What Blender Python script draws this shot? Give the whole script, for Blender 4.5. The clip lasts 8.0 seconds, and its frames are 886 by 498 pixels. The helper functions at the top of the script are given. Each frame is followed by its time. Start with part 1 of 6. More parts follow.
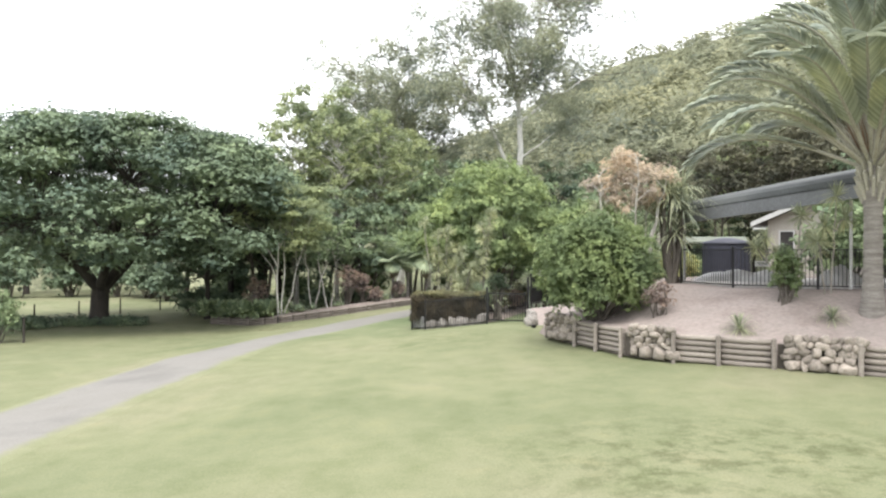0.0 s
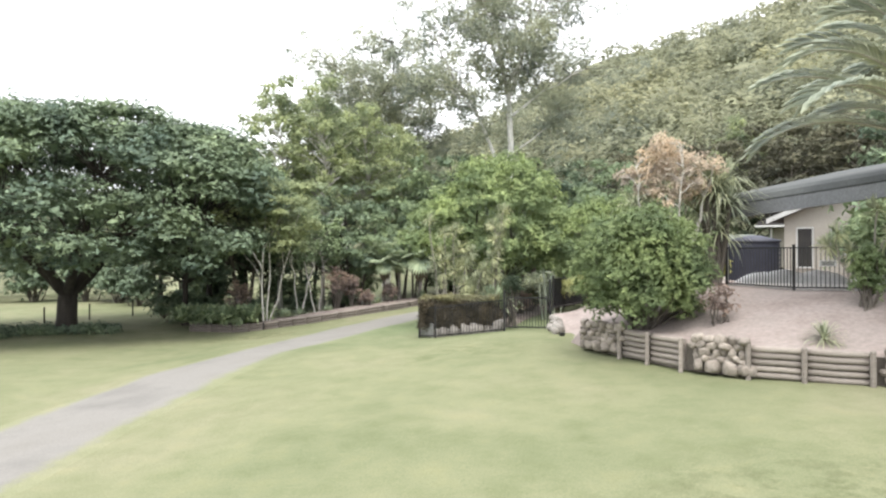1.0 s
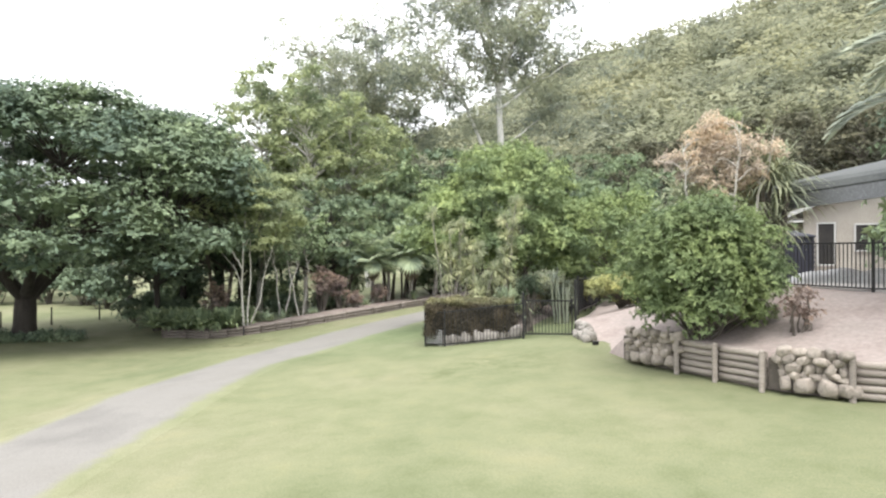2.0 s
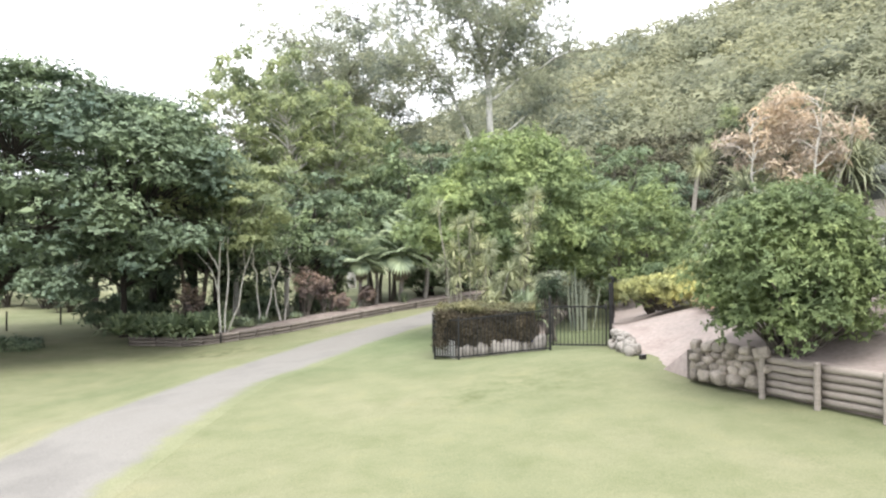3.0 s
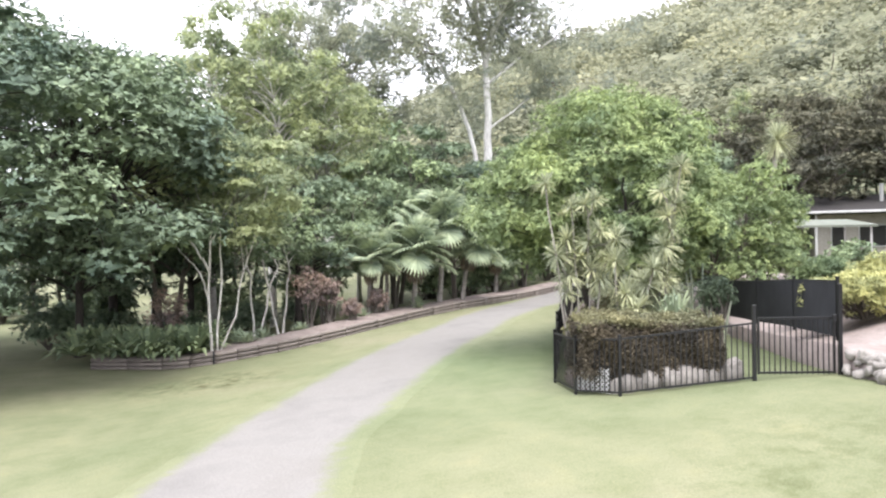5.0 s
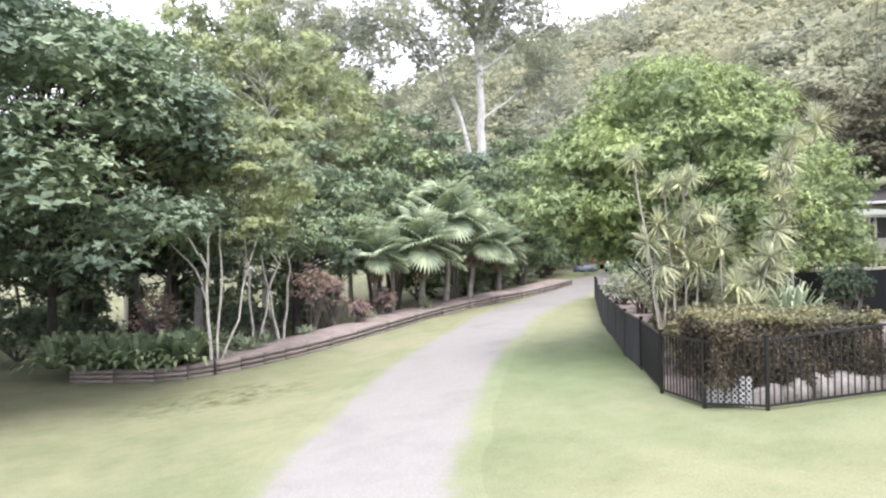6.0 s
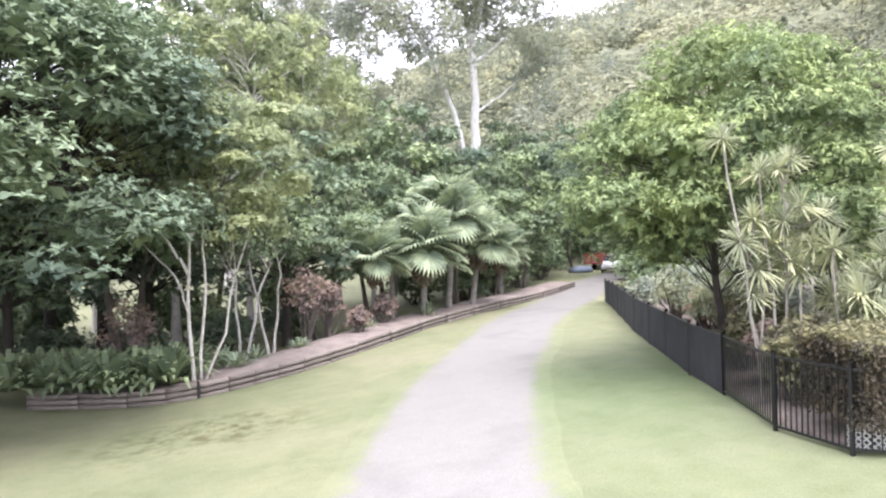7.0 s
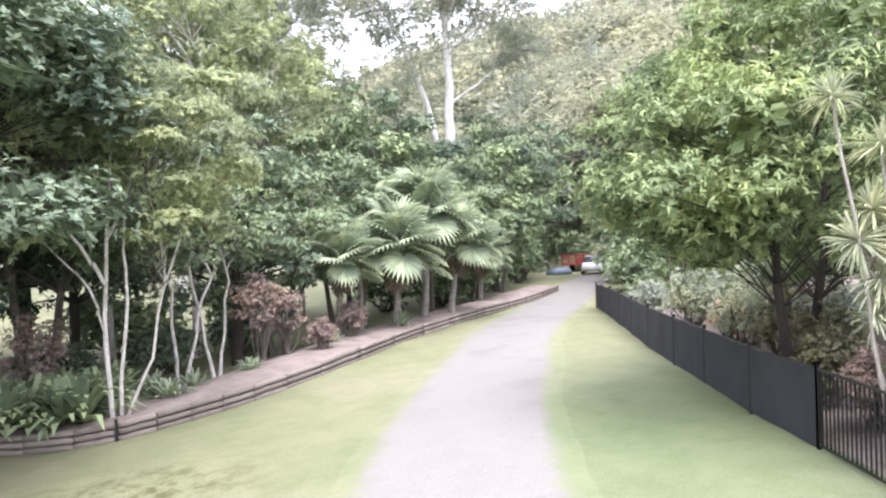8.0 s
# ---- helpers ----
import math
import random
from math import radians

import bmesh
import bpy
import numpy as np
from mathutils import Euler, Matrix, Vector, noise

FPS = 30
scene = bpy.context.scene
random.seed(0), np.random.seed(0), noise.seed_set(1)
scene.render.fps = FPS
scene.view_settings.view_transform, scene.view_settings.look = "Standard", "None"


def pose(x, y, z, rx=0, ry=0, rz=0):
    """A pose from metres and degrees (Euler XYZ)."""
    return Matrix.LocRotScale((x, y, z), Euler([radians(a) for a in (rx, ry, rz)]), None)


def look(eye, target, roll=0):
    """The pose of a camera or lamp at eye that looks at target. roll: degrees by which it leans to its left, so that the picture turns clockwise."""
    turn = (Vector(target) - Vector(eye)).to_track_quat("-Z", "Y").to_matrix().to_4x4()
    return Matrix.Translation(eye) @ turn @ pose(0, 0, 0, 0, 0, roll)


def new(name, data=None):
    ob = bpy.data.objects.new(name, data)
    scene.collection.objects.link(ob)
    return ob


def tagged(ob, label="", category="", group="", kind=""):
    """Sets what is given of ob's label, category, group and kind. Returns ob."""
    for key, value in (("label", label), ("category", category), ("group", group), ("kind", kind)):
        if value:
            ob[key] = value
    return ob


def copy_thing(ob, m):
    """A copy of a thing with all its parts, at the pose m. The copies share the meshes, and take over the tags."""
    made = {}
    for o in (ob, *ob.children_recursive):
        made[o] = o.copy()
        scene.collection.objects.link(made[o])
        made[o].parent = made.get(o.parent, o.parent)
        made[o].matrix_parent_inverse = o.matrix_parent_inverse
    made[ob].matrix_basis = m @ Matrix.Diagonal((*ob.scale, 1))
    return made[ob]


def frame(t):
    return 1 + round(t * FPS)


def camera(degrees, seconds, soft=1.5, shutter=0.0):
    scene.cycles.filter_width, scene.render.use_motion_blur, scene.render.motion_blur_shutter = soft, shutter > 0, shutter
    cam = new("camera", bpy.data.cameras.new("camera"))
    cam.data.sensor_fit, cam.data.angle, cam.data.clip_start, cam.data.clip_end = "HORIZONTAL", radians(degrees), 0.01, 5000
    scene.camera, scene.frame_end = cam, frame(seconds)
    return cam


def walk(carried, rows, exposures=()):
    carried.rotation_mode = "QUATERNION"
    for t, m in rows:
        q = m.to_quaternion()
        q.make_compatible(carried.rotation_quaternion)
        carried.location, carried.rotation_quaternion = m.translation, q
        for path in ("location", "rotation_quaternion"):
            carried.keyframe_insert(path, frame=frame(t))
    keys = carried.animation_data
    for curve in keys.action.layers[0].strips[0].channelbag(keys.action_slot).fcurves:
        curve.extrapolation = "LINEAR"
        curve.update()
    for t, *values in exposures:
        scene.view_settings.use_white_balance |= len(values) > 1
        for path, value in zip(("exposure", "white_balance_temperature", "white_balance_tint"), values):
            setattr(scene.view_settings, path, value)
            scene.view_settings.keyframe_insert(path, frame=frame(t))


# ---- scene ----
cam = camera(65.5, 8.0, soft=2.2)
PATH = [
    (0, -0.000, -0.000, 4.440, 0.00, -0.00, -0.00),
    (0.5, -0.767, 1.244, 4.494, -1.12, -0.11, -0.27),
    (1, -1.393, 2.665, 4.435, -2.22, 0.00, -0.29),
    (1.5, -1.946, 4.146, 4.413, -3.27, -0.09, -0.39),
    (3, -3.301, 8.676, 4.350, -6.48, -0.17, -0.43),
    (3.5, -3.843, 10.262, 4.325, -7.65, -0.18, -0.42),
    (4, -4.590, 11.915, 4.289, -8.96, -0.18, -0.52),
    (4.5, -5.613, 13.654, 4.266, -9.95, -0.18, -0.58),
    (6, -8.421, 18.491, 3.903, -14.60, -0.18, -1.23),
    (6.5, -8.808, 20.020, 3.941, -15.63, -0.19, -1.36),
    (7, -8.880, 21.541, 3.951, -16.62, -0.17, -1.58),
    (7.5, -8.659, 23.197, 3.921, -17.67, -0.09, -1.80),
    (8, -8.163, 25.167, 3.978, -19.39, -0.18, -1.75),
]
# seconds, eye, yaw, pitch, lean
walk(cam, [(t, pose(x, y, z, 90 + pitch, 0, yaw) @ pose(0, 0, 0, 0, 0, roll)) for t, x, y, z, yaw, pitch, roll in PATH],
     exposures=[(0.0, 1.1, 6500, 10), (1.5, 1.18, 6500, 10), (3.5, 1.33, 6420, 12), (5.0, 1.50, 6260, 16), (6.5, 1.66, 6130, 20), (8.0, 1.83, 6080, 21)])

from mathutils.bvhtree import BVHTree

# ---- world, sun, exposure ----
world = bpy.data.worlds.new("sky")
scene.world = world
world.use_nodes = True
wn, wl = world.node_tree.nodes, world.node_tree.links
wn.clear()
SUN_EL, SUN_AZ = radians(66), radians(180)
w_out = wn.new("ShaderNodeOutputWorld")
w_bg = wn.new("ShaderNodeBackground")
w_sky = wn.new("ShaderNodeTexSky")
w_sky.sky_type, w_sky.sun_disc = "NISHITA", False
w_sky.sun_elevation, w_sky.sun_rotation = SUN_EL, SUN_AZ
w_co = wn.new("ShaderNodeTexCoord")
w_map = wn.new("ShaderNodeMapping")
w_map.inputs["Scale"].default_value = (1.0, 1.0, 2.6)
w_noise = wn.new("ShaderNodeTexNoise")
w_noise.inputs["Scale"].default_value, w_noise.inputs["Detail"].default_value = 1.7, 5.0
w_ramp = wn.new("ShaderNodeValToRGB")
w_ramp.color_ramp.elements[0].position, w_ramp.color_ramp.elements[1].position = 0.40, 0.55
w_ramp.color_ramp.elements[0].color = (3.3, 3.45, 3.8, 1)
w_ramp.color_ramp.elements[1].color = (10.9, 11.0, 11.3, 1)
w_mix = wn.new("ShaderNodeMix")
w_mix.data_type = "RGBA"
w_mix.inputs["Factor"].default_value = 0.9
wl.new(w_co.outputs["Generated"], w_map.inputs["Vector"])
wl.new(w_map.outputs["Vector"], w_noise.inputs["Vector"])
wl.new(w_noise.outputs["Fac"], w_ramp.inputs["Fac"])
wl.new(w_sky.outputs["Color"], w_mix.inputs["A"])
wl.new(w_ramp.outputs["Color"], w_mix.inputs["B"])
w_sep = wn.new("ShaderNodeSeparateXYZ")
w_up = wn.new("ShaderNodeMapRange")
w_up.inputs["From Min"].default_value, w_up.inputs["From Max"].default_value = 0.0, 1.0
w_up.inputs["To Min"].default_value, w_up.inputs["To Max"].default_value = 0.92, 1.65
w_mul = wn.new("ShaderNodeVectorMath")
w_mul.operation = "SCALE"
wl.new(w_co.outputs["Generated"], w_sep.inputs["Vector"])
wl.new(w_sep.outputs["Z"], w_up.inputs["Value"])
wl.new(w_mix.outputs["Result"], w_mul.inputs[0])
wl.new(w_up.outputs["Result"], w_mul.inputs["Scale"])
wl.new(w_mul.outputs["Vector"], w_bg.inputs["Color"])
wl.new(w_bg.outputs["Background"], w_out.inputs["Surface"])
w_bg.inputs["Strength"].default_value = 0.113

sun = new("sun", bpy.data.lights.new("sun", "SUN"))
sun.data.energy, sun.data.angle, sun.data.color = 1.95, radians(40), (1.0, 0.96, 0.88)
sun.matrix_world = look((20 * math.cos(SUN_EL) * math.sin(SUN_AZ), 20 * math.cos(SUN_EL) * math.cos(SUN_AZ), 20 * math.sin(SUN_EL)), (0, 0, 0))


# ---- materials ----
def nodes_of(name):
    m = bpy.data.materials.new(name)
    m.use_nodes = True
    nt = m.node_tree
    return m, nt.nodes, nt.links, nt.nodes["Principled BSDF"]


def ramp_node(n, stops):
    r = n.new("ShaderNodeValToRGB")
    e = r.color_ramp.elements
    while len(e) < len(stops):
        e.new(0.5)
    for el, (p, c) in zip(e, stops):
        el.position, el.color = p, (*c, 1)
    return r


def noise_node(n, l, scale, detail=4.0, rough=0.55, stretch=None, source="Object"):
    co = n.new("ShaderNodeTexCoord")
    t = n.new("ShaderNodeTexNoise")
    t.inputs["Scale"].default_value, t.inputs["Detail"].default_value, t.inputs["Roughness"].default_value = scale, detail, rough
    if stretch:
        mp = n.new("ShaderNodeMapping")
        mp.inputs["Scale"].default_value = stretch
        l.new(co.outputs[source], mp.inputs["Vector"])
        l.new(mp.outputs["Vector"], t.inputs["Vector"])
    else:
        l.new(co.outputs[source], t.inputs["Vector"])
    return t


def mix_node(n, l, fac, a, b, blend="MIX"):
    m = n.new("ShaderNodeMix")
    m.data_type, m.blend_type = "RGBA", blend
    for sock, v in (("Factor", fac), ("A", a), ("B", b)):
        if isinstance(v, (int, float)):
            m.inputs[sock].default_value = v
        elif isinstance(v, tuple):
            m.inputs[sock].default_value = (*v, 1)
        else:
            l.new(v, m.inputs[sock])
    return m.outputs["Result"]


def bump_on(n, l, bsdf, height, strength, dist):
    b = n.new("ShaderNodeBump")
    b.inputs["Strength"].default_value, b.inputs["Distance"].default_value = strength, dist
    l.new(height, b.inputs["Height"])
    l.new(b.outputs["Normal"], bsdf.inputs["Normal"])


PALE = 0.68


def surface(name, dark, light, scale=3.0, fine=40.0, rough=0.85, metal=0.0, bump=0.4, dist=0.01, stretch=None, third=None, per_piece=0.0, grain=1.0):
    """Two scales of colour variation and a fine relief."""
    m, n, l, b = nodes_of(name)
    dark, light = tuple(c * PALE for c in dark), tuple(c * PALE for c in light)
    third = third and tuple(c * PALE for c in third)
    big = noise_node(n, l, scale, 5, 0.6, stretch)
    small = noise_node(n, l, fine, 3, 0.6, stretch)
    stops = [(0.3, dark), (0.7, light)] if third is None else [(0.28, dark), (0.5, light), (0.74, third)]
    r = ramp_node(n, stops)
    l.new(big.outputs["Fac"], r.inputs["Fac"])
    r2 = ramp_node(n, [(0.3, (1 - 0.28 * grain,) * 3), (0.7, (1 + 0.18 * grain,) * 3)])
    l.new(small.outputs["Fac"], r2.inputs["Fac"])
    col = mix_node(n, l, 1.0, r.outputs["Color"], r2.outputs["Color"], "MULTIPLY")
    if per_piece:
        oi = n.new("ShaderNodeObjectInfo")
        r3 = ramp_node(n, [(0.0, (1 - per_piece,) * 3), (1.0, (1 + per_piece,) * 3)])
        l.new(oi.outputs["Random"], r3.inputs["Fac"])
        col = mix_node(n, l, 1.0, col, r3.outputs["Color"], "MULTIPLY")
    l.new(col, b.inputs["Base Color"])
    b.inputs["Roughness"].default_value, b.inputs["Metallic"].default_value = rough, metal
    bump_on(n, l, b, small.outputs["Fac"], bump, dist)
    return m


LEAF = 1.68


def muted(c, share=0.42):
    """Leaf colours drawn towards a soft grey-green."""
    v = 0.3 * c[0] + 0.6 * c[1] + 0.1 * c[2]
    return tuple(a * (1 - share) + v * k * share for a, k in zip(c, (1.05, 1.0, 1.08)))


def foliage(name, dark, light, tip=None, rough=0.5, through_light=0.3, patch=0.5, mute=0.24, swing=1.0):
    """Leaves: colour varies from leaf to leaf and from clump to clump; part of the light passes through."""
    m, n, l, b = nodes_of(name)
    dark, light, tip = muted(dark, mute), muted(light, mute), tip and muted(tip, mute)
    light = tuple(c * LEAF for c in light)
    dark = tuple(0.4 * a * LEAF + 0.6 * 0.75 * b for a, b in zip(dark, light))
    tip = tip and tuple(0.55 * c * LEAF + 0.45 * b for c, b in zip(tip, light))
    geo = n.new("ShaderNodeNewGeometry")
    stops = [(0.0, dark), (1.0, light)] if tip is None else [(0.0, dark), (0.75, light), (1.0, tip)]
    r = ramp_node(n, stops)
    l.new(geo.outputs["Random Per Island"], r.inputs["Fac"])
    big = noise_node(n, l, patch, 3, 0.5)
    r2 = ramp_node(n, [(0.3, tuple(1 - swing * k for k in (0.45, 0.4, 0.34))), (0.7, tuple(1 + swing * k for k in (0.34, 0.27, 0.06)))])
    l.new(big.outputs["Fac"], r2.inputs["Fac"])
    col = mix_node(n, l, 1.0, r.outputs["Color"], r2.outputs["Color"], "MULTIPLY")
    l.new(col, b.inputs["Base Color"])
    b.inputs["Roughness"].default_value = rough + 0.12
    b.inputs["Specular IOR Level"].default_value = 0.18
    tr = n.new("ShaderNodeBsdfTranslucent")
    l.new(col, tr.inputs["Color"])
    mx = n.new("ShaderNodeMixShader")
    mx.inputs["Fac"].default_value = through_light
    l.new(b.outputs["BSDF"], mx.inputs[1])
    l.new(tr.outputs["BSDF"], mx.inputs[2])
    l.new(mx.outputs["Shader"], n["Material Output"].inputs["Surface"])
    return m


def lawn_colour(n, l):
    """Grass colour at three scales, with worn spots and a greener stretch beside the fence."""
    a = noise_node(n, l, 0.16, 4, 0.55)
    c = noise_node(n, l, 1.3, 5, 0.65)
    d = noise_node(n, l, 38, 3, 0.7)
    r = ramp_node(n, [(0.3, (0.142, 0.158, 0.091)), (0.52, (0.184, 0.191, 0.117)), (0.72, (0.215, 0.207, 0.141))])
    l.new(a.outputs["Fac"], r.inputs["Fac"])
    r2 = ramp_node(n, [(0.28, (0.82, 0.85, 0.78)), (0.55, (1.0, 1.0, 1.0)), (0.75, (1.11, 1.07, 1.03))])
    l.new(c.outputs["Fac"], r2.inputs["Fac"])
    col = mix_node(n, l, 1.0, r.outputs["Color"], r2.outputs["Color"], "MULTIPLY")
    r3 = ramp_node(n, [(0.25, (0.7, 0.74, 0.66)), (0.75, (1.2, 1.17, 1.15))])
    l.new(d.outputs["Fac"], r3.inputs["Fac"])
    col = mix_node(n, l, 1.0, col, r3.outputs["Color"], "MULTIPLY")
    worn = noise_node(n, l, 2.2, 5, 0.75)
    co = n.new("ShaderNodeTexCoord")
    for where, reach, tone in (((3.4, 9.6, 1.7), 3.4, (0.62, 0.64, 0.58)), ((-10.3, 37.3, 0.1), 2.6, (0.60, 0.58, 0.52)), ((-8.6, 37.2, 0.2), 2.0, (0.68, 0.66, 0.6)), ((6.5, 9.5, 1.75), 2.6, (0.74, 0.75, 0.69)), ((0.4, 23.3, 1.4), 2.4, (0.8, 0.82, 0.76)), ((-1.5, 22.4, 1.2), 1.3, (0.82, 0.84, 0.78))):
        far = n.new("ShaderNodeVectorMath")
        far.operation = "DISTANCE"
        far.inputs[1].default_value = where
        l.new(co.outputs["Object"], far.inputs[0])
        near = n.new("ShaderNodeMapRange")
        near.inputs["From Min"].default_value, near.inputs["From Max"].default_value = reach, reach * 0.25
        l.new(far.outputs["Value"], near.inputs["Value"])
        spots = n.new("ShaderNodeMapRange")
        spots.inputs["From Min"].default_value, spots.inputs["From Max"].default_value = 0.46, 0.6
        l.new(worn.outputs["Fac"], spots.inputs["Value"])
        both = n.new("ShaderNodeMath")
        both.operation = "MULTIPLY"
        l.new(near.outputs["Result"], both.inputs[0])
        l.new(spots.outputs["Result"], both.inputs[1])
        tint = mix_node(n, l, 1.0, col, tone, "MULTIPLY")
        col = mix_node(n, l, both.outputs["Value"], col, tint)
    far = n.new("ShaderNodeVectorMath")
    far.operation = "DISTANCE"
    far.inputs[1].default_value = (1.0, 34.0, 1.0)
    l.new(co.outputs["Object"], far.inputs[0])
    lush = n.new("ShaderNodeMapRange")
    lush.inputs["From Min"].default_value, lush.inputs["From Max"].default_value = 9.0, 3.0
    l.new(far.outputs["Value"], lush.inputs["Value"])
    col = mix_node(n, l, lush.outputs["Result"], col, mix_node(n, l, 1.0, col, (0.80, 0.92, 0.86), "MULTIPLY"))
    return col, d


def lawn_material():
    m, n, l, b = nodes_of("mown_grass")
    col, d = lawn_colour(n, l)
    l.new(col, b.inputs["Base Color"])
    b.inputs["Roughness"].default_value = 0.9
    b.inputs["Specular IOR Level"].default_value = 0.15
    bump_on(n, l, b, d.outputs["Fac"], 0.6, 0.03)
    return m


M_LAWN = lawn_material()


def drive_material():
    """Pale gravel that thins out into the grass along both edges."""
    m, n, l, b = nodes_of("pale_gravel_drive")
    grass, _ = lawn_colour(n, l)
    big, fine, ragged = noise_node(n, l, 0.5, 5, 0.6), noise_node(n, l, 30, 3, 0.6), noise_node(n, l, 2.6, 6, 0.8)
    r = ramp_node(n, [(0.28, (0.154, 0.147, 0.136)), (0.5, (0.194, 0.185, 0.170)), (0.74, (0.176, 0.166, 0.150))])
    l.new(big.outputs["Fac"], r.inputs["Fac"])
    r2 = ramp_node(n, [(0.3, (0.83, 0.83, 0.83)), (0.7, (1.1, 1.1, 1.1))])
    l.new(fine.outputs["Fac"], r2.inputs["Fac"])
    gravel = mix_node(n, l, 1.0, r.outputs["Color"], r2.outputs["Color"], "MULTIPLY")
    at = n.new("ShaderNodeAttribute")
    at.attribute_name = "across"
    add = n.new("ShaderNodeMath")
    add.operation = "MULTIPLY_ADD"
    add.inputs[1].default_value = 0.9
    l.new(ragged.outputs["Fac"], add.inputs[0])
    l.new(at.outputs["Fac"], add.inputs[2])
    edge = n.new("ShaderNodeMapRange")
    edge.interpolation_type = "SMOOTHSTEP"
    edge.inputs["From Min"].default_value, edge.inputs["From Max"].default_value = 1.72, 2.16
    l.new(add.outputs["Value"], edge.inputs["Value"])
    l.new(mix_node(n, l, edge.outputs["Result"], gravel, grass), b.inputs["Base Color"])
    b.inputs["Roughness"].default_value = 0.92
    b.inputs["Specular IOR Level"].default_value = 0.25
    bump_on(n, l, b, fine.outputs["Fac"], 0.4, 0.01)
    return m


M_DRIVE = drive_material()
M_SOIL = surface("dry_pink_soil", (0.31, 0.25, 0.225), (0.42, 0.352, 0.32), 0.9, 9, 0.95, bump=0.35, dist=0.02, third=(0.37, 0.32, 0.29), grain=0.6)
M_MULCH = surface("leaf_mulch", (0.19, 0.15, 0.13), (0.32, 0.262, 0.23), 1.3, 26, 0.95, bump=0.8, dist=0.03, third=(0.40, 0.335, 0.30))
M_SLEEPER = surface("weathered_sleeper", (0.28, 0.24, 0.205), (0.46, 0.41, 0.36), 2.5, 45, 0.85, bump=0.5, dist=0.006, stretch=(1, 1, 6), per_piece=0.2)
M_SLEEPER_DARK = surface("dark_wet_sleeper", (0.15, 0.125, 0.105), (0.36, 0.31, 0.27), 2.5, 45, 0.85, bump=0.5, dist=0.006, stretch=(1, 1, 6), per_piece=0.25)
M_STONE = surface("field_stone", (0.24, 0.205, 0.175), (0.47, 0.415, 0.355), 2.2, 20, 0.9, bump=0.7, dist=0.02, third=(0.46, 0.385, 0.33), per_piece=0.3)
M_STONE_PALE = surface("pale_boulder", (0.31, 0.285, 0.255), (0.45, 0.42, 0.38), 2.2, 20, 0.9, bump=0.6, dist=0.02, per_piece=0.12)
M_MORTAR = surface("dark_gap_fill", (0.11, 0.095, 0.08), (0.18, 0.155, 0.13), 4, 30, 0.95)
M_BLACK = surface("black_powder_coat", (0.012, 0.012, 0.014), (0.022, 0.022, 0.024), 3, 60, 0.4, bump=0.1, dist=0.001)
M_CLOTH = surface("black_shade_cloth", (0.020, 0.021, 0.026), (0.042, 0.043, 0.050), 1.2, 90, 0.9, bump=0.3, dist=0.002)
M_ROOF = surface("grey_roof_sheet", (0.075, 0.082, 0.08), (0.11, 0.118, 0.114), 0.7, 20, 0.85, 0.0, bump=0.1, dist=0.002)
M_FASCIA = surface("grey_gutter", (0.21, 0.22, 0.23), (0.27, 0.28, 0.295), 0.7, 20, 0.45, 0.1, bump=0.05, dist=0.002)
M_WALL = surface("cream_render", (0.52, 0.48, 0.42), (0.62, 0.58, 0.51), 0.8, 25, 0.9, bump=0.2, dist=0.004)
M_BROWN = surface("brown_brick_wall", (0.30, 0.205, 0.155), (0.42, 0.30, 0.235), 1.5, 30, 0.9, bump=0.3, dist=0.006)
M_CEILING = surface("brown_timber_ceiling", (0.24, 0.165, 0.125), (0.36, 0.26, 0.20), 1.2, 22, 0.7, bump=0.3, dist=0.004, stretch=(6, 0.6, 1))
M_WHITE = surface("white_paint", (0.68, 0.68, 0.66), (0.78, 0.78, 0.76), 1.5, 30, 0.5, bump=0.1, dist=0.002)
M_PAVING = surface("pale_paving", (0.72, 0.69, 0.66), (0.86, 0.83, 0.80), 1.0, 20, 0.85, bump=0.3, dist=0.005)
M_SAIL = surface("faded_green_roof", (0.17, 0.19, 0.15), (0.25, 0.275, 0.215), 0.8, 20, 0.8, bump=0.2, dist=0.004)
M_DARKROOM = surface("dark_interior", (0.03, 0.03, 0.03), (0.06, 0.055, 0.05), 1.5, 30, 0.9)
M_BARK = surface("grey_brown_bark", (0.12, 0.105, 0.088), (0.25, 0.22, 0.185), 3, 30, 0.95, bump=0.9, dist=0.03, stretch=(1, 1, 0.3))
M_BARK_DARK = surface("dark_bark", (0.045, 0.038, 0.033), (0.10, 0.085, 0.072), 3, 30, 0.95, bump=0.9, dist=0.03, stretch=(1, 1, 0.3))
M_BARK_WHITE = surface("smooth_pale_bark", (0.50, 0.46, 0.41), (0.80, 0.77, 0.71), 4.0, 22, 0.8, bump=0.3, dist=0.01, stretch=(1, 1, 0.4), third=(0.50, 0.45, 0.40))
M_GUM = surface("white_gum_bark", (0.74, 0.71, 0.67), (1.02, 1.0, 0.96), 0.8, 10, 0.8, bump=0.2, dist=0.01, stretch=(1, 1, 0.25), third=(0.56, 0.51, 0.46))
M_PETIOLE = surface("pale_palm_stalk", (0.42, 0.40, 0.32), (0.60, 0.57, 0.47), 2, 25, 0.7, bump=0.2, dist=0.004)
M_FIBRE = surface("rusty_palm_fibre", (0.24, 0.15, 0.09), (0.44, 0.30, 0.19), 6, 40, 0.95, bump=0.8, dist=0.01, stretch=(3, 3, 0.4))
M_CANE = surface("grey_cane", (0.32, 0.29, 0.25), (0.5, 0.465, 0.405), 5, 40, 0.9, bump=0.5, dist=0.006)
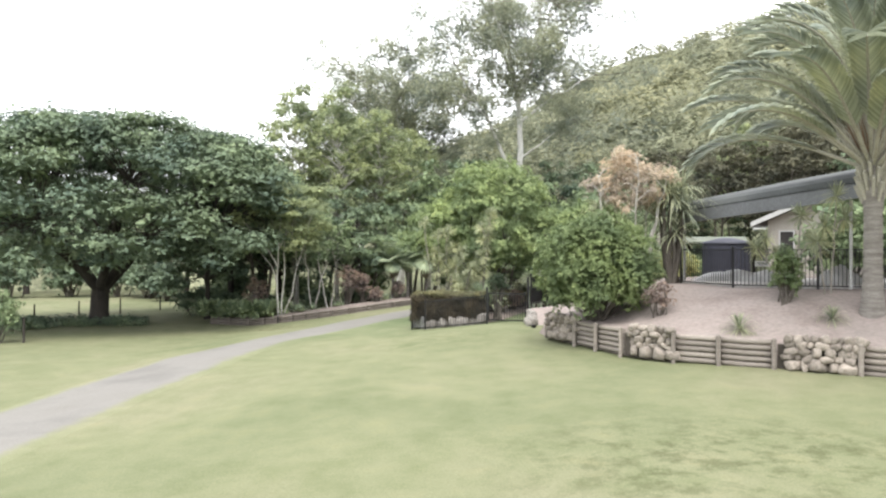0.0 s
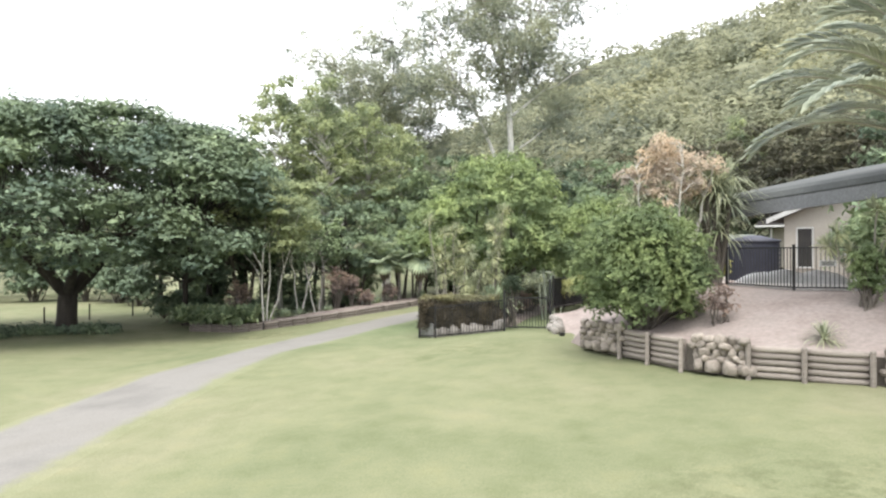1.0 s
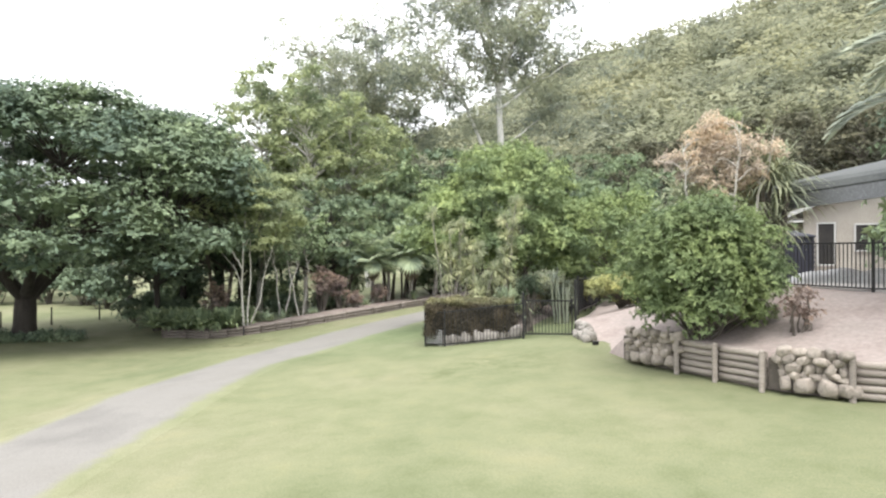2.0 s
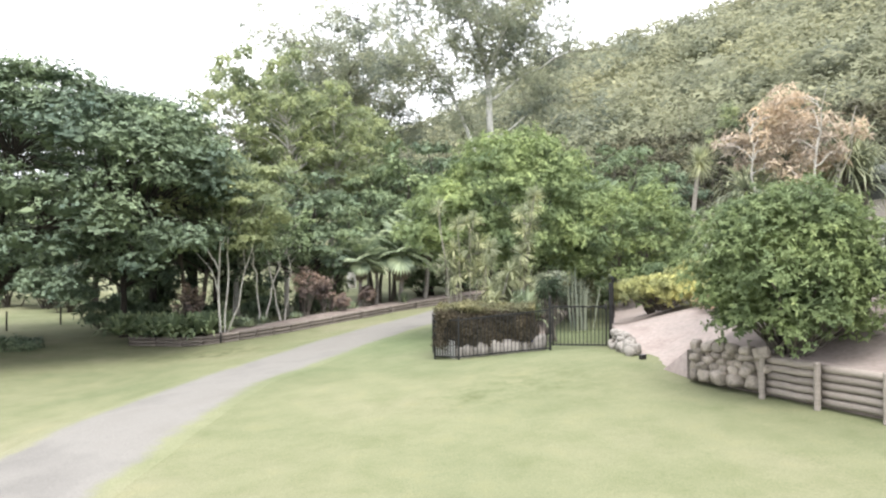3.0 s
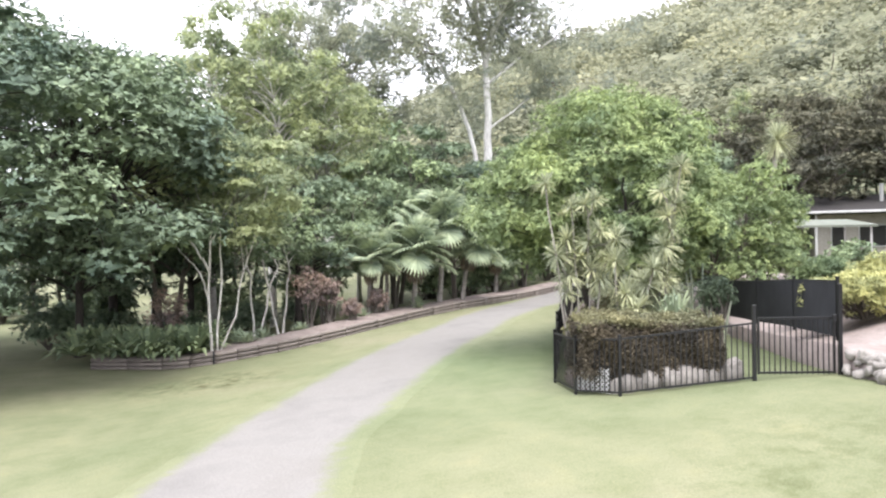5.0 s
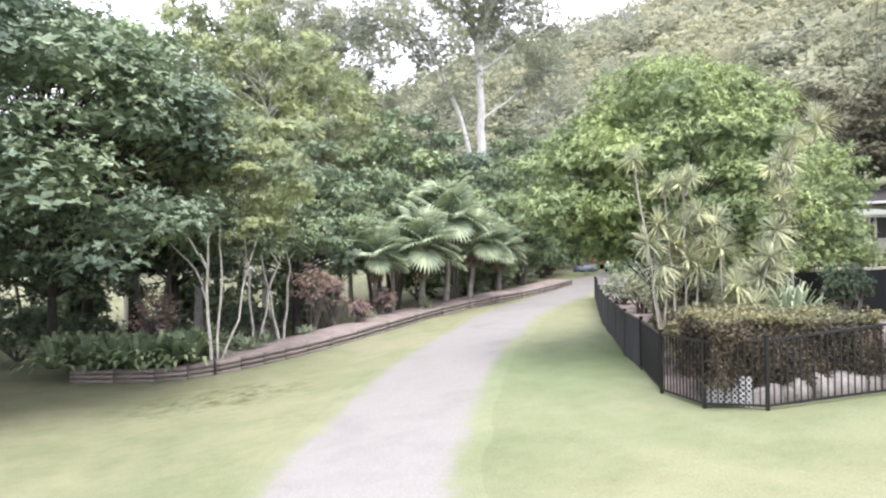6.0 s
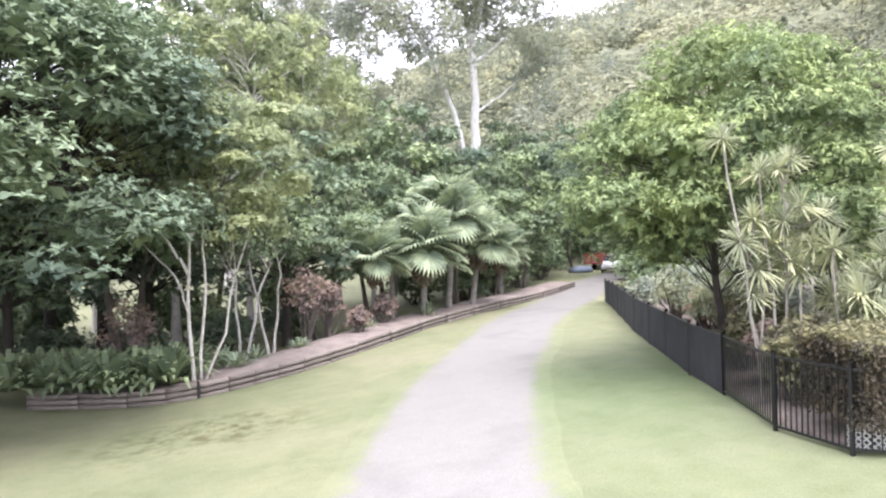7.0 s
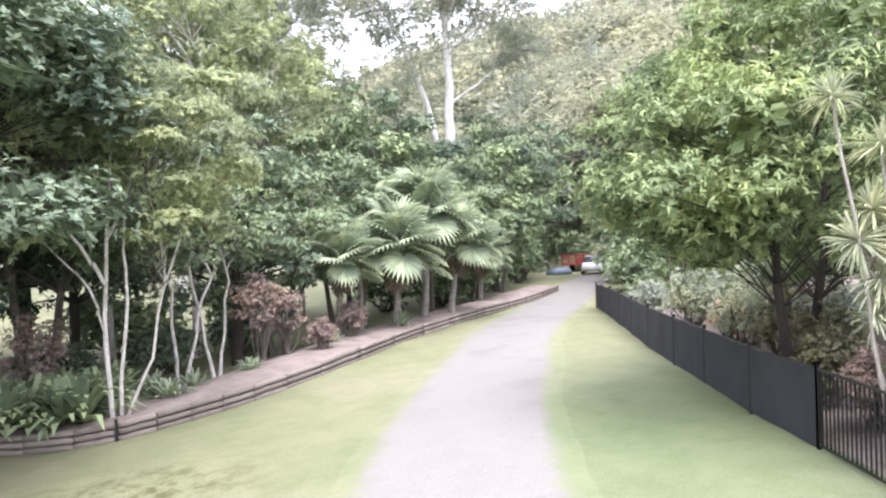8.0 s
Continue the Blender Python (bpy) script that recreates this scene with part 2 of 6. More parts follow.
M_TILE = surface("dark_brown_roof", (0.032, 0.028, 0.026), (0.055, 0.05, 0.046), 1.2, 25, 0.85, bump=0.4, dist=0.01)
M_PALM_TRUNK = surface("ringed_palm_trunk", (0.24, 0.21, 0.185), (0.46, 0.43, 0.39), 3, 25, 0.9, bump=0.7, dist=0.03, stretch=(0.5, 0.5, 4))
F_DARK = foliage("dark_spreading_leaves", (0.038, 0.066, 0.044), (0.112, 0.166, 0.100), (0.178, 0.230, 0.132), patch=0.35, through_light=0.16)
F_MID = foliage("mid_green_leaves", (0.050, 0.086, 0.044), (0.150, 0.214, 0.100), (0.225, 0.285, 0.135), patch=0.4, through_light=0.15)
F_LAYER = foliage("layered_green_leaves", (0.042, 0.072, 0.042), (0.128, 0.186, 0.094), (0.20, 0.255, 0.125), patch=0.45, through_light=0.14)
F_YELLOW = foliage("yellow_green_leaves", (0.095, 0.128, 0.064), (0.232, 0.282, 0.138), (0.33, 0.37, 0.188), patch=0.5, through_light=0.46)
F_MANGO = foliage("glossy_green_leaves", (0.036, 0.064, 0.028), (0.160, 0.228, 0.074), (0.285, 0.340, 0.118), rough=0.5, patch=0.7, mute=0.26, through_light=0.22)
F_GUM = foliage("grey_green_gum_leaves", (0.115, 0.138, 0.10), (0.235, 0.265, 0.20), (0.32, 0.34, 0.265), patch=0.3, through_light=0.5)
F_BUSH = foliage("bright_shrub_leaves", (0.05, 0.088, 0.03), (0.12, 0.175, 0.058), (0.205, 0.255, 0.095), rough=0.4, patch=0.9, mute=0.26)
F_BROWN = foliage("dry_brown_hedge_leaves", (0.026, 0.021, 0.015), (0.066, 0.055, 0.037), (0.105, 0.086, 0.056), patch=1.6)
F_HEDGE_TOP = foliage("olive_hedge_top", (0.075, 0.072, 0.034), (0.15, 0.148, 0.066), (0.20, 0.19, 0.095), patch=1.2)
F_RED = foliage("dark_red_leaves", (0.11, 0.075, 0.062), (0.22, 0.16, 0.135), (0.30, 0.225, 0.19), patch=1.0)
F_PINK = foliage("dry_pink_brown_leaves", (0.24, 0.185, 0.145), (0.38, 0.31, 0.24), (0.45, 0.38, 0.30), patch=0.8)
F_SPEAR = foliage("grey_green_sword_leaves", (0.125, 0.148, 0.08), (0.275, 0.305, 0.175), (0.39, 0.41, 0.26), patch=0.8, mute=0.25)
F_PANDAN = foliage("dull_green_strap_leaves", (0.105, 0.13, 0.08), (0.225, 0.255, 0.16), (0.33, 0.355, 0.235), patch=0.8)
F_FROND = foliage("silver_green_fronds", (0.12, 0.15, 0.11), (0.25, 0.285, 0.215), (0.33, 0.35, 0.27), patch=0.6)
F_FAN = foliage("fan_palm_leaves", (0.10, 0.145, 0.085), (0.215, 0.275, 0.165), (0.29, 0.34, 0.215), patch=0.7)
F_DEAD = foliage("dead_brown_palm_leaves", (0.07, 0.055, 0.04), (0.15, 0.12, 0.088), (0.22, 0.18, 0.13), patch=1.0)
F_LIME = foliage("lime_yellow_leaves", (0.13, 0.155, 0.035), (0.31, 0.325, 0.085), (0.48, 0.46, 0.13), patch=1.0, mute=0.3)
F_ORANGE = foliage("orange_bromeliad_leaves", (0.22, 0.13, 0.07), (0.37, 0.235, 0.14), (0.42, 0.34, 0.20), patch=1.5)
F_GINGER = foliage("broad_dark_green_leaves", (0.075, 0.12, 0.062), (0.185, 0.25, 0.125), (0.27, 0.33, 0.18), rough=0.4, patch=1.0)
F_TOPIARY = foliage("dark_topiary_leaves", (0.02, 0.035, 0.02), (0.045, 0.07, 0.038), patch=1.5)
# leaf colours lightened so that the far hill looks hazy
F_HILL = foliage("hazy_hill_leaves", (0.125, 0.140, 0.088), (0.195, 0.208, 0.132), (0.24, 0.245, 0.16), patch=0.06, through_light=0.6, rough=0.8, swing=0.8)
# olives darkened to take in the gloom of the forest foot
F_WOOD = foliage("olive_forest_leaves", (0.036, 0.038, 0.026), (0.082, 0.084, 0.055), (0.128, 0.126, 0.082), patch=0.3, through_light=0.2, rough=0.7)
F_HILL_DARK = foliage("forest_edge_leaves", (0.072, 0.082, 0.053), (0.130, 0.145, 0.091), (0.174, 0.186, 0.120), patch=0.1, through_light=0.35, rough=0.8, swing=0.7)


# ---- mesh tools ----
def part(name, mesh, material, parent, label=""):
    """One mesh object under a thing or a part; mesh is a bmesh or mesh data."""
    if isinstance(mesh, bmesh.types.BMesh):
        data = bpy.data.meshes.new(name)
        mesh.to_mesh(data)
        mesh.free()
    else:
        data = mesh
    if material is not None and not data.materials:
        data.materials.append(material)
    ob = new(name, data)
    ob.parent = parent
    if label:
        tagged(ob, label)
    return ob


def thing(name, at, label, category, group="", turn=0.0, kind=""):
    ob = new(name)
    ob.empty_display_size = 0.2
    ob.matrix_basis = pose(*at, 0, 0, turn)
    return tagged(ob, label, category, group, kind)


def raw_mesh(name, verts, faces_n, faces, smooth=False):
    """Mesh data from arrays: faces of faces_n corners each."""
    data = bpy.data.meshes.new(name)
    verts = np.asarray(verts, np.float32).reshape(-1, 3)
    faces = np.asarray(faces, np.int32).reshape(-1, faces_n)
    data.vertices.add(len(verts))
    data.vertices.foreach_set("co", verts.ravel())
    data.loops.add(faces.size)
    data.loops.foreach_set("vertex_index", faces.ravel())
    data.polygons.add(len(faces))
    data.polygons.foreach_set("loop_start", np.arange(0, faces.size, faces_n, dtype=np.int32))
    data.polygons.foreach_set("use_smooth", np.full(len(faces), smooth))
    data.update(calc_edges=True)
    return data


def unit(v):
    return v / np.maximum(np.linalg.norm(v, axis=-1, keepdims=True), 1e-9)


def leaf_quads(pts, nrm, lng, wid, rng, droop=0.3):
    """Diamond leaves at pts that face nrm."""
    n = len(pts)
    t = rng.normal(size=(n, 3))
    t[:, 2] -= droop * 2
    t = unit(t - (t * nrm).sum(1, keepdims=True) * nrm)
    s = np.cross(nrm, t)
    lng, wid = np.broadcast_to(lng, n)[:, None], np.broadcast_to(wid, n)[:, None]
    bend = nrm * lng * 0.12
    return np.stack([pts - t * lng * 0.5, pts + s * wid * 0.5 + bend, pts + t * lng * 0.5, pts - s * wid * 0.5 + bend], 1)


def leaf_mesh(name, quads):
    q = np.concatenate(quads)
    return raw_mesh(name, q.reshape(-1, 3), 4, np.arange(len(q) * 4))


def clump_leaves(rng, centre, radii, count, size, aspect=0.5, droop=0.3, fill=0.55, up=0.45, dome=0.8, per=7, thick=1.05):
    """A lumpy clump of sprigs: small stars of leaves that spray out from the twig ends of its shell."""
    n = max(4, int(count * thick) // per)
    d = unit(rng.normal(size=(n, 3)))
    flip = (d[:, 2] < -0.15) & (rng.random(n) < dome)
    d[flip, 2] *= -1
    lump = 1 + 0.22 * np.sin(d[:, 0] * 5.1 + centre[0]) * np.cos(d[:, 1] * 4.3 + centre[1]) + 0.12 * np.sin(d[:, 2] * 9 + centre[2])
    r = (fill + (1 - fill) * np.sqrt(rng.random(n))) * lump
    r *= 1 + 0.06 * rng.normal(size=n)
    p = np.asarray(centre) + d * r[:, None] * np.asarray(radii)
    axis = unit(d * 0.8 + np.array([0, 0, up]) + rng.normal(size=(n, 3)) * 0.25)
    p, axis = np.repeat(p, per, 0), np.repeat(axis, per, 0)
    m = len(p)
    t = unit(rng.normal(size=(m, 3)))
    t = unit(t - (t * axis).sum(1, keepdims=True) * axis * 0.9)
    t = unit(t + axis * rng.uniform(-0.1, 0.7, (m, 1)) + np.array([0, 0, -0.55 * droop]))
    nrm = unit(axis - (axis * t).sum(1, keepdims=True) * t + rng.normal(size=(m, 3)) * 0.18)
    nrm = unit(nrm - (nrm * t).sum(1, keepdims=True) * t)
    side = np.cross(nrm, t)
    lng = (size * (0.5 + 0.5 * rng.random(m)))[:, None]
    wid = lng * aspect
    return np.stack([p, p + t * lng * 0.45 + side * wid * 0.5 + nrm * lng * 0.05, p + t * lng - nrm * lng * 0.06, p + t * lng * 0.45 - side * wid * 0.5 + nrm * lng * 0.05], 1)


def tube_arrays(pts, radii, sides=8):
    pts = np.asarray(pts, float)
    t = unit(np.gradient(pts, axis=0))
    ref = np.where(np.abs(t[:, 2:3]) > 0.9, np.array([[1.0, 0, 0]]), np.array([[0, 0, 1.0]]))
    a = unit(np.cross(t, ref))
    for k in range(1, len(a)):
        if (a[k] * a[k - 1]).sum() < 0:
            a[k] = -a[k]
    b = np.cross(t, a)
    ang = np.arange(sides) * 2 * math.pi / sides
    ring = np.cos(ang)[None, :, None] * a[:, None] + np.sin(ang)[None, :, None] * b[:, None]
    v = pts[:, None] + ring * np.asarray(radii, float)[:, None, None]
    k, s = np.meshgrid(np.arange(len(pts) - 1), np.arange(sides), indexing="ij")
    s2 = (s + 1) % sides
    f = np.stack([k * sides + s, k * sides + s2, (k + 1) * sides + s2, (k + 1) * sides + s], -1).reshape(-1, 4)
    return v.reshape(-1, 3), f


def tubes_mesh(name, tubes):
    vs, fs, o = [], [], 0
    for pts, radii, sides in tubes:
        v, f = tube_arrays(pts, radii, sides)
        vs.append(v)
        fs.append(f + o)
        o += len(v)
    return raw_mesh(name, np.concatenate(vs), 4, np.concatenate(fs), True)


def wander(rng, a, b, steps, sway, lift=0.0):
    """A crooked way from a to b."""
    a, b = np.asarray(a, float), np.asarray(b, float)
    u = np.linspace(0, 1, steps)[:, None]
    p = a + (b - a) * u
    w = np.cumsum(rng.normal(size=(steps, 3)), 0) * sway
    w = w - u * w[-1] - (1 - u) * w[0]
    p = p + w
    p[:, 2] += lift * np.sin(u[:, 0] * math.pi)
    return p


def box_bm(bm, size, at, turn=0.0, bevel=0.0):
    g = bmesh.ops.create_cube(bm, size=1, matrix=pose(*at, 0, 0, turn) @ Matrix.Diagonal((*size, 1)))
    if bevel:
        es = list({e for v in g["verts"] for e in v.link_edges})
        bmesh.ops.bevel(bm, geom=es, offset=bevel, segments=1, affect="EDGES")
    return bm


def box(size, at=(0, 0, 0), turn=0.0, bevel=0.0):
    return box_bm(bmesh.new(), size, at, turn, bevel)


def along(points, step):
    """Points at even steps along a smooth line through the given ones."""
    p = np.asarray(points, float)
    q = np.concatenate([[2 * p[0] - p[1]], p, [2 * p[-1] - p[-2]]])
    out = []
    for i in range(1, len(q) - 2):
        n = max(2, int(np.linalg.norm(q[i + 1] - q[i]) / step))
        for u in np.arange(n) / n:
            out.append(0.5 * (2 * q[i] + (q[i + 1] - q[i - 1]) * u + (2 * q[i - 1] - 5 * q[i] + 4 * q[i + 1] - q[i + 2]) * u * u
                              + (3 * q[i] - q[i - 1] - 3 * q[i + 1] + q[i + 2]) * u ** 3))
    out.append(p[-1])
    return np.array(out)


# ---- the ground ----
def G(x, y):
    """Height of the lawn: it rises gently towards the house."""
    x, y = np.asarray(x, float), np.asarray(y, float)
    u, v = np.clip(x, -11.5, 14) / 10, (np.clip(y, 24, 62) - 30) / 10
    z = 1.117 + 0.599 * u - 0.333 * v - 0.206 * u * u + 0.06 * u * v + 0.056 * v * v
    z = z + 0.3 * np.exp(-((x - 3.2) ** 2 + (y - 25.6) ** 2) / 9) - 0.3 * np.exp(-((x - 10) ** 2 + (y - 55) ** 2) / 40)
    return -np.log(np.exp(-8 * z) + np.exp(-8 * 1.78)) / 8


def g(x, y):
    return float(G(x, y))


def sheet(name, xs, ys, height, material):
    gx, gy = np.meshgrid(xs, ys, indexing="ij")
    v = np.stack([gx, gy, height(gx, gy)], -1)
    i, j = np.meshgrid(np.arange(len(xs) - 1), np.arange(len(ys) - 1), indexing="ij")
    k = len(ys)
    f = np.stack([i * k + j, (i + 1) * k + j, (i + 1) * k + j + 1, i * k + j + 1], -1)
    data = raw_mesh(name, v.reshape(-1, 3), 4, f.reshape(-1, 4), True)
    data.materials.append(material)
    return new(name, data)


def uneven(x, y):
    return 0.025 * np.sin(x * 0.9 + np.sin(y * 0.5)) * np.cos(y * 0.7)


def spaced(core_a, core_b, step, far):
    core = np.arange(core_a, core_b + step / 2, step)
    tail = np.array([3, 8, 18, 40, 90, 200, 500, 1200, far], float)
    return np.concatenate([core_a - tail[::-1], core, core_b + tail])


tagged(sheet("ground", spaced(-40, 40, 0.8, 3000), spaced(-12, 100, 0.8, 3000), lambda x, y: G(x, y) + uneven(x, y), M_LAWN),
       "pale yellow-green mown lawn rising gently towards the house", "lawn", kind="structure")

# the gravel drive
DRIVE = along([(-13, -40), (-11, -10), (-9.8, 5), (-9.2, 14), (-8.9, 18), (-8.2, 22.7), (-7.4, 27), (-6.4, 30), (-4.75, 34.5), (-2.95, 38.5), (-1.4, 41.2), (1.0, 45.5), (2.6, 48), (4.0, 50), (7.0, 54), (9.3, 57), (13.2, 62), (17, 66.5), (24, 75), (32, 84)], 0.3)
dt_ = unit(np.gradient(DRIVE, axis=0))
dn_ = np.stack([dt_[:, 1], -dt_[:, 0]], 1)
cross = np.array([-2.05, -1.85, -1.3, 0.0, 1.3, 1.85, 2.05])
lift = np.array([-0.03, 0.012, 0.03, 0.05, 0.03, 0.012, -0.03])
wob = np.convolve(np.random.default_rng(2).normal(size=len(DRIVE)) * 0.05, [0.15, 0.25, 0.3, 0.2, 0.1], 'same')
dv = []
for k in range(len(DRIVE)):
    off = cross + np.where(np.abs(cross) > 1.2, np.sign(cross) * wob[k], 0) - np.where(cross > 0.5, 0.3 * math.exp(-((DRIVE[k][1] - 28) / 4.5) ** 2), 0)
    pxy = DRIVE[k] + off[:, None] * dn_[k]
    dv.append(np.column_stack([pxy, G(pxy[:, 0], pxy[:, 1]) + uneven(pxy[:, 0], pxy[:, 1]) + lift]))
dv = np.array(dv)
kk, ss = np.meshgrid(np.arange(len(DRIVE) - 1), np.arange(6), indexing="ij")
df = np.stack([kk * 7 + ss, kk * 7 + ss + 1, (kk + 1) * 7 + ss + 1, (kk + 1) * 7 + ss], -1)
drive_mesh = raw_mesh("driveway", dv.reshape(-1, 3), 4, df.reshape(-1, 4), True)
drive_mesh.materials.append(M_DRIVE)
drive_mesh.attributes.new("across", "FLOAT", "POINT").data.foreach_set("value", np.tile(np.abs(cross), len(DRIVE)).astype(np.float32))
tagged(new("driveway", drive_mesh), "pale grey gravel driveway winding through the lawn", "driveway", kind="structure")

# ---- the wooded hill ----
def smooth01(t):
    t = np.clip(t, 0, 1)
    return t * t * (3 - 2 * t)


def hill_height(x, y):
    r, b = np.hypot(x, y), np.degrees(np.arctan2(x, y))
    ridge = np.interp(b, [-60, -20, -8, 0, 6, 9, 12, 16, 22, 29, 38, 60, 90], [0.05, 0.07, 0.10, 0.15, 0.20, 0.225, 0.256, 0.278, 0.298, 0.322, 0.36, 0.41, 0.43])
    foot = np.interp(b, [-10, 12, 25, 40, 90], [95, 92, 74, 52, 46])
    t = np.clip((r - foot) / (260 - foot), 0, 1)
    z = 1.0 + ridge * 260 * t ** 1.05 + 2.0 * np.sin(x * 0.07) * np.cos(y * 0.06) * smooth01(t * 3)
    return np.where(r < foot, -2.0, z)


hb, hr = np.radians(np.linspace(-75, 110, 150)), np.concatenate([np.linspace(44, 110, 34), np.linspace(114, 262, 40), [300, 420, 700]])
hbb, hrr = np.meshgrid(hb, hr, indexing="ij")
hx, hy = np.sin(hbb) * hrr, np.cos(hbb) * hrr
hz = hill_height(hx, hy) - np.maximum(hrr - 262, 0) * 0.08
hi, hj = np.meshgrid(np.arange(len(hb) - 1), np.arange(len(hr) - 1), indexing="ij")
hk = len(hr)
hf = np.stack([hi * hk + hj, hi * hk + hj + 1, (hi + 1) * hk + hj + 1, (hi + 1) * hk + hj], -1)
# undergrowth colour is lightened too, as haze between the crowns
M_HILLSOIL = surface("hazy_hill_undergrowth", (0.28, 0.30, 0.18), (0.41, 0.42, 0.27), 0.08, 1.5, 0.95, bump=1.0, dist=0.5)
hill_mesh = raw_mesh("hill", np.stack([hx, hy, hz], -1).reshape(-1, 3), 4, hf.reshape(-1, 4), True)
hill_mesh.materials.append(M_HILLSOIL)
tagged(new("hill", hill_mesh), "steep hillside of eucalypt forest with haze painted in pale colours", "hill", kind="structure")

rng = np.random.default_rng(5)
far_quads, edge_quads, far_trunks = [], [], []
for _ in range(4900):
    b = rng.uniform(-42, 60)
    r = 60 + 205 * rng.random() ** 0.75
    x, y = r * math.sin(radians(b)), r * math.cos(radians(b))
    z = float(hill_height(np.array(x), np.array(y)))
    if z < 0:
        continue
    h = rng.uniform(5, 10) * (0.8 + r / 900)
    w = rng.uniform(2.2, 4.2) * (0.8 + r / 600)
    n = int(74 if r < 120 else 46)
    s = 0.76 if r < 120 else 1.1
    # pale colour grows likelier uphill: painted haze above, painted gloom below
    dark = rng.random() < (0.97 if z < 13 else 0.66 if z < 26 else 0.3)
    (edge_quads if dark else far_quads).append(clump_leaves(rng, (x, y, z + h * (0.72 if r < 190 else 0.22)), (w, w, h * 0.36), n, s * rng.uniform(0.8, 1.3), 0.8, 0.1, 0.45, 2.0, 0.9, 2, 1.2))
    if r < 130 and rng.random() < 0.3:
        far_trunks.append((wander(rng, (x, y, z - 0.5), (x + rng.normal() * 0.6, y, z + h * 0.8), 4, 0.15), [0.16, 0.13, 0.1, 0.05], 5))
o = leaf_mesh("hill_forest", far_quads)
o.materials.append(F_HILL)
tagged(new("hill_forest", o), "olive eucalypt canopy on the hillside, paled with painted haze", "forest", kind="stuff")
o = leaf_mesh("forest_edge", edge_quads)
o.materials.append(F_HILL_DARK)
tagged(new("forest_edge", o), "forest mostly at the hill foot, its gloom painted in darker green", "forest", kind="stuff")
o = tubes_mesh("forest_trunks", far_trunks)
o.materials.append(M_BARK)
tagged(new("forest_trunks", o), "thin grey trunks standing in the hillside forest", "tree trunks", kind="stuff")

# ---- raised garden bank behind the low wall ----
WALL = [(14.5, 11.8), (12.0, 13.4), (9.3, 15.3), (7.84, 16.25), (6.74, 16.85), (5.85, 17.5), (4.92, 18.6), (4.45, 19.65), (4.04, 20.65), (3.35, 22.2)]
EDGE = [(3.25, 23.3), (3.25, 24.4), (3.2, 25.4), (3.42, 26.8), (4.3, 29.2), (5.3, 32.0), (6.4, 35.0), (7.5, 38.0), (9.6, 42.0), (13.0, 48.0), (17.0, 54.0)]
TOP = 2.28


def bank_rows():
    rows = []
    for k, (x, y) in enumerate(along(WALL, 0.4)):
        rows.append((x + 0.13, y + 0.1, TOP, 3.6, 9.0))
    for x, y in along(EDGE, 0.5):
        low = g(x, y) - 0.03
        rows.append((x, y, low + 0.55 * float(smooth01((y - 24.6) / 2.4)) * (1 - 0.3 * float(smooth01((y - 29) / 6))), 3.6, 3.2 - 0.55 * float(smooth01((y - 23.2) / 2.2))))
    return rows


BANK_IN = np.array([0, 0.12, 0.4, 0.8, 1.3, 1.9, 2.6, 3.5, 5, 8, 13, 20, 30.0])
bv = []
for x, y, low, run, cap in bank_rows():
    d = unit(np.array([30.0 - x, 31.0 - y]))
    p = np.array([x, y]) + BANK_IN[:, None] * d
    high = np.interp(p[:, 1] - 0.4 * np.maximum(p[:, 0] - 8, 0), [23.5, 26, 34, 40], [3.27, 3.1, 3.0, 2.4])
    high = np.minimum(high, cap + 0.16 * np.maximum(BANK_IN - 3.0, 0))
    z = low + (high - low) * smooth01(BANK_IN / run) + 0.03 * np.sin(p[:, 0] * 2.3) * np.cos(p[:, 1] * 1.9) * (BANK_IN > 0.3)
    bv.append(np.column_stack([p, z]))
    bv[-1] = np.vstack([[x, y, low - 0.8], bv[-1]])
bv = np.array(bv)
kb = bv.shape[1]
bi, bj = np.meshgrid(np.arange(len(bv) - 1), np.arange(kb - 1), indexing="ij")
bf = np.stack([bi * kb + bj, bi * kb + bj + 1, (bi + 1) * kb + bj + 1, (bi + 1) * kb + bj], -1)[:, :, ::-1]
bank_mesh = raw_mesh("garden_bank", bv.reshape(-1, 3), 4, bf.reshape(-1, 4), True)
bank_mesh.materials.append(M_SOIL)
BANK_TREE = BVHTree.FromPolygons([tuple(v) for v in bv.reshape(-1, 3)], [tuple(int(i) for i in q) for q in bf.reshape(-1, 4)])


def on_bank(x, y, dz=0.0):
    """A place on the soil bank, or on the lawn where the bank does not reach."""
    hit = BANK_TREE.ray_cast(Vector((x, y, 20)), Vector((0, 0, -1)))[0]
    return (x, y, max(hit.z if hit else -9.0, g(x, y)) + dz)


tagged(new("garden_bank", bank_mesh), "bare pinkish dry soil bank behind a low wall", "soil bank", kind="structure")


# ---- stones ----
def rock_mesh(seed, flat=0.8):
    r = np.random.default_rng(seed)
    bm = bmesh.new()
    bmesh.ops.create_icosphere(bm, subdivisions=2, radius=0.5)
    o = r.random(3) * 50
    for v in bm.verts:
        n = noise.noise(v.co * 1.7 + Vector(o)) + 0.45 * noise.noise(v.co * 4.5 + Vector(o))
        c = v.co.copy()
        for k in range(3):
            c[k] = math.copysign(abs(c[k] * 2) ** 0.5 / 2, c[k])
        v.co = c * (1 + 0.34 * n)
        v.co.z *= flat
    for f in bm.faces:
        f.smooth = r.random() < 0.75
    data = bpy.data.meshes.new("stone")
    bm.to_mesh(data)
    bm.free()
    return data


ROCKS = [rock_mesh(s) for s in range(7)]
ROCKS_PALE = [rock_mesh(s, 0.9) for s in range(20, 24)]
for m_ in ROCKS:
    m_.materials.append(M_STONE)
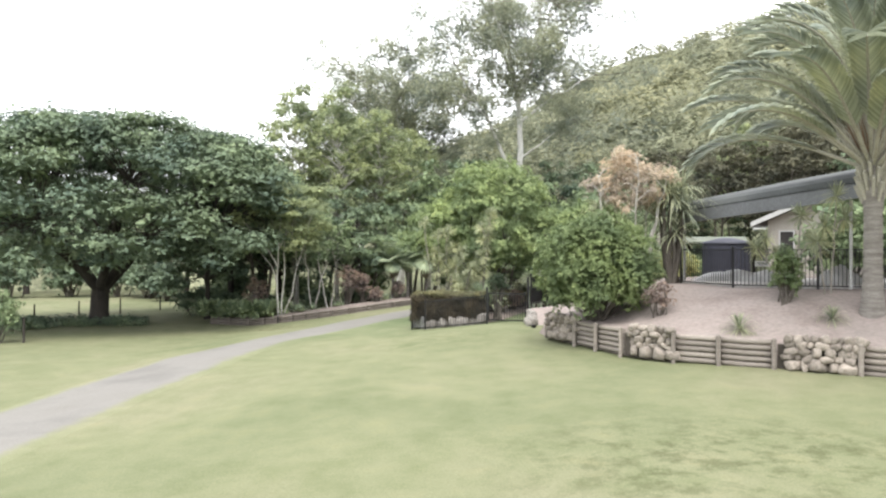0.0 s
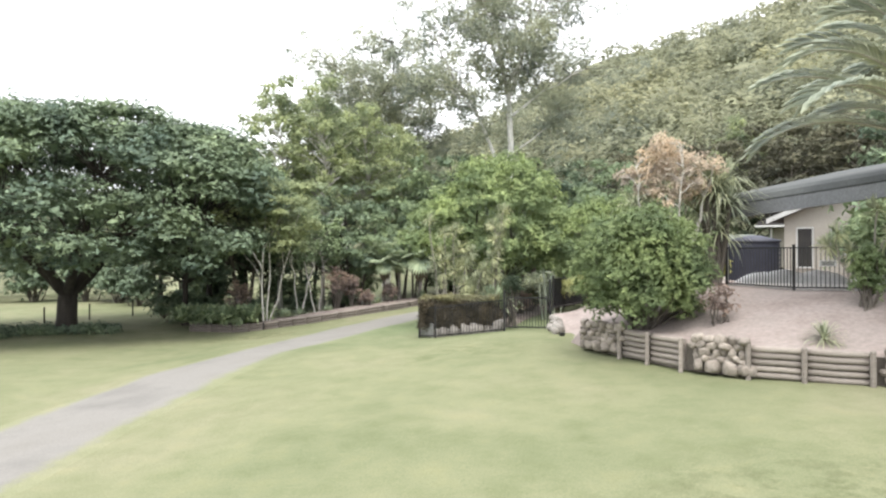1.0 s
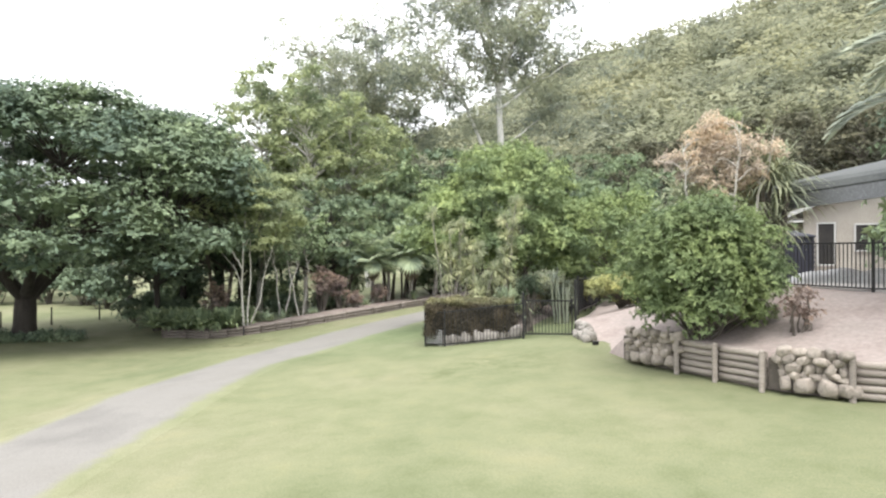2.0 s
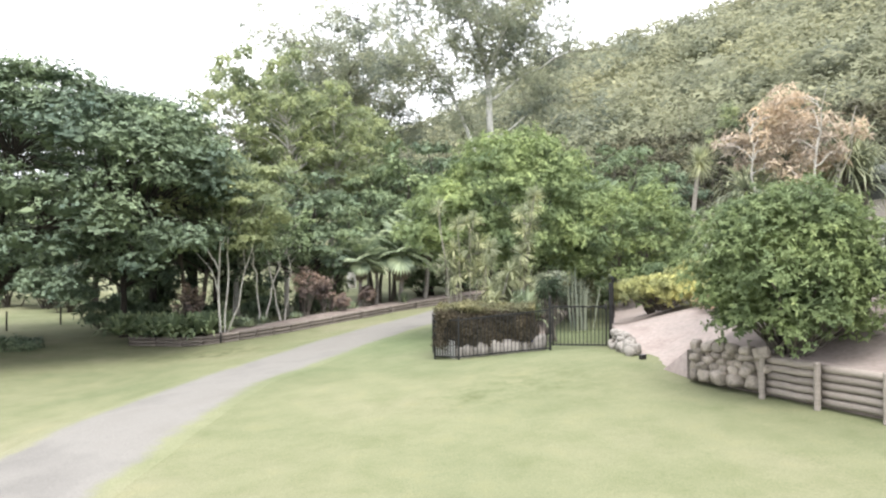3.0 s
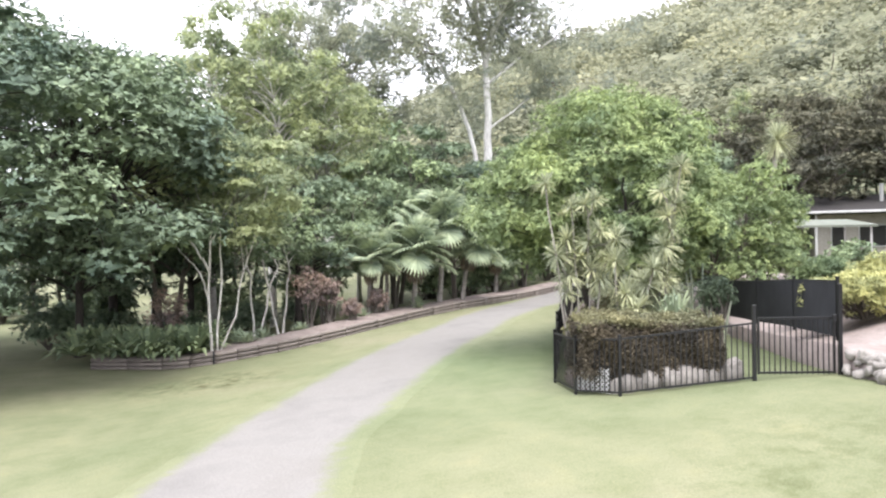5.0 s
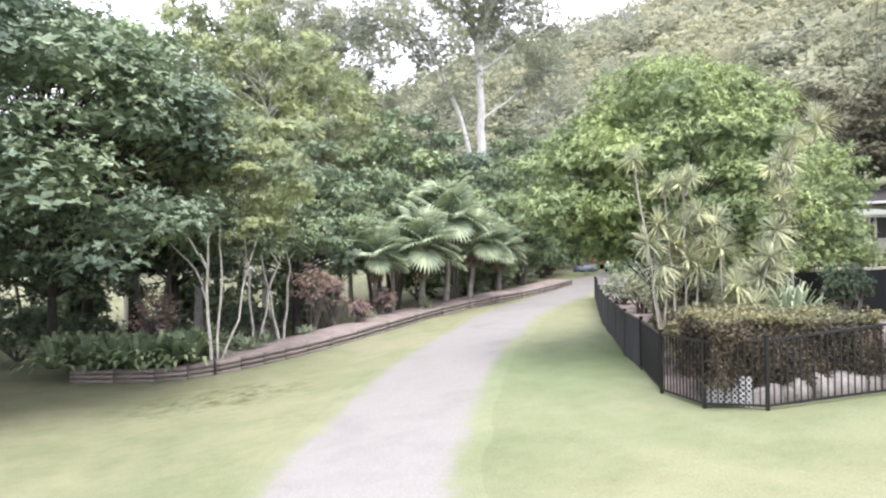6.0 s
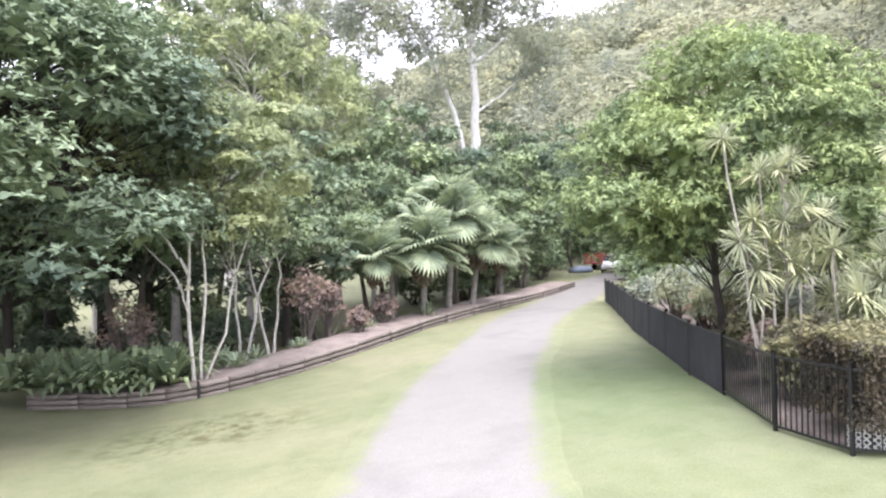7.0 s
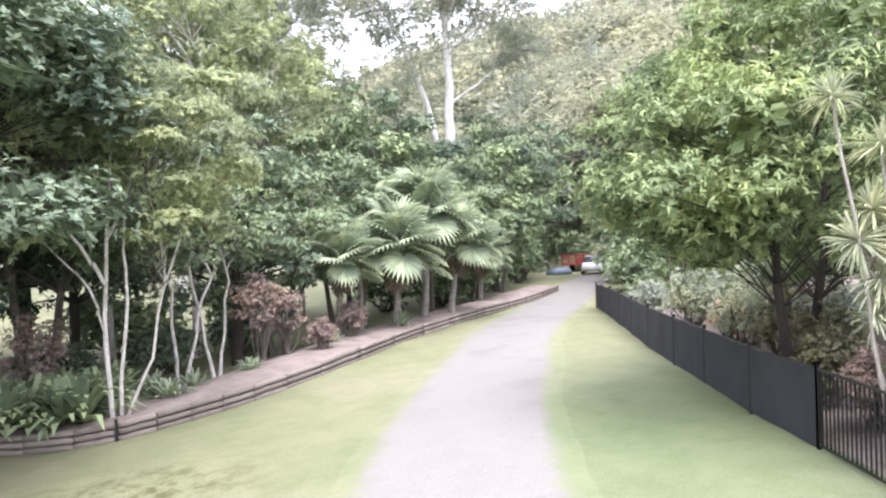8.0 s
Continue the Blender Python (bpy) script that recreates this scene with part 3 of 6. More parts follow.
for m_ in ROCKS_PALE:
    m_.materials.append(M_STONE_PALE)


def stone_under(parent, mesh, at, size, rng):
    s = new("stone", mesh)
    s.parent = parent
    s.matrix_basis = pose(*at, *(rng.uniform(-25, 25) for _ in range(2)), rng.uniform(0, 360)) @ Matrix.Diagonal((*size, 1))
    return s


def stone_wall(a, b, low, high, seed):
    rng = np.random.default_rng(seed)
    a, b = np.array(a), np.array(b)
    lng = np.linalg.norm(b - a)
    u = (b - a) / lng
    n = np.array([u[1], -u[0]])
    if n[1] > 0:
        n = -n
    mid = (a + b) / 2
    w = thing("stone_wall", (mid[0], mid[1], low), "low dry wall of rounded brown and grey field stones", "stone wall", "garden wall sections")
    part("backing", box((lng - 0.12, 0.2, high - low - 0.08), (0, 0.16, (high - low - 0.05) / 2 - 0.02), math.degrees(math.atan2(u[1], u[0]))), M_MORTAR, w)
    z, row = low + 0.08, 0
    while z < high + 0.04:
        s = -lng / 2 + rng.uniform(0, 0.15)
        hgt = rng.uniform(0.12, 0.2) if row else 0.24
        while s < lng / 2:
            wd = rng.uniform(0.12, 0.34) * (1.2 if row == 0 else 1.0)
            p = mid + u * (s + wd / 2) + n * (0.04 + rng.uniform(-0.03, 0.05))
            stone_under(w, ROCKS[rng.integers(7)], (p[0] - mid[0], p[1] - mid[1], z - low + hgt * 0.3), (wd * 1.08, wd * 0.8, hgt * 1.35 * rng.uniform(0.85, 1.15)), rng)
            s += wd
        z += hgt * 0.85
        row += 1
    return w


def log_mesh(lng, rad, seed, squash=1.0):
    """A rounded landscape log that lies along x."""
    r = np.random.default_rng(seed)
    xs = np.linspace(-lng / 2, lng / 2, 6)
    v, f = tube_arrays(np.column_stack([xs, r.normal(size=6) * 0.004, r.normal(size=6) * 0.004]), np.full(6, rad) * (1 + r.normal(size=6) * 0.02), 8)
    v[:, 2] *= squash
    bm = bmesh.new()
    vs = [bm.verts.new(c) for c in v]
    for q in f:
        bm.faces.new([vs[i] for i in q])
    bm.faces.new(vs[:8])
    bm.faces.new(vs[-8:][::-1])
    bmesh.ops.recalc_face_normals(bm, faces=bm.faces)
    for face in bm.faces:
        face.smooth = len(face.verts) == 4
    data = bpy.data.meshes.new("sleeper")
    bm.to_mesh(data)
    bm.free()
    return data


def timber_wall(points, low, high, rails, seed, material, name="timber_wall", label="low retaining wall of weathered horizontal timber logs", posts=True, group="garden wall sections", tops=None):
    """Rails from point to point with a round post at every point."""
    p = np.array(points, float)
    base = thing(name, (p[0][0], p[0][1], low if np.isscalar(low) else low[0]), label, "retaining wall", group)
    z0 = low if np.isscalar(low) else low[0]
    hgt = high - z0 if np.isscalar(low) else high
    rad = hgt / rails / 2 * 0.96
    for k in range(len(p) - 1):
        a, b = p[k], p[k + 1]
        lng = np.linalg.norm(b - a)
        la, lb = (low, low) if np.isscalar(low) else (low[k], low[k + 1])
        mesh = log_mesh(lng - 0.01, rad, seed + k)
        mesh.materials.append(material)
        ang = math.degrees(math.atan2(b[1] - a[1], b[0] - a[0]))
        tip = -math.degrees(math.atan2(lb - la, lng))
        for r in range(rails):
            ob = new("sleeper", mesh)
            ob.parent = base
            m = (a + b) / 2 - p[0]
            ob.matrix_basis = pose(m[0], m[1], (la + lb) / 2 - z0 + rad * (2 * r + 1) / 0.96, 0, 0, ang) @ pose(0, 0, 0, 0, tip, 0)
    if posts:
        post_rad = 0.058
        v, f = tube_arrays([(0, 0, -0.1), (0, 0, hgt * 0.5), (0, 0, hgt + 0.02), (0, 0, hgt + 0.05)], [post_rad, post_rad, post_rad, post_rad * 0.6], 10)
        pm = bmesh.new()
        vs = [pm.verts.new(c) for c in v]
        for q in f:
            pm.faces.new([vs[i] for i in q])
        pm.faces.new(vs[-10:])
        post_data = bpy.data.meshes.new("post")
        pm.to_mesh(post_data)
        pm.free()
        post_data.materials.append(material)
        for k in range(len(p)):
            t = unit(p[min(k + 1, len(p) - 1)] - p[max(k - 1, 0)])
            n = np.array([t[1], -t[0]])
            if n[1] > 0:
                n = -n
            ob = new("post", post_data)
            ob.parent = base
            q = p[k] + n * (rad + 0.06) - p[0]
            ob.matrix_basis = pose(q[0], q[1], 0.0 if np.isscalar(low) else low[k] - z0)
    return base


LOW = 1.6
stone_wall((3.35, 22.15), (4.02, 20.72), LOW, TOP, 3)
timber_wall([(4.04, 20.62), (4.45, 19.65), (4.9, 18.62)], LOW, TOP + 0.02, 5, 11, M_SLEEPER)
stone_wall((4.95, 18.52), (5.83, 17.52), LOW, TOP, 4)
timber_wall([(5.87, 17.46), (6.76, 16.85), (7.82, 16.25)], LOW, TOP + 0.02, 5, 21, M_SLEEPER)
stone_wall((7.9, 16.2), (9.26, 15.34), LOW, TOP, 5)
timber_wall([(9.3, 15.3), (10.6, 14.4), (12.0, 13.4), (14.4, 11.8)], LOW, TOP + 0.02, 5, 31, M_SLEEPER)

# pale boulders and a small black valve box where the bank meets the lawn
rng = np.random.default_rng(8)
for k in range(34):
    u = rng.random()
    y = 24.85 + 1.75 * u
    up_ = rng.random()
    x = 3.12 + 0.22 * up_ + 0.08 * u
    s = rng.uniform(0.16, 0.34) * (1.15 - 0.3 * up_)
    ob = new("boulder", ROCKS_PALE[rng.integers(4)])
    ob.matrix_basis = pose(x, y, g(x, y) + s * 0.2 + up_ * (0.1 + 0.45 * u), rng.uniform(-30, 30), rng.uniform(-30, 30), rng.uniform(0, 360)) @ Matrix.Diagonal((s, s * rng.uniform(0.7, 1.0), s * rng.uniform(0.6, 0.9), 1))
    tagged(ob, "pale grey boulder at the foot of the bank", "boulder", "boulders by the gate")
vb = thing("garden_light_box", (3.2, 24.3, g(3.2, 24.3)), "small black garden box on the lawn edge", "garden box")
part("body", box((0.16, 0.1, 0.09), (0, 0, 0.045), 20, 0.012), M_BLACK, vb)
part("lid", box((0.18, 0.12, 0.02), (0, 0, 0.095), 20, 0.006), M_BLACK, vb)
part("lens", box((0.06, 0.01, 0.045), (-0.035, -0.054, 0.045), 20), M_MORTAR, vb)


# ---- black tubular fences ----
def picket_data(hgt, wide):
    bm = box((wide, wide, hgt), (0, 0, hgt / 2))
    data = bpy.data.meshes.new("picket")
    bm.to_mesh(data)
    bm.free()
    data.materials.append(M_BLACK)
    return data


PICKET, PICKET_FINE = picket_data(1.08, 0.018), picket_data(1.1, 0.018)


def fence_run(root, posts, hgt, gap, picket, cloth=False, post_w=0.055):
    """Posts, two rails and the pickets between points (x, y, z); root's own place is the first point."""
    o = np.array(posts[0], float)
    for k, p in enumerate(posts):
        q = np.array(p, float) - o
        bm = box((post_w, post_w, hgt + 0.12), (*q[:2], q[2] + (hgt + 0.12) / 2 - 0.04), 0, 0.006)
        box_bm(bm, (post_w + 0.012, post_w + 0.012, 0.02), (*q[:2], q[2] + hgt + 0.08))
        part("post", bm, M_BLACK, root)
    for p, p2 in zip(posts[:-1], posts[1:]):
        a, b = np.array(p, float) - o, np.array(p2, float) - o
        d = b - a
        lng = np.linalg.norm(d)
        ang, tip = math.degrees(math.atan2(d[1], d[0])), -math.degrees(math.atan2(d[2], np.hypot(d[0], d[1])))
        for z in (0.08, hgt):
            ob = part("rail", box((lng, 0.03, 0.035)), M_BLACK, root)
            ob.matrix_basis = pose(*((a + b) / 2 + [0, 0, z]), 0, 0, ang) @ pose(0, 0, 0, 0, tip, 0)
        n = max(2, int(lng / gap))
        for k in range(1, n):
            ob = new("picket", picket)
            ob.parent = root
            c = a + d * k / n
            ob.matrix_basis = pose(c[0], c[1], c[2] + 0.06, 0, 0, ang)
        if cloth:
            bm = bmesh.new()
            nv = unit(np.array([-d[1], d[0], 0]))
            cols = 7
            grid = []
            for i in range(cols):
                c = a + d * i / (cols - 1)
                sag = 0.015 * math.sin(i * 2.1)
                grid.append([bm.verts.new(c + nv * (0.016 + 0.006 * math.sin(i * 1.7 + j)) + np.array([0, 0, 0.03 + (hgt - 0.03 + sag) * j / 3])) for j in range(4)])
            for i in range(cols - 1):
                for j in range(3):
                    bm.faces.new((grid[i][j], grid[i + 1][j], grid[i + 1][j + 1], grid[i][j + 1]))
            ob = part("shade_cloth", bm, M_CLOTH, root, "black shade cloth tied to the fence")
            so = ob.modifiers.new("thickness", "SOLIDIFY")
            so.thickness = 0.004


def on_lawn(x, y, dz=0.0):
    return (x, y, g(x, y) + dz)


front = [on_lawn(1.73, 27.1), on_lawn(-0.71, 27.8), on_lawn(-1.3, 28.6), on_lawn(-1.2, 30.05)]
f1 = thing("garden_fence", front[0], "black tubular metal fence in front of a hedge", "fence", "fences")
fence_run(f1, front, 1.12, 0.105, PICKET)
drive_posts = [(-1.2, 30.05), (-0.22, 32.4), (0.5, 34.4), (1.5, 36.7), (2.35, 38.75), (3.4, 41.2), (4.6, 43.7), (5.8, 46.2), (7.05, 48.7), (8.3, 51.2), (9.3, 53.3)]
f2 = thing("garden_fence", on_lawn(*drive_posts[0]), "black tubular metal fence along the driveway", "fence", "fences")
fence_run(f2, [on_lawn(*p) for p in drive_posts[:2]], 1.12, 0.105, PICKET)
f3 = thing("garden_fence", on_lawn(*drive_posts[1]), "black metal fence backed with dark shade cloth", "fence", "fences")
fence_run(f3, [on_lawn(*p) for p in drive_posts[1:]], 1.12, 0.13, PICKET, cloth=True)

gate = thing("garden_gate", on_lawn(1.8, 27.07), "closed black tubular metal garden gate", "gate")
ga, gb = np.array(on_lawn(1.8, 27.07)), np.array(on_lawn(3.2, 26.76))
gd = gb - ga
gang = math.degrees(math.atan2(gd[1], gd[0]))
glen = float(np.hypot(gd[0], gd[1]))
for z in (0.1, 1.14):
    ob = part("rail", box((glen, 0.035, 0.04)), M_BLACK, gate)
    ob.matrix_basis = pose(gd[0] / 2, gd[1] / 2, z + gd[2] / 2, 0, 0, gang)
for u in (0.0, 1.0):
    part("gate_frame", box((0.04, 0.04, 1.1), (gd[0] * u, gd[1] * u, 0.62 + gd[2] / 2), gang, 0.005), M_BLACK, gate)
for k in range(1, 14):
    ob = new("picket", PICKET)
    ob.parent = gate
    ob.matrix_basis = pose(gd[0] * k / 14, gd[1] * k / 14, 0.06 + gd[2] / 2, 0, 0, gang)
part("latch", box((0.07, 0.06, 0.14), (gd[0] * 0.98, gd[1] * 0.98 - 0.05, 1.2), gang, 0.01), M_BLACK, gate)
gp = thing("gate_post", on_lawn(1.73, 27.1), "tall black square gate post", "gate post", "gate posts")
part("post", box((0.07, 0.07, 1.5), (0, 0, 0.72), gang, 0.008), M_BLACK, gp)
gp2 = thing("gate_post", on_lawn(3.3, 26.72), "tall black square gate post", "gate post", "gate posts")
part("post", box((0.07, 0.07, 1.75), (0, 0, 0.85), gang, 0.008), M_BLACK, gp2)
back_posts = [(3.45, 26.95, 2.26), (4.35, 29.3, 2.16), (5.35, 32.0, 1.98), (6.45, 35.0, 1.82), (7.55, 38.0, 1.75)]
f4 = thing("garden_fence", back_posts[0], "black fence with dark shade cloth beside the garden path", "fence", "fences")
fence_run(f4, back_posts, 1.12, 0.13, PICKET, cloth=True)
patio_posts = [(8.05, 23.3, 3.27), (8.8, 20.9, 3.27), (11.0, 20.2, 3.27), (13.3, 19.4, 3.27), (15.6, 18.6, 3.27)]
f5 = thing("patio_fence", patio_posts[0], "black tubular pool fence round the pale patio", "fence", "fences")
fence_run(f5, patio_posts, 1.15, 0.105, PICKET_FINE, post_w=0.06)

# ---- timber edging along the drive, and the bed behind it ----
RW = along([(-14.6, 43.3), (-11.9, 42.35), (-10.0, 41.9), (-8.5, 42.5), (-7.0, 43.4), (-5.0, 45.2), (-1.8, 48.7), (1.5, 51.9), (6.1, 56.2), (11.5, 61.0)], 2.3)
rw_low = [g(x, y) - 0.04 for x, y in RW]
timber_wall(RW, rw_low, 0.46, 3, 51, M_SLEEPER_DARK, name="bed_edging", label="low edging of three dark weathered timber sleepers", posts=False, group="")
part_post = thing("edging_post", (-10.02, 41.8, g(-10, 41.8)), "short dark steel post holding the timber edging", "post")
part("post", box((0.06, 0.05, 0.52), (0, 0, 0.24), 0, 0.006), M_BLACK, part_post)
bed_in = np.array([0.02, 0.3, 0.8, 1.6, 2.6, 3.4])
bedv = []
for k, (x, y) in enumerate(RW):
    t = unit(RW[min(k + 1, len(RW) - 1)] - RW[max(k - 1, 0)])
    n = np.array([-t[1], t[0]])
    p = np.array([x, y]) + bed_in[:, None] * n
    z = rw_low[k] + np.array([0.40, 0.42, 0.46, 0.44, 0.2, -0.3])
    bedv.append(np.column_stack([p, z + 0.02 * np.sin(p[:, 0] * 3) * np.cos(p[:, 1] * 2.2)]))
bedv = np.array(bedv)
bi, bj = np.meshgrid(np.arange(len(bedv) - 1), np.arange(5), indexing="ij")
bf = np.stack([bi * 6 + bj, (bi + 1) * 6 + bj, (bi + 1) * 6 + bj + 1, bi * 6 + bj + 1], -1)
bed_mesh = raw_mesh("garden_bed", bedv.reshape(-1, 3), 4, bf.reshape(-1, 4), True)
bed_mesh.materials.append(M_MULCH)
tagged(new("garden_bed", bed_mesh), "brown mulched garden bed held by timber edging", "garden bed", kind="structure")


# ---- trees and shrubs ----
def crown_spots(rng, centre, radii, count, size, gap=0.95, lobes=0.24, inner=0.45):
    """Centres and sizes of clumps spread through the outer part of a crown."""
    spots = []
    p1, p2 = rng.uniform(0, 6, 2)
    tries = 0
    while len(spots) < count and tries < count * 60:
        tries += 1
        d = unit(rng.normal(size=3))
        if d[2] < -0.7:
            continue
        c = np.asarray(centre) + d * np.asarray(radii) * (inner + (0.95 - inner) * rng.random() ** 0.6) * (1 - lobes / 3 + lobes * math.sin(2 * math.atan2(d[1], d[0]) + p1) * math.sin(4.5 * d[2] + p2))
        s = size * rng.uniform(0.7, 1.3)
        if all(np.linalg.norm(c - q) > gap * (s + r) * 0.62 for q, r in spots):
            spots.append((c, s))
    return spots


def tree(name, at, label, category, seed, height, crown_c, crown_r, clumps, clump_size, leaves, leaf, bark, leaf_mat, trunk_r=0.2, fork=0.35, stems=1,
         spread=0.3, aspect=0.5, droop=0.3, flat=0.75, turn=0.0, group="", lean=(0, 0), sway=0.12, up=0.45, fill=0.5, limb_r=0.35, dome=0.5, gap=0.85, skirt=(), lowest=0.0, inner=0.45, lobes=0.24, per=7, wing=None):
    """A tree with a tapered trunk or several stems, limbs that run out to the leaf clumps, and a crown of leaves."""
    rng = np.random.default_rng(seed)
    root = thing(name, at, label, category, group, turn)
    spots = crown_spots(rng, crown_c, crown_r, clumps, clump_size, gap, lobes, inner)
    if wing:
        spots += crown_spots(rng, *wing, clump_size, gap, lobes, inner)
    spots = [q for q in spots if q[0][2] > lowest]
    for ring, z, n in skirt:
        for k in range(n):
            a = (k + rng.uniform(-0.3, 0.3)) * 2 * math.pi / n
            spots.append((np.array([crown_c[0] + math.cos(a) * ring, crown_c[1] + math.sin(a) * ring, z + rng.uniform(-0.3, 0.3)]), clump_size * rng.uniform(0.75, 1.05)))
    quads, tubes = [], []
    for c, s in spots:
        quads.append(clump_leaves(rng, c, (s, s, s * flat), int(leaves * (s / clump_size) ** 2), leaf, aspect, droop, fill, up, dome, per))
        quads.append(clump_leaves(rng, c - [0, 0, 0.1 * s], (s * 0.5, s * 0.5, s * flat * 0.4), 64, s * 0.34, 0.6, 0.3, 0.1, 0.3, 0.2, 4, 1.0))
    o = leaf_mesh("crown", quads)
    top = max(c[2] + s * 0.3 for c, s in spots)
    leaders = []
    for k in range(stems):
        a = k * 2 * math.pi / stems + rng.uniform(0, 1)
        off = 0.0 if stems == 1 else spread
        foot = np.array([math.cos(a), math.sin(a), 0]) * trunk_r * (0.0 if stems == 1 else 1.1)
        head = np.array([math.cos(a) * off * height * 0.3 + lean[0], math.sin(a) * off * height * 0.3 + lean[1], height * fork * rng.uniform(0.85, 1.15)])
        way = wander(rng, foot - [0, 0, 0.3], head, 7, sway * trunk_r)
        tip = np.array([head[0] * 1.6 + rng.normal() * 0.05 * height, head[1] * 1.6 + rng.normal() * 0.05 * height, top * rng.uniform(0.82, 1.0)])
        up_way = wander(rng, head, tip, 9, 0.012 * height)
        r0 = trunk_r / math.sqrt(stems)
        r = np.concatenate([np.linspace(1.0, 0.72, 7), np.linspace(0.70, 0.08, 9)[1:]]) * r0
        r[0] *= 1.5
        r[1] *= 1.12
        whole = np.concatenate([way, up_way[1:]])
        part("trunk", tubes_mesh("trunk", [(whole, r, 9)]), bark, root)
        leaders.append((whole, r))
    for c, s in spots:
        best = None
        for whole, r in leaders:
            for q in range(5, len(whole) - 1):
                side = np.hypot(*(c - whole[q])[:2])
                drop = c[2] - whole[q][2]
                cost = np.linalg.norm(c - whole[q]) + 2.0 * max(0.0, 0.55 * side - drop)
                if best is None or cost < best[0]:
                    best = (cost, whole[q], r[q])
        _, start, r1 = best
        far = np.linalg.norm(c - start)
        way = wander(rng, start, c, 7, 0.05 * clump_size, 0.12 * far)
        r1 = min(r1 * 0.75, 0.02 + 0.018 * far) * (limb_r / 0.35)
        tubes.append((way, np.linspace(r1, 0.012, 7), 5))
        for _ in range(1):
            b = way[rng.integers(3, 6)]
            e = c + unit(rng.normal(size=3)) * s * 0.75
            tubes.append((wander(rng, b, e, 4, 0.04), np.linspace(r1 * 0.4 + 0.005, 0.006, 4), 4))
    part("branchwork", tubes_mesh("branchwork", tubes), bark, root)
    part("crown", o, leaf_mat, root)
    return root


def bush(name, at, label, category, seed, radii, clumps, clump_size, leaves, leaf, leaf_mat, bark=M_BARK, lift=0.5, aspect=0.45, droop=0.4, group="", fill=0.6):
    rng = np.random.default_rng(seed)
    root = thing(name, at, label, category, group)
    c0 = np.array([0, 0, radii[2] * lift + radii[2] * 0.5])
    spots = crown_spots(rng, c0, np.array(radii) * 0.86, clumps, clump_size, 0.7, 0.0)
    quads = [clump_leaves(rng, c, (s, s, s * 0.85), leaves, leaf, aspect, droop, fill) for c, s in spots]
    quads += [clump_leaves(rng, c0 + (c - c0) * 0.8, (s * 0.5, s * 0.5, s * 0.4), 32, s * 0.4, 0.6, 0.3, 0.1, 0.3, 0.2, 4, 1.0) for c, s in spots]
    part("foliage", leaf_mesh("foliage", quads), leaf_mat, root)
    tubes = []
    for c, s in spots[::2]:
        tubes.append((wander(rng, (rng.normal() * 0.1, rng.normal() * 0.1, -0.1), c, 6, 0.04), np.linspace(0.035, 0.012, 6), 5))
    if len(tubes) > 14:
        part("stem", tubes_mesh("stem", tubes), bark, root)
    else:
        for one in tubes:
            part("stem", tubes_mesh("stem", [one]), bark, root)
    return root


def sword_rosette(rng, count, lng, wide, droop=0.6, tilt_lo=-0.3):
    """Blades that spray out from one point, bent at the middle."""
    vs, fs = [], []
    for k in range(count):
        a = rng.uniform(0, 2 * math.pi)
        e = rng.uniform(tilt_lo, 1.35)
        d = np.array([math.cos(a) * math.cos(e), math.sin(a) * math.cos(e), math.sin(e)])
        s = np.array([-math.sin(a), math.cos(a), 0])
        ln = lng * rng.uniform(0.75, 1.1)
        w = wide * rng.uniform(0.8, 1.2)
        pts = [d * 0.03, d * ln * 0.45, d * ln * 0.8 + [0, 0, -droop * ln * 0.08], d * ln + [0, 0, -droop * ln * 0.25]]
        ws = [w * 0.5, w, w * 0.75, 0.004]
        o = len(vs) * 1
        for p, ww in zip(pts, ws):
            vs += [p - s * ww / 2, p + s * ww / 2]
        for j in range(3):
            fs.append((o + 2 * j, o + 2 * j + 1, o + 2 * j + 3, o + 2 * j + 2))
    return raw_mesh("leaf_rosette", vs, 4, fs)


rng = np.random.default_rng(77)
ROSETTES = [sword_rosette(rng, 105, 0.52, 0.029, 0.65, -0.8) for _ in range(4)]
for m_ in ROSETTES:
    m_.materials.append(F_SPEAR)


def dracaena(at, heads, label, seed, scale=1.0, group="dracaenas by the hedge"):
    """Slim grey canes, some branching from others, each with a spray of sword leaves at its end."""
    rng = np.random.default_rng(seed)
    root = thing("dracaena", at, label, "dracaena", group)
    grown = []
    for k, (hx_, hy_, hz_, s) in enumerate(heads):
        tip = np.array([hx_, hy_, hz_])
        foot = np.array([hx_ * 0.35, hy_ * 0.35, -0.1])
        if k % 3 and grown:
            foot = min((q for q in grown if q[2] < hz_ - 0.25), key=lambda q: np.linalg.norm(q - tip), default=foot)
        way = wander(rng, foot, tip, 7, 0.04, 0.0)
        grown += [way[2], way[3], way[4]]
        part("cane", tubes_mesh("cane", [(way, np.linspace(0.028, 0.016, 7), 7)]), M_CANE, root)
        ob = new("leaf_rosette", ROSETTES[rng.integers(4)])
        ob.parent = root
        ob.matrix_basis = pose(*way[-1], rng.uniform(-30, 30), rng.uniform(-30, 30), rng.uniform(0, 360)) @ Matrix.Diagonal((s * scale, s * scale, s * scale, 1))
    return root


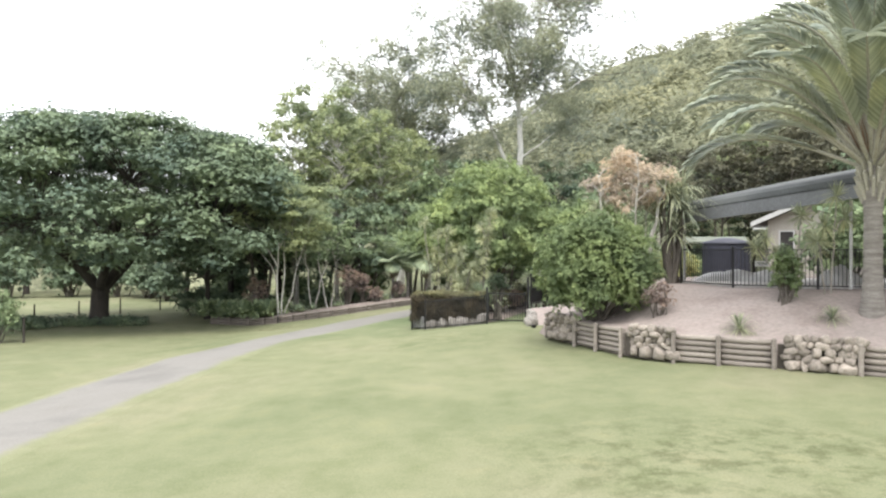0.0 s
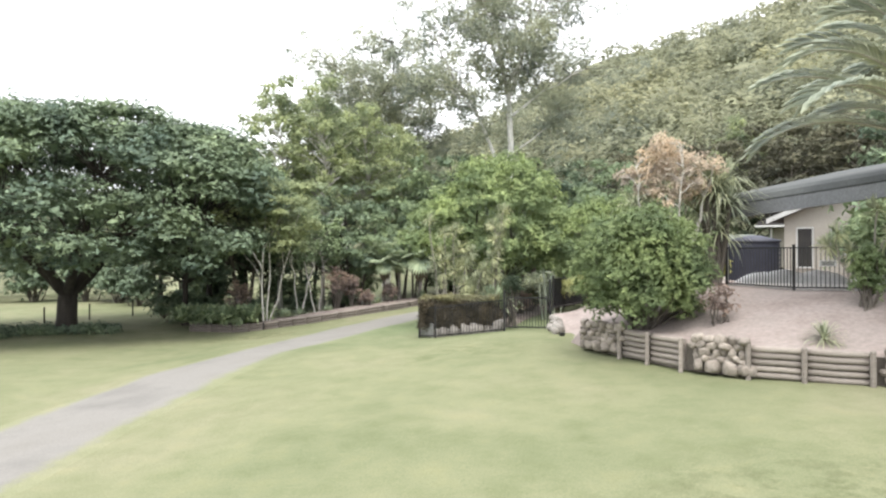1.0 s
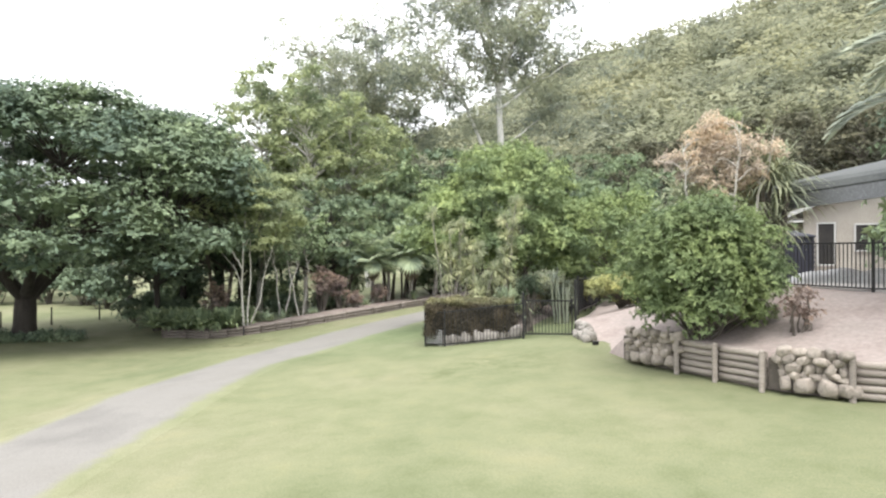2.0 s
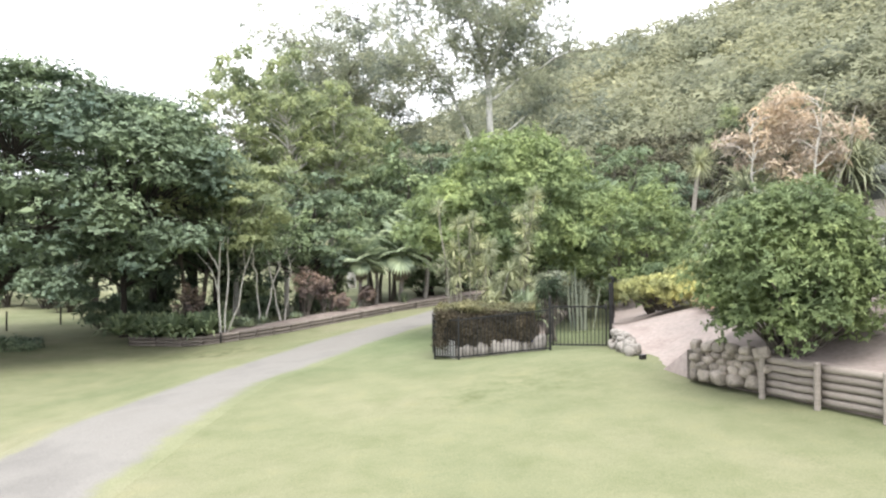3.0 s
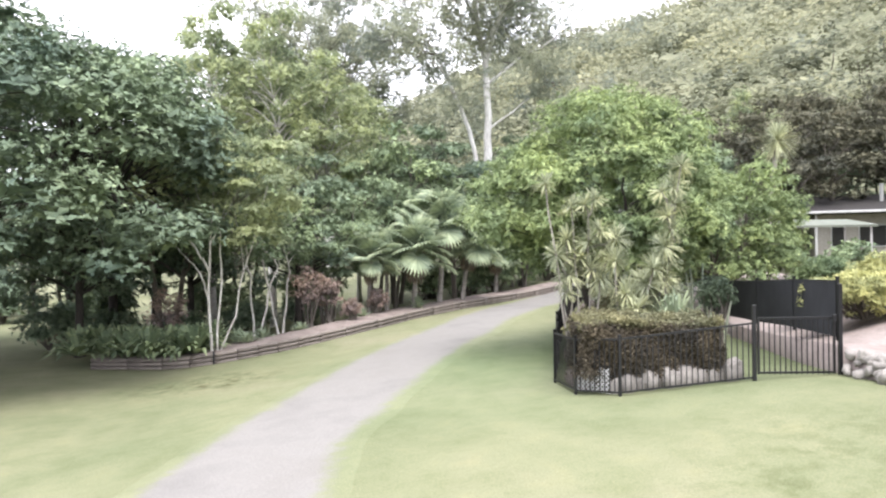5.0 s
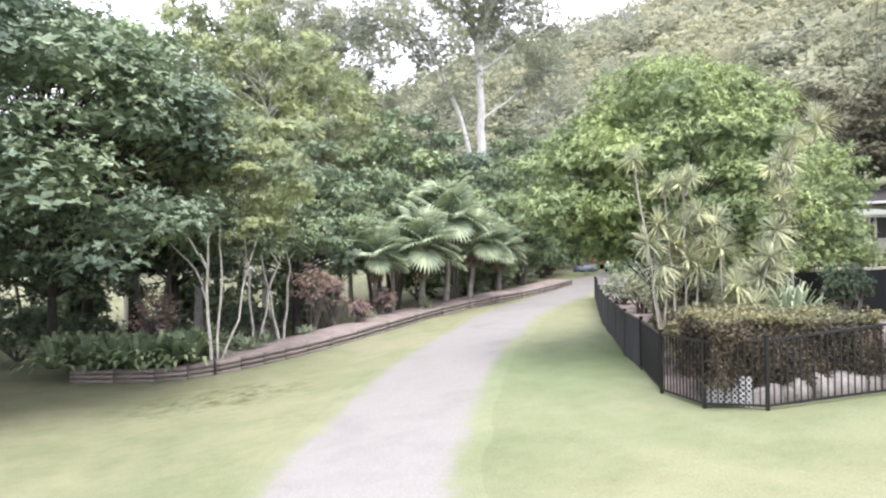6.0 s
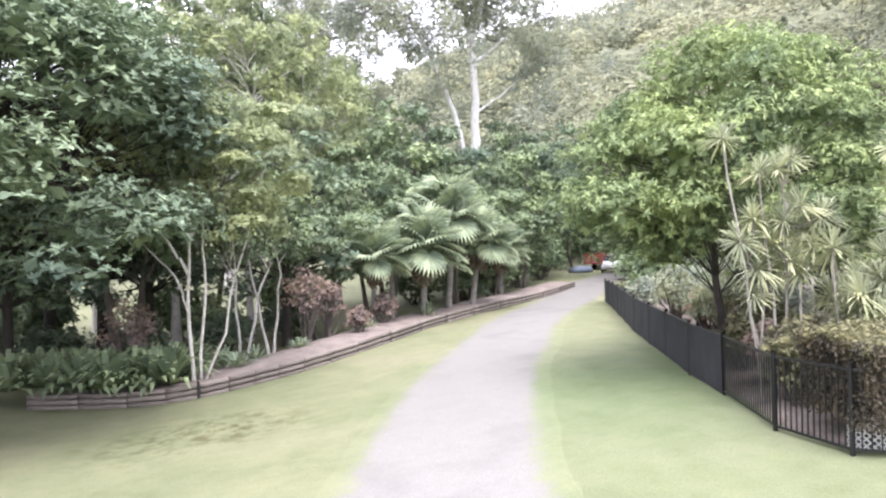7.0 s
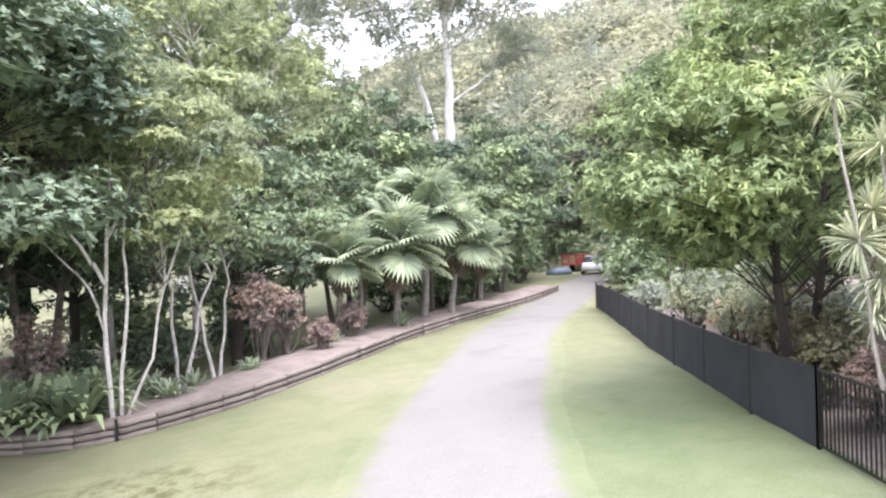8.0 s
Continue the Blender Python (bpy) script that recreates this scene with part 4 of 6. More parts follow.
def fan_leaf(seed, lng=0.85, rays=30, stalk=0.8, hang=50):
    """A fan palm leaf: a stalk, then a round pleated fan that hangs from its end, split into drooping tips."""
    r = np.random.default_rng(seed)
    vs, fs = [], []
    pts = np.array([(0, 0, 0), (stalk * 0.5, 0, 0.06), (stalk, 0, 0.04)])
    v, f = tube_arrays(pts, [0.018, 0.014, 0.010], 4)
    vs += list(v)
    fs += [tuple(q) for q in f]
    c = np.array([stalk, 0, 0.04])
    h = radians(hang)
    ahead, face = np.array([math.cos(h), 0, -math.sin(h)]), np.array([math.sin(h), 0, math.cos(h)])
    side = np.array([0, 1.0, 0])
    for k in range(rays):
        a = radians(-150 + 300 * (k + 0.5) / rays)
        d = ahead * math.cos(a) + side * math.sin(a)
        s = -ahead * math.sin(a) + side * math.cos(a)
        ln = lng * (0.82 + 0.2 * math.cos(a)) * r.uniform(0.92, 1.05)
        w = ln * 0.15
        o = len(vs)
        for u, ww, back in ((0.0, 0.03, 0.0), (0.6, w, 0.02), (0.85, w * 0.5, 0.09), (1.0, 0.004, 0.2)):
            p = c + d * ln * u - face * ln * back * 0.6 - np.array([0, 0, 0.6 * back * ln])
            vs += [p - s * ww / 2 + face * 0.022 * u, p + s * ww / 2 - face * 0.022 * u]
        for j in range(3):
            fs.append((o + 2 * j, o + 2 * j + 1, o + 2 * j + 3, o + 2 * j + 2))
    return raw_mesh("fan_leaf", vs, 4, fs)


FANS = [fan_leaf(s, hang=h) for s, h in ((1, 4), (2, 16), (3, 34))]
for m_ in FANS:
    m_.materials.append(F_FAN)
DRY_FAN = fan_leaf(4, lng=0.7, rays=18, stalk=0.5, hang=15)
DRY_FAN.materials.append(F_DEAD)


def fan_palm(at, height, scale, seed, leaves=26, label="green fan palm with a slim grey trunk in the garden bed", lean=(0, 0), group="fan palms"):
    rng = np.random.default_rng(seed)
    root = thing("fan_palm", at, label, "palm", group)
    way = wander(rng, (0, 0, -0.2), (lean[0], lean[1], height), 8, 0.02)
    part("trunk", tubes_mesh("trunk", [(way, np.linspace(0.13, 0.09, 8) * scale ** 0.5, 10)]), M_PALM_TRUNK, root)
    for k in range(leaves):
        e = -18 + 106 * ((k + 0.5) / leaves) ** 0.85
        ob = new("fan_leaf", FANS[k % 3])
        ob.parent = root
        s = scale * rng.uniform(0.85, 1.1)
        ob.matrix_basis = pose(lean[0], lean[1], height - 0.1 + 0.2 * k / leaves, 0, 0, k * 137.5 + rng.uniform(-12, 12)) @ pose(0, 0, 0, rng.uniform(-20, 20), -e, 0) @ Matrix.Diagonal((s, s, s, 1))
    for k in range(7):
        ob = new("dead_leaf", DRY_FAN)
        ob.parent = root
        s = scale * rng.uniform(0.6, 0.8)
        ob.matrix_basis = pose(lean[0], lean[1], height - 0.25, 0, 0, k * 51 + rng.uniform(-15, 15)) @ pose(0, 0, 0, 0, rng.uniform(58, 76), 0) @ Matrix.Diagonal((s, s, s, 1))
    return root


def feather_frond(seed, lng=4.6, bend=0.8, pairs=92, leaflet=0.62):
    """An arching feather palm frond: a bare stalk, then two rows of leaflets in a V with hanging tips; rib and leaflets apart."""
    r = np.random.default_rng(seed)
    u = np.linspace(0, 1, 16)
    tilt = 0.12 - bend * u ** 2.2 * 1.9
    steps = np.column_stack([np.cos(tilt), np.zeros(16), np.sin(tilt)]) * lng / 15
    rib = np.vstack([[0, 0, 0], np.cumsum(steps, 0)[:-1]])
    v, f = tube_arrays(rib, np.linspace(0.06, 0.008, 16), 6)
    vs, fs = [], []
    for k in range(pairs):
        t = 0.24 + 0.75 * k / pairs
        i = min(int(t * 15), 14)
        p = rib[i] + (rib[i + 1] - rib[i]) * (t * 15 - i)
        fw = unit(rib[i + 1] - rib[i])
        ln = leaflet * (0.5 + 0.75 * math.sin(math.pi * min(1, 0.2 + (t - 0.24) * 0.95))) * r.uniform(0.9, 1.05)
        for side in (-1, 1):
            d = unit(fw * 0.9 + np.array([0, side * 0.62, 0.34]))
            s = unit(np.cross(d, [0, side * 0.4, 1.0]))
            o = len(vs)
            for q, ww in ((p, 0.025), (p + d * ln * 0.5 + [0, 0, -0.03 * ln], 0.075), (p + d * ln * 0.82 + [0, 0, -0.14 * ln], 0.045), (p + d * ln + [0, 0, -0.34 * ln], 0.006)):
                vs += [q - s * ww / 2, q + s * ww / 2]
            for j in range(3):
                fs.append((o + 2 * j, o + 2 * j + 1, o + 2 * j + 3, o + 2 * j + 2))
    return raw_mesh("frond", vs, 4, fs), raw_mesh("stalk", v, 4, f, True)


# the spreading dark tree in the field
SPREAD = thing("spreading_tree", (-21.8, 43.6, -0.3), "broad spreading tree with layered dark green foliage", "tree")
rng = np.random.default_rng(12)
quads, limbs = [], []
fork = np.array([0.1, 0.0, 2.3])
part("trunk", tubes_mesh("trunk", [(np.array([(0, 0, -0.3), (0, 0, 0.15), (0.05, 0, 0.8), (0.08, 0, 1.6), fork]), [0.95, 0.7, 0.56, 0.55, 0.5], 14)]), M_BARK_DARK, SPREAD)
heads = []
for k in range(7):
    a = k * 2 * math.pi / 7 + rng.uniform(-0.2, 0.2)
    e = np.array([math.cos(a) * 4.6, math.sin(a) * 4.6, rng.uniform(5.6, 7.0)])
    way = wander(rng, fork - [0, 0, 0.25], e, 9, 0.12, 0.3)
    part("limb", tubes_mesh("limb", [(way, np.linspace(0.30, 0.13, 9), 9)]), M_BARK_DARK, SPREAD)
    for j in range(5):
        a2, r2 = a + rng.uniform(-0.6, 0.6), rng.uniform(2.5, 9.5)
        e2 = np.array([math.cos(a2) * r2, math.sin(a2) * r2, rng.uniform(6.4, 9.4) - 0.12 * r2])
        way2 = wander(rng, way[6], e2, 7, 0.14, 0.4)
        part("branch", tubes_mesh("branch", [(way2, np.linspace(0.11, 0.03, 7), 7)]), M_BARK_DARK, SPREAD)
        heads += [way2[4], way2[5], way2[6]]
for k in range(740):
    outer = k < 330
    a, rr = rng.uniform(0, 2 * math.pi), 10.8 * math.sqrt(rng.random())
    dome = math.sqrt(max(0.0, 1 - (rr / 11.6) ** 3.0))
    lump = 0.4 * math.sin(math.cos(a) * rr * 0.8 + 1.0) * math.cos(math.sin(a) * rr * 0.7) + 0.25 * math.sin(a * 5 + rr)
    low, high = 4.2 - 0.4 * dome, 5.7 + 6.7 * dome + lump
    z = high - abs(rng.normal()) * 0.35 if outer else rng.uniform(low, high - 0.8)
    if k >= 560:
        z = rng.uniform(4.8, 10.8)
        rr = 11.0 * (1 - max(0.0, (z - 5.7) / 6.7) ** 2) ** (1 / 3)
    c = np.array([math.cos(a) * rr + 1.0, math.sin(a) * rr, z])
    s = rng.uniform(1.2, 2.0)
    quads.append(clump_leaves(rng, c, (s, s, s * 0.34), int(250 * s), 0.23, 0.46, 0.15, 0.15, 1.0, 0.6))
    quads.append(clump_leaves(rng, c - [0, 0, 0.15], (s * 0.6, s * 0.6, s * 0.1), 44, s * 0.28, 0.7, 0.0, 0.1, 1.5, 0.2, 4, 1.0))
    h = min(heads, key=lambda q: np.linalg.norm(q - c))
    limbs.append((wander(rng, h, c, 5, 0.07, 0.1), np.linspace(0.035, 0.01, 5), 4))
tagged(part("branchwork", tubes_mesh("branchwork", limbs), M_BARK_DARK, SPREAD), kind="stuff")
part("crown", leaf_mesh("crown", quads), F_DARK, SPREAD)

# the tall gum and its neighbours behind the garden
def gum_tree(at, seed, s, flip=1, turn=0.0, leafage=1.0):
    """A tall gum: a white trunk that forks high up, steep limbs and hanging sprays of narrow leaves."""
    rng = np.random.default_rng(seed)
    root = thing("gum_tree", at, "tall white-trunked gum tree with thin grey-green foliage", "tree", "gum trees", turn)
    ways = [
        ("trunk", [(0, 0, -0.4), (0.1, 0, 6), (0.05, 0, 11), (-0.1, 0, 16.5), (-0.7, 0, 20), (-1.3, 0.3, 25), (-1.0, 0.3, 30)], 0.42, 0.05, 0.62),
        ("limb", [(-0.1, 0, 16.3), (1.0, 0, 19.5), (1.8, 0.5, 24), (3.0, 0.8, 29)], 0.2, 0.03, 0.3),
        ("trunk", [(-0.35, 0.1, -0.4), (-0.6, 0.1, 6), (-0.9, 0, 10), (-1.9, 0, 13), (-3.6, 0, 16.6), (-5.8, 0, 20), (-7.0, 0.3, 24)], 0.26, 0.04, 0.55),
    ]
    side_limbs = [
        ("limb", [(0.05, 0, 11.5), (1.3, -0.1, 12.4), (2.6, -0.2, 13.4), (4.6, -0.3, 15.0)], 0.1, 0.02, 0.75),
        ("limb", [(-0.5, 0, 19), (-2.2, 0.8, 23), (-4.4, 1.3, 27)], 0.15, 0.03, 0.35),
        ("limb", [(1.5, 0.3, 22), (4.2, -0.8, 24), (8.2, -1.2, 26.5)], 0.13, 0.025, 0.3),
        ("limb", [(-0.1, 0, 16.8), (1.8, 2.6, 20), (4.6, 4.0, 23)], 0.14, 0.025, 0.4),
        ("limb", [(-0.2, 0, 17.5), (1.2, -2.4, 20.5), (2.6, -4.4, 24)], 0.14, 0.025, 0.4),
        ("limb", [(0, 0, 14.8), (3.2, 0.5, 17.2), (7.0, 1.0, 19.4)], 0.14, 0.025, 0.35),
        ("limb", [(-2.6, 0, 14.8), (-4.6, -1.2, 16.6), (-6.6, -2.0, 17.6)], 0.1, 0.02, 0.4),
        ("limb", [(-0.4, 0, 18.5), (-1.8, -2.6, 22), (-3.6, -3.6, 26)], 0.12, 0.025, 0.35),
    ]
    quads, twigs = [], []
    for nm, pts, r0, r1, leafy in ways + side_limbs:
        p = along(np.array(pts, float) * (s * flip, s, s), 1.2)
        p[1:-1] += rng.normal(size=(len(p) - 2, 3)) * 0.07
        part(nm, tubes_mesh(nm, [(p, np.linspace(r0, r1, len(p)) * s, 9)]), M_GUM, root)
        spots = p[int(len(p) * leafy):]
        for k in range(24 if nm == "limb" else 52):
            b = spots[rng.integers(len(spots))]
            c = b + rng.normal(size=3) * np.array([1.9, 1.9, 1.2]) * s + [0, 0, 0.2]
            z = rng.uniform(0.9, 1.5) * s
            quads.append(clump_leaves(rng, c, (z, z, z * 1.0), int(105 * leafage * z * z / s / s), 0.5, 0.2, 1.4, 0.1, 0.2, 0.3, 5))
            twigs.append((wander(rng, b, c, 5, 0.06), np.linspace(0.035, 0.01, 5), 5))
    tagged(part("branchwork", tubes_mesh("branchwork", twigs), M_BARK, root), kind="stuff")
    part("crown", leaf_mesh("crown", quads), F_GUM, root)
    return root


gum_tree((7.5, 67.8, 0.9), 21, 1.08, leafage=1.3)
gum_tree((-4.6, 74.0, 0.9), 22, 0.84, -1, 25, 0.95)
gum_tree((-9.6, 80.0, 0.9), 23, 0.74, 1, 200, 0.85)

# woodland that screens the drive: four kinds, repeated at many places
KINDS = [
    tree("broadleaf_tree", (-13.0, 49.0, 0.2), "mid-green broadleaf tree among the garden trees", "tree", 31, 9.5, (0, 0, 6.0), (3.4, 3.4, 4.0), 30, 1.25, 330, 0.31, M_BARK, F_MID, flat=0.5, dome=0.9, gap=1.1, up=0.7, fill=0.35, trunk_r=0.2, fork=0.4, stems=2, group="trees along the drive"),
    tree("broadleaf_tree", (-16.0, 52.0, 0.0), "dense dark green tree among the garden trees", "tree", 32, 10.0, (0, 0, 5.8), (3.6, 3.6, 4.6), 34, 1.3, 460, 0.22, M_BARK_DARK, F_DARK, flat=0.42, dome=0.9, gap=1.1, up=0.8, fill=0.3, trunk_r=0.24, fork=0.35, group="trees along the drive"),
    tree("broadleaf_tree", (-11.6, 54.5, 0.3), "tall slender yellow-green tree with light foliage", "tree", 33, 17.0, (0, 0, 10.8), (3.3, 3.3, 7.2), 80, 0.95, 235, 0.28, M_BARK_WHITE, F_YELLOW, trunk_r=0.17, fork=0.5, droop=0.8, aspect=0.4, fill=0.25, dome=0.6, gap=0.84, flat=0.6, group="trees along the drive"),
    tree("broadleaf_tree", (-2.5, 56.0, 0.8), "layered green tree with drooping leaves", "tree", 34, 9.0, (0, 0, 5.4), (3.3, 3.3, 3.8), 30, 1.1, 330, 0.33, M_BARK, F_LAYER, trunk_r=0.18, fork=0.35, stems=2, droop=0.8, aspect=0.32, flat=0.5, dome=0.9, gap=1.05, fill=0.35, group="trees along the drive"),
    tree("forest_tree", (24.0, 60.0, 1.0), "dull olive forest tree on a bare slim trunk", "tree", 35, 13.5, (0, 0, 8.8), (3.8, 3.8, 4.4), 34, 1.25, 300, 0.3, M_BARK, F_WOOD, flat=0.5, dome=0.9, gap=1.05, up=0.7, fill=0.35, trunk_r=0.17, fork=0.5, stems=2, group="forest behind the house"),
]
rng = np.random.default_rng(41)
GROVE_FIELD = [(1, -7, 50.5, 0.85), (3, -5.6, 51, 0.8), (2, -7, 60, 0.95), (2, -3, 63.5, 0.9), (0, -10.5, 60.5, 1.1), (1, -15.5, 60, 1.1), (2, -17, 66, 0.85), (1, -20.5, 60, 0.85),
               (1, -26, 70, 1.1), (1, -16.2, 47.4, 0.85), (1, -14.6, 55, 1.05), (2, -8.4, 54.5, 1.02), (2, -5.6, 57.5, 0.95), (0, -31, 74, 1.1), (1, -38, 78, 1.2), (1, -46, 76, 1.2),
               (0, -25, 74, 1), (1, -12.4, 52.2, 0.9)]
GROVE_DRIVE = [(0, -1, 59, 1.1), (1, 1.6, 60.5, 1.1), (3, 4.5, 61.5, 0.95), (0, 8.5, 64, 1), (1, 12, 72, 1.2), (3, 14.5, 74, 1.1), (1, 4, 68, 1.2), (3, -1.6, 54.8, 0.85),
               (0, 2.6, 57.6, 0.75), (3, 5.6, 60.2, 0.75), (0, 8.8, 63.2, 0.7), (3, 11, 46.5, 0.85)]
GROVE_HOUSE = [(4, 31, 63, 1.15), (4, 37, 58, 1.15), (4, 36, 68, 1.25), (4, 20, 66, 1), (4, 18, 58.5, 0.8), (2, 29, 66, 0.9), (1, 27, 90, 1.5), (0, 31.5, 93, 1.5), (1, 19, 81.5, 1.3),
               (0, 36.5, 92, 1.5), (4, 24.8, 69, 1.05), (1, 16, 51, 0.7), (1, 30, 42, 1.3), (1, 25, 36, 1.1), (4, 28, 57, 0.95), (4, 33, 55, 1.0), (1, 22.5, 63.5, 0.7), (1, 27.5, 61, 0.75), (1, 32.5, 59, 0.8)]
for kind, x, y, s in GROVE_FIELD + GROVE_DRIVE + GROVE_HOUSE:
    copy_thing(KINDS[kind], pose(x, y, g(x, y) - 0.1 + (1.2 if x > 10 and y < 56 else 0), 0, 0, rng.uniform(0, 360)) @ Matrix.Diagonal((s * rng.uniform(0.92, 1.1), s * rng.uniform(0.92, 1.1), s, 1)))

# the pale multi-stemmed tree at the edging, and its neighbours
rng = np.random.default_rng(51)
stemmed = thing("white_stemmed_tree", (-10.15, 42.55, 0.36), "slim pale multi-stemmed tree with yellow-green leaves", "tree", turn=-19)


def through_points(pts, n):
    p = along(np.array(pts, float), 0.4)
    return p[np.linspace(0, len(p) - 1, n).round().astype(int)] + rng.normal(size=(n, 3)) * 0.012


WAYS = [
    ("trunk", [(0, 0, -0.2), (-0.1, 0, 1.1), (-0.14, 0.05, 2.3), (-0.05, 0.1, 4.4), (0.1, 0.1, 6.2), (0.3, 0.2, 8.6)], 0.062, 0.018),
    ("limb", [(-0.1, 0, 3.0), (-0.6, -0.1, 3.9), (-1.3, -0.2, 4.7), (-2.5, -0.3, 6.0)], 0.05, 0.012),
    ("limb", [(-0.14, 0, 1.9), (-0.5, 0.1, 2.9), (-1.3, 0.2, 3.7), (-2.3, 0.3, 4.8)], 0.036, 0.01),
]
SIDE_WAYS = [
    ("trunk", [(0.16, 0.05, -0.2), (0.22, 0.05, 1.2), (0.36, 0.1, 2.6), (0.3, 0.2, 4.6), (0.9, 0.4, 7.2)], 0.05, 0.014),
    ("trunk", [(0.25, 0, -0.2), (0.55, 0, 0.5), (0.95, 0, 1.3), (1.05, 0.1, 2.3), (1.4, 0.1, 3.4), (1.9, 0.2, 5.2), (2.4, 0.2, 6.8)], 0.042, 0.012),
    ("limb", [(1.25, 0.1, 3.0), (1.2, 0, 3.9), (1.0, -0.1, 5.2)], 0.025, 0.01),
    ("limb", [(-0.08, 0.05, 4.0), (0.5, 0.3, 5.2), (1.3, 0.4, 6.6)], 0.04, 0.01),
    ("limb", [(-0.05, 0.1, 4.6), (-0.6, 0.2, 5.8), (-0.9, 0.2, 7.4)], 0.035, 0.01),
]
for nm_, pts, ra, rb in WAYS + SIDE_WAYS:
    way = through_points(pts, 12)
    part(nm_, tubes_mesh(nm_, [(way, np.linspace(ra, rb, 12), 8)]), M_BARK_WHITE, stemmed)
quads, twigs = [], []
for c0, rad, n, per in (((1.3, 0.3, 6.3), (2.2, 1.7, 2.3), 34, 620), ((-1.7, 0.0, 6.2), (1.6, 1.3, 1.3), 12, 240), ((1.7, 0.0, 4.5), (1.1, 0.9, 0.7), 9, 520)):
    for c, sz in crown_spots(rng, c0, rad, n, 0.62):
        quads.append(clump_leaves(rng, c, (sz, sz, sz * 0.62), per, 0.17, 0.45, 0.8, 0.35))
        twigs.append((wander(rng, (c0[0] * 0.6, c0[1], c[2] - 1.3), c, 6, 0.06), np.linspace(0.014, 0.005, 6), 4))
part("branchwork", tubes_mesh("branchwork", twigs), M_BARK, stemmed)
part("crown", leaf_mesh("crown", quads), F_YELLOW, stemmed)
for x, y, lean_, seed_ in ((-8.8, 46.3, (0.3, 0.0), 52), (-7.8, 47.2, (-0.2, 0.1), 53)):
    tree("white_stemmed_tree", on_lawn(x, y, 0.3), "slim crooked pale-stemmed tree", "tree", seed_, 6.5, (0, 0.3, 4.8), (1.6, 1.6, 1.9), 26, 0.7, 300, 0.15, M_BARK_WHITE, F_MID, trunk_r=0.075, fork=0.45, stems=2, spread=0.35, sway=0.9, lean=lean_, group="pale-stemmed trees")

# the mango-like dome behind the fenced garden
tree("mango_tree", (2.1, 35.0, 1.0), "dense domed mango-like tree with glossy green leaves", "tree", 61, 7.8, (0.5, 0.0, 4.3), (3.0, 2.9, 3.5), 70, 0.85, 1150, 0.195, M_BARK_DARK, F_MANGO, trunk_r=0.16, fork=0.28, stems=2, droop=0.9, aspect=0.27, flat=0.75, dome=0.9, gap=0.96, up=0.5, limb_r=0.09, skirt=((2.9, 3.5, 12), (2.0, 2.9, 9)), lowest=2.7, inner=0.74, fill=0.4, lobes=0.06, wing=((-2.3, 0.0, 4.1), (1.6, 1.9, 1.6), 17))
tree("mango_tree", (8.4, 38.0, 1.5), "rounded green garden tree beside the path", "tree", 62, 5.6, (0, 0, 3.3), (2.8, 2.6, 2.2), 42, 0.78, 640, 0.21, M_BARK, F_MANGO, trunk_r=0.18, fork=0.3, stems=2, droop=0.9, aspect=0.27, flat=0.72, dome=0.85, gap=0.95, up=0.5, limb_r=0.15, skirt=((2.3, 1.7, 12),), inner=0.65, fill=0.4)

# the round shrub on the bank
bush("round_shrub", on_bank(4.62, 20.8, -0.1), "large dense round shrub with bright green leaves", "shrub", 71, (1.95, 1.85, 1.85), 104, 0.5, 680, 0.125, F_BUSH, lift=0.34, aspect=0.36, droop=0.7)
bush("red_shrub", on_bank(6.05, 19.4, -0.03), "small dark red-leaved shrub on bare soil", "shrub", 72, (0.48, 0.48, 0.5), 14, 0.2, 90, 0.09, F_RED, lift=0.6)
bush("clipped_shrub", on_bank(9.1, 18.25, -0.05), "narrow dark green clipped shrub on the bank", "shrub", 73, (0.36, 0.36, 0.8), 22, 0.24, 200, 0.1, F_BUSH, lift=0.5)

# the hedge behind the front fence, on white stones
hedge = thing("hedge", on_lawn(0.25, 28.75, 0.1), "box-clipped hedge, olive on top and dry brown below", "hedge", turn=-15)
rng = np.random.default_rng(91)
# added dark block in place of the hedge's twigs and inner shade
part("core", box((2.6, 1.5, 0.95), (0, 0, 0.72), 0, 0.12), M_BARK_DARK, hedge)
n = 20000
face = rng.integers(0, 3, n)
p = np.column_stack([rng.uniform(-1.36, 1.36, n), rng.uniform(-0.8, 0.8, n), rng.uniform(0.2, 1.22, n)])
p[face == 0, 1] = -0.8
p[face == 1, 0] = np.where(rng.random((face == 1).sum()) < 0.5, -1.36, 1.36)
p[face == 2, 1] = 0.8
nm = np.zeros((n, 3))
nm[face == 0, 1], nm[face == 2, 1] = -1, 1
nm[face == 1, 0] = np.sign(p[face == 1, 0])
p += rng.normal(size=(n, 3)) * 0.05 + nm * 0.08 * np.sin(p[:, [0]] * 4 + p[:, [2]] * 5)
part("sides", leaf_mesh("sides", [leaf_quads(p, unit(nm + rng.normal(size=(n, 3)) * 0.5), 0.075, 0.042, rng)]), F_BROWN, hedge, "dry brown twiggy hedge sides")
n = 14000
p = np.column_stack([rng.uniform(-1.42, 1.42, n), rng.uniform(-0.86, 0.86, n), 1.22 + rng.normal(size=n) * 0.05])
p[:, 2] += 0.07 * np.sin(p[:, 0] * 3.1) * np.cos(p[:, 1] * 4)
part("top", leaf_mesh("top", [leaf_quads(p, unit(np.array([0, 0, 1.0]) + rng.normal(size=(n, 3)) * 0.6), 0.085, 0.045, rng)]), F_HEDGE_TOP, hedge, "olive green hedge top")
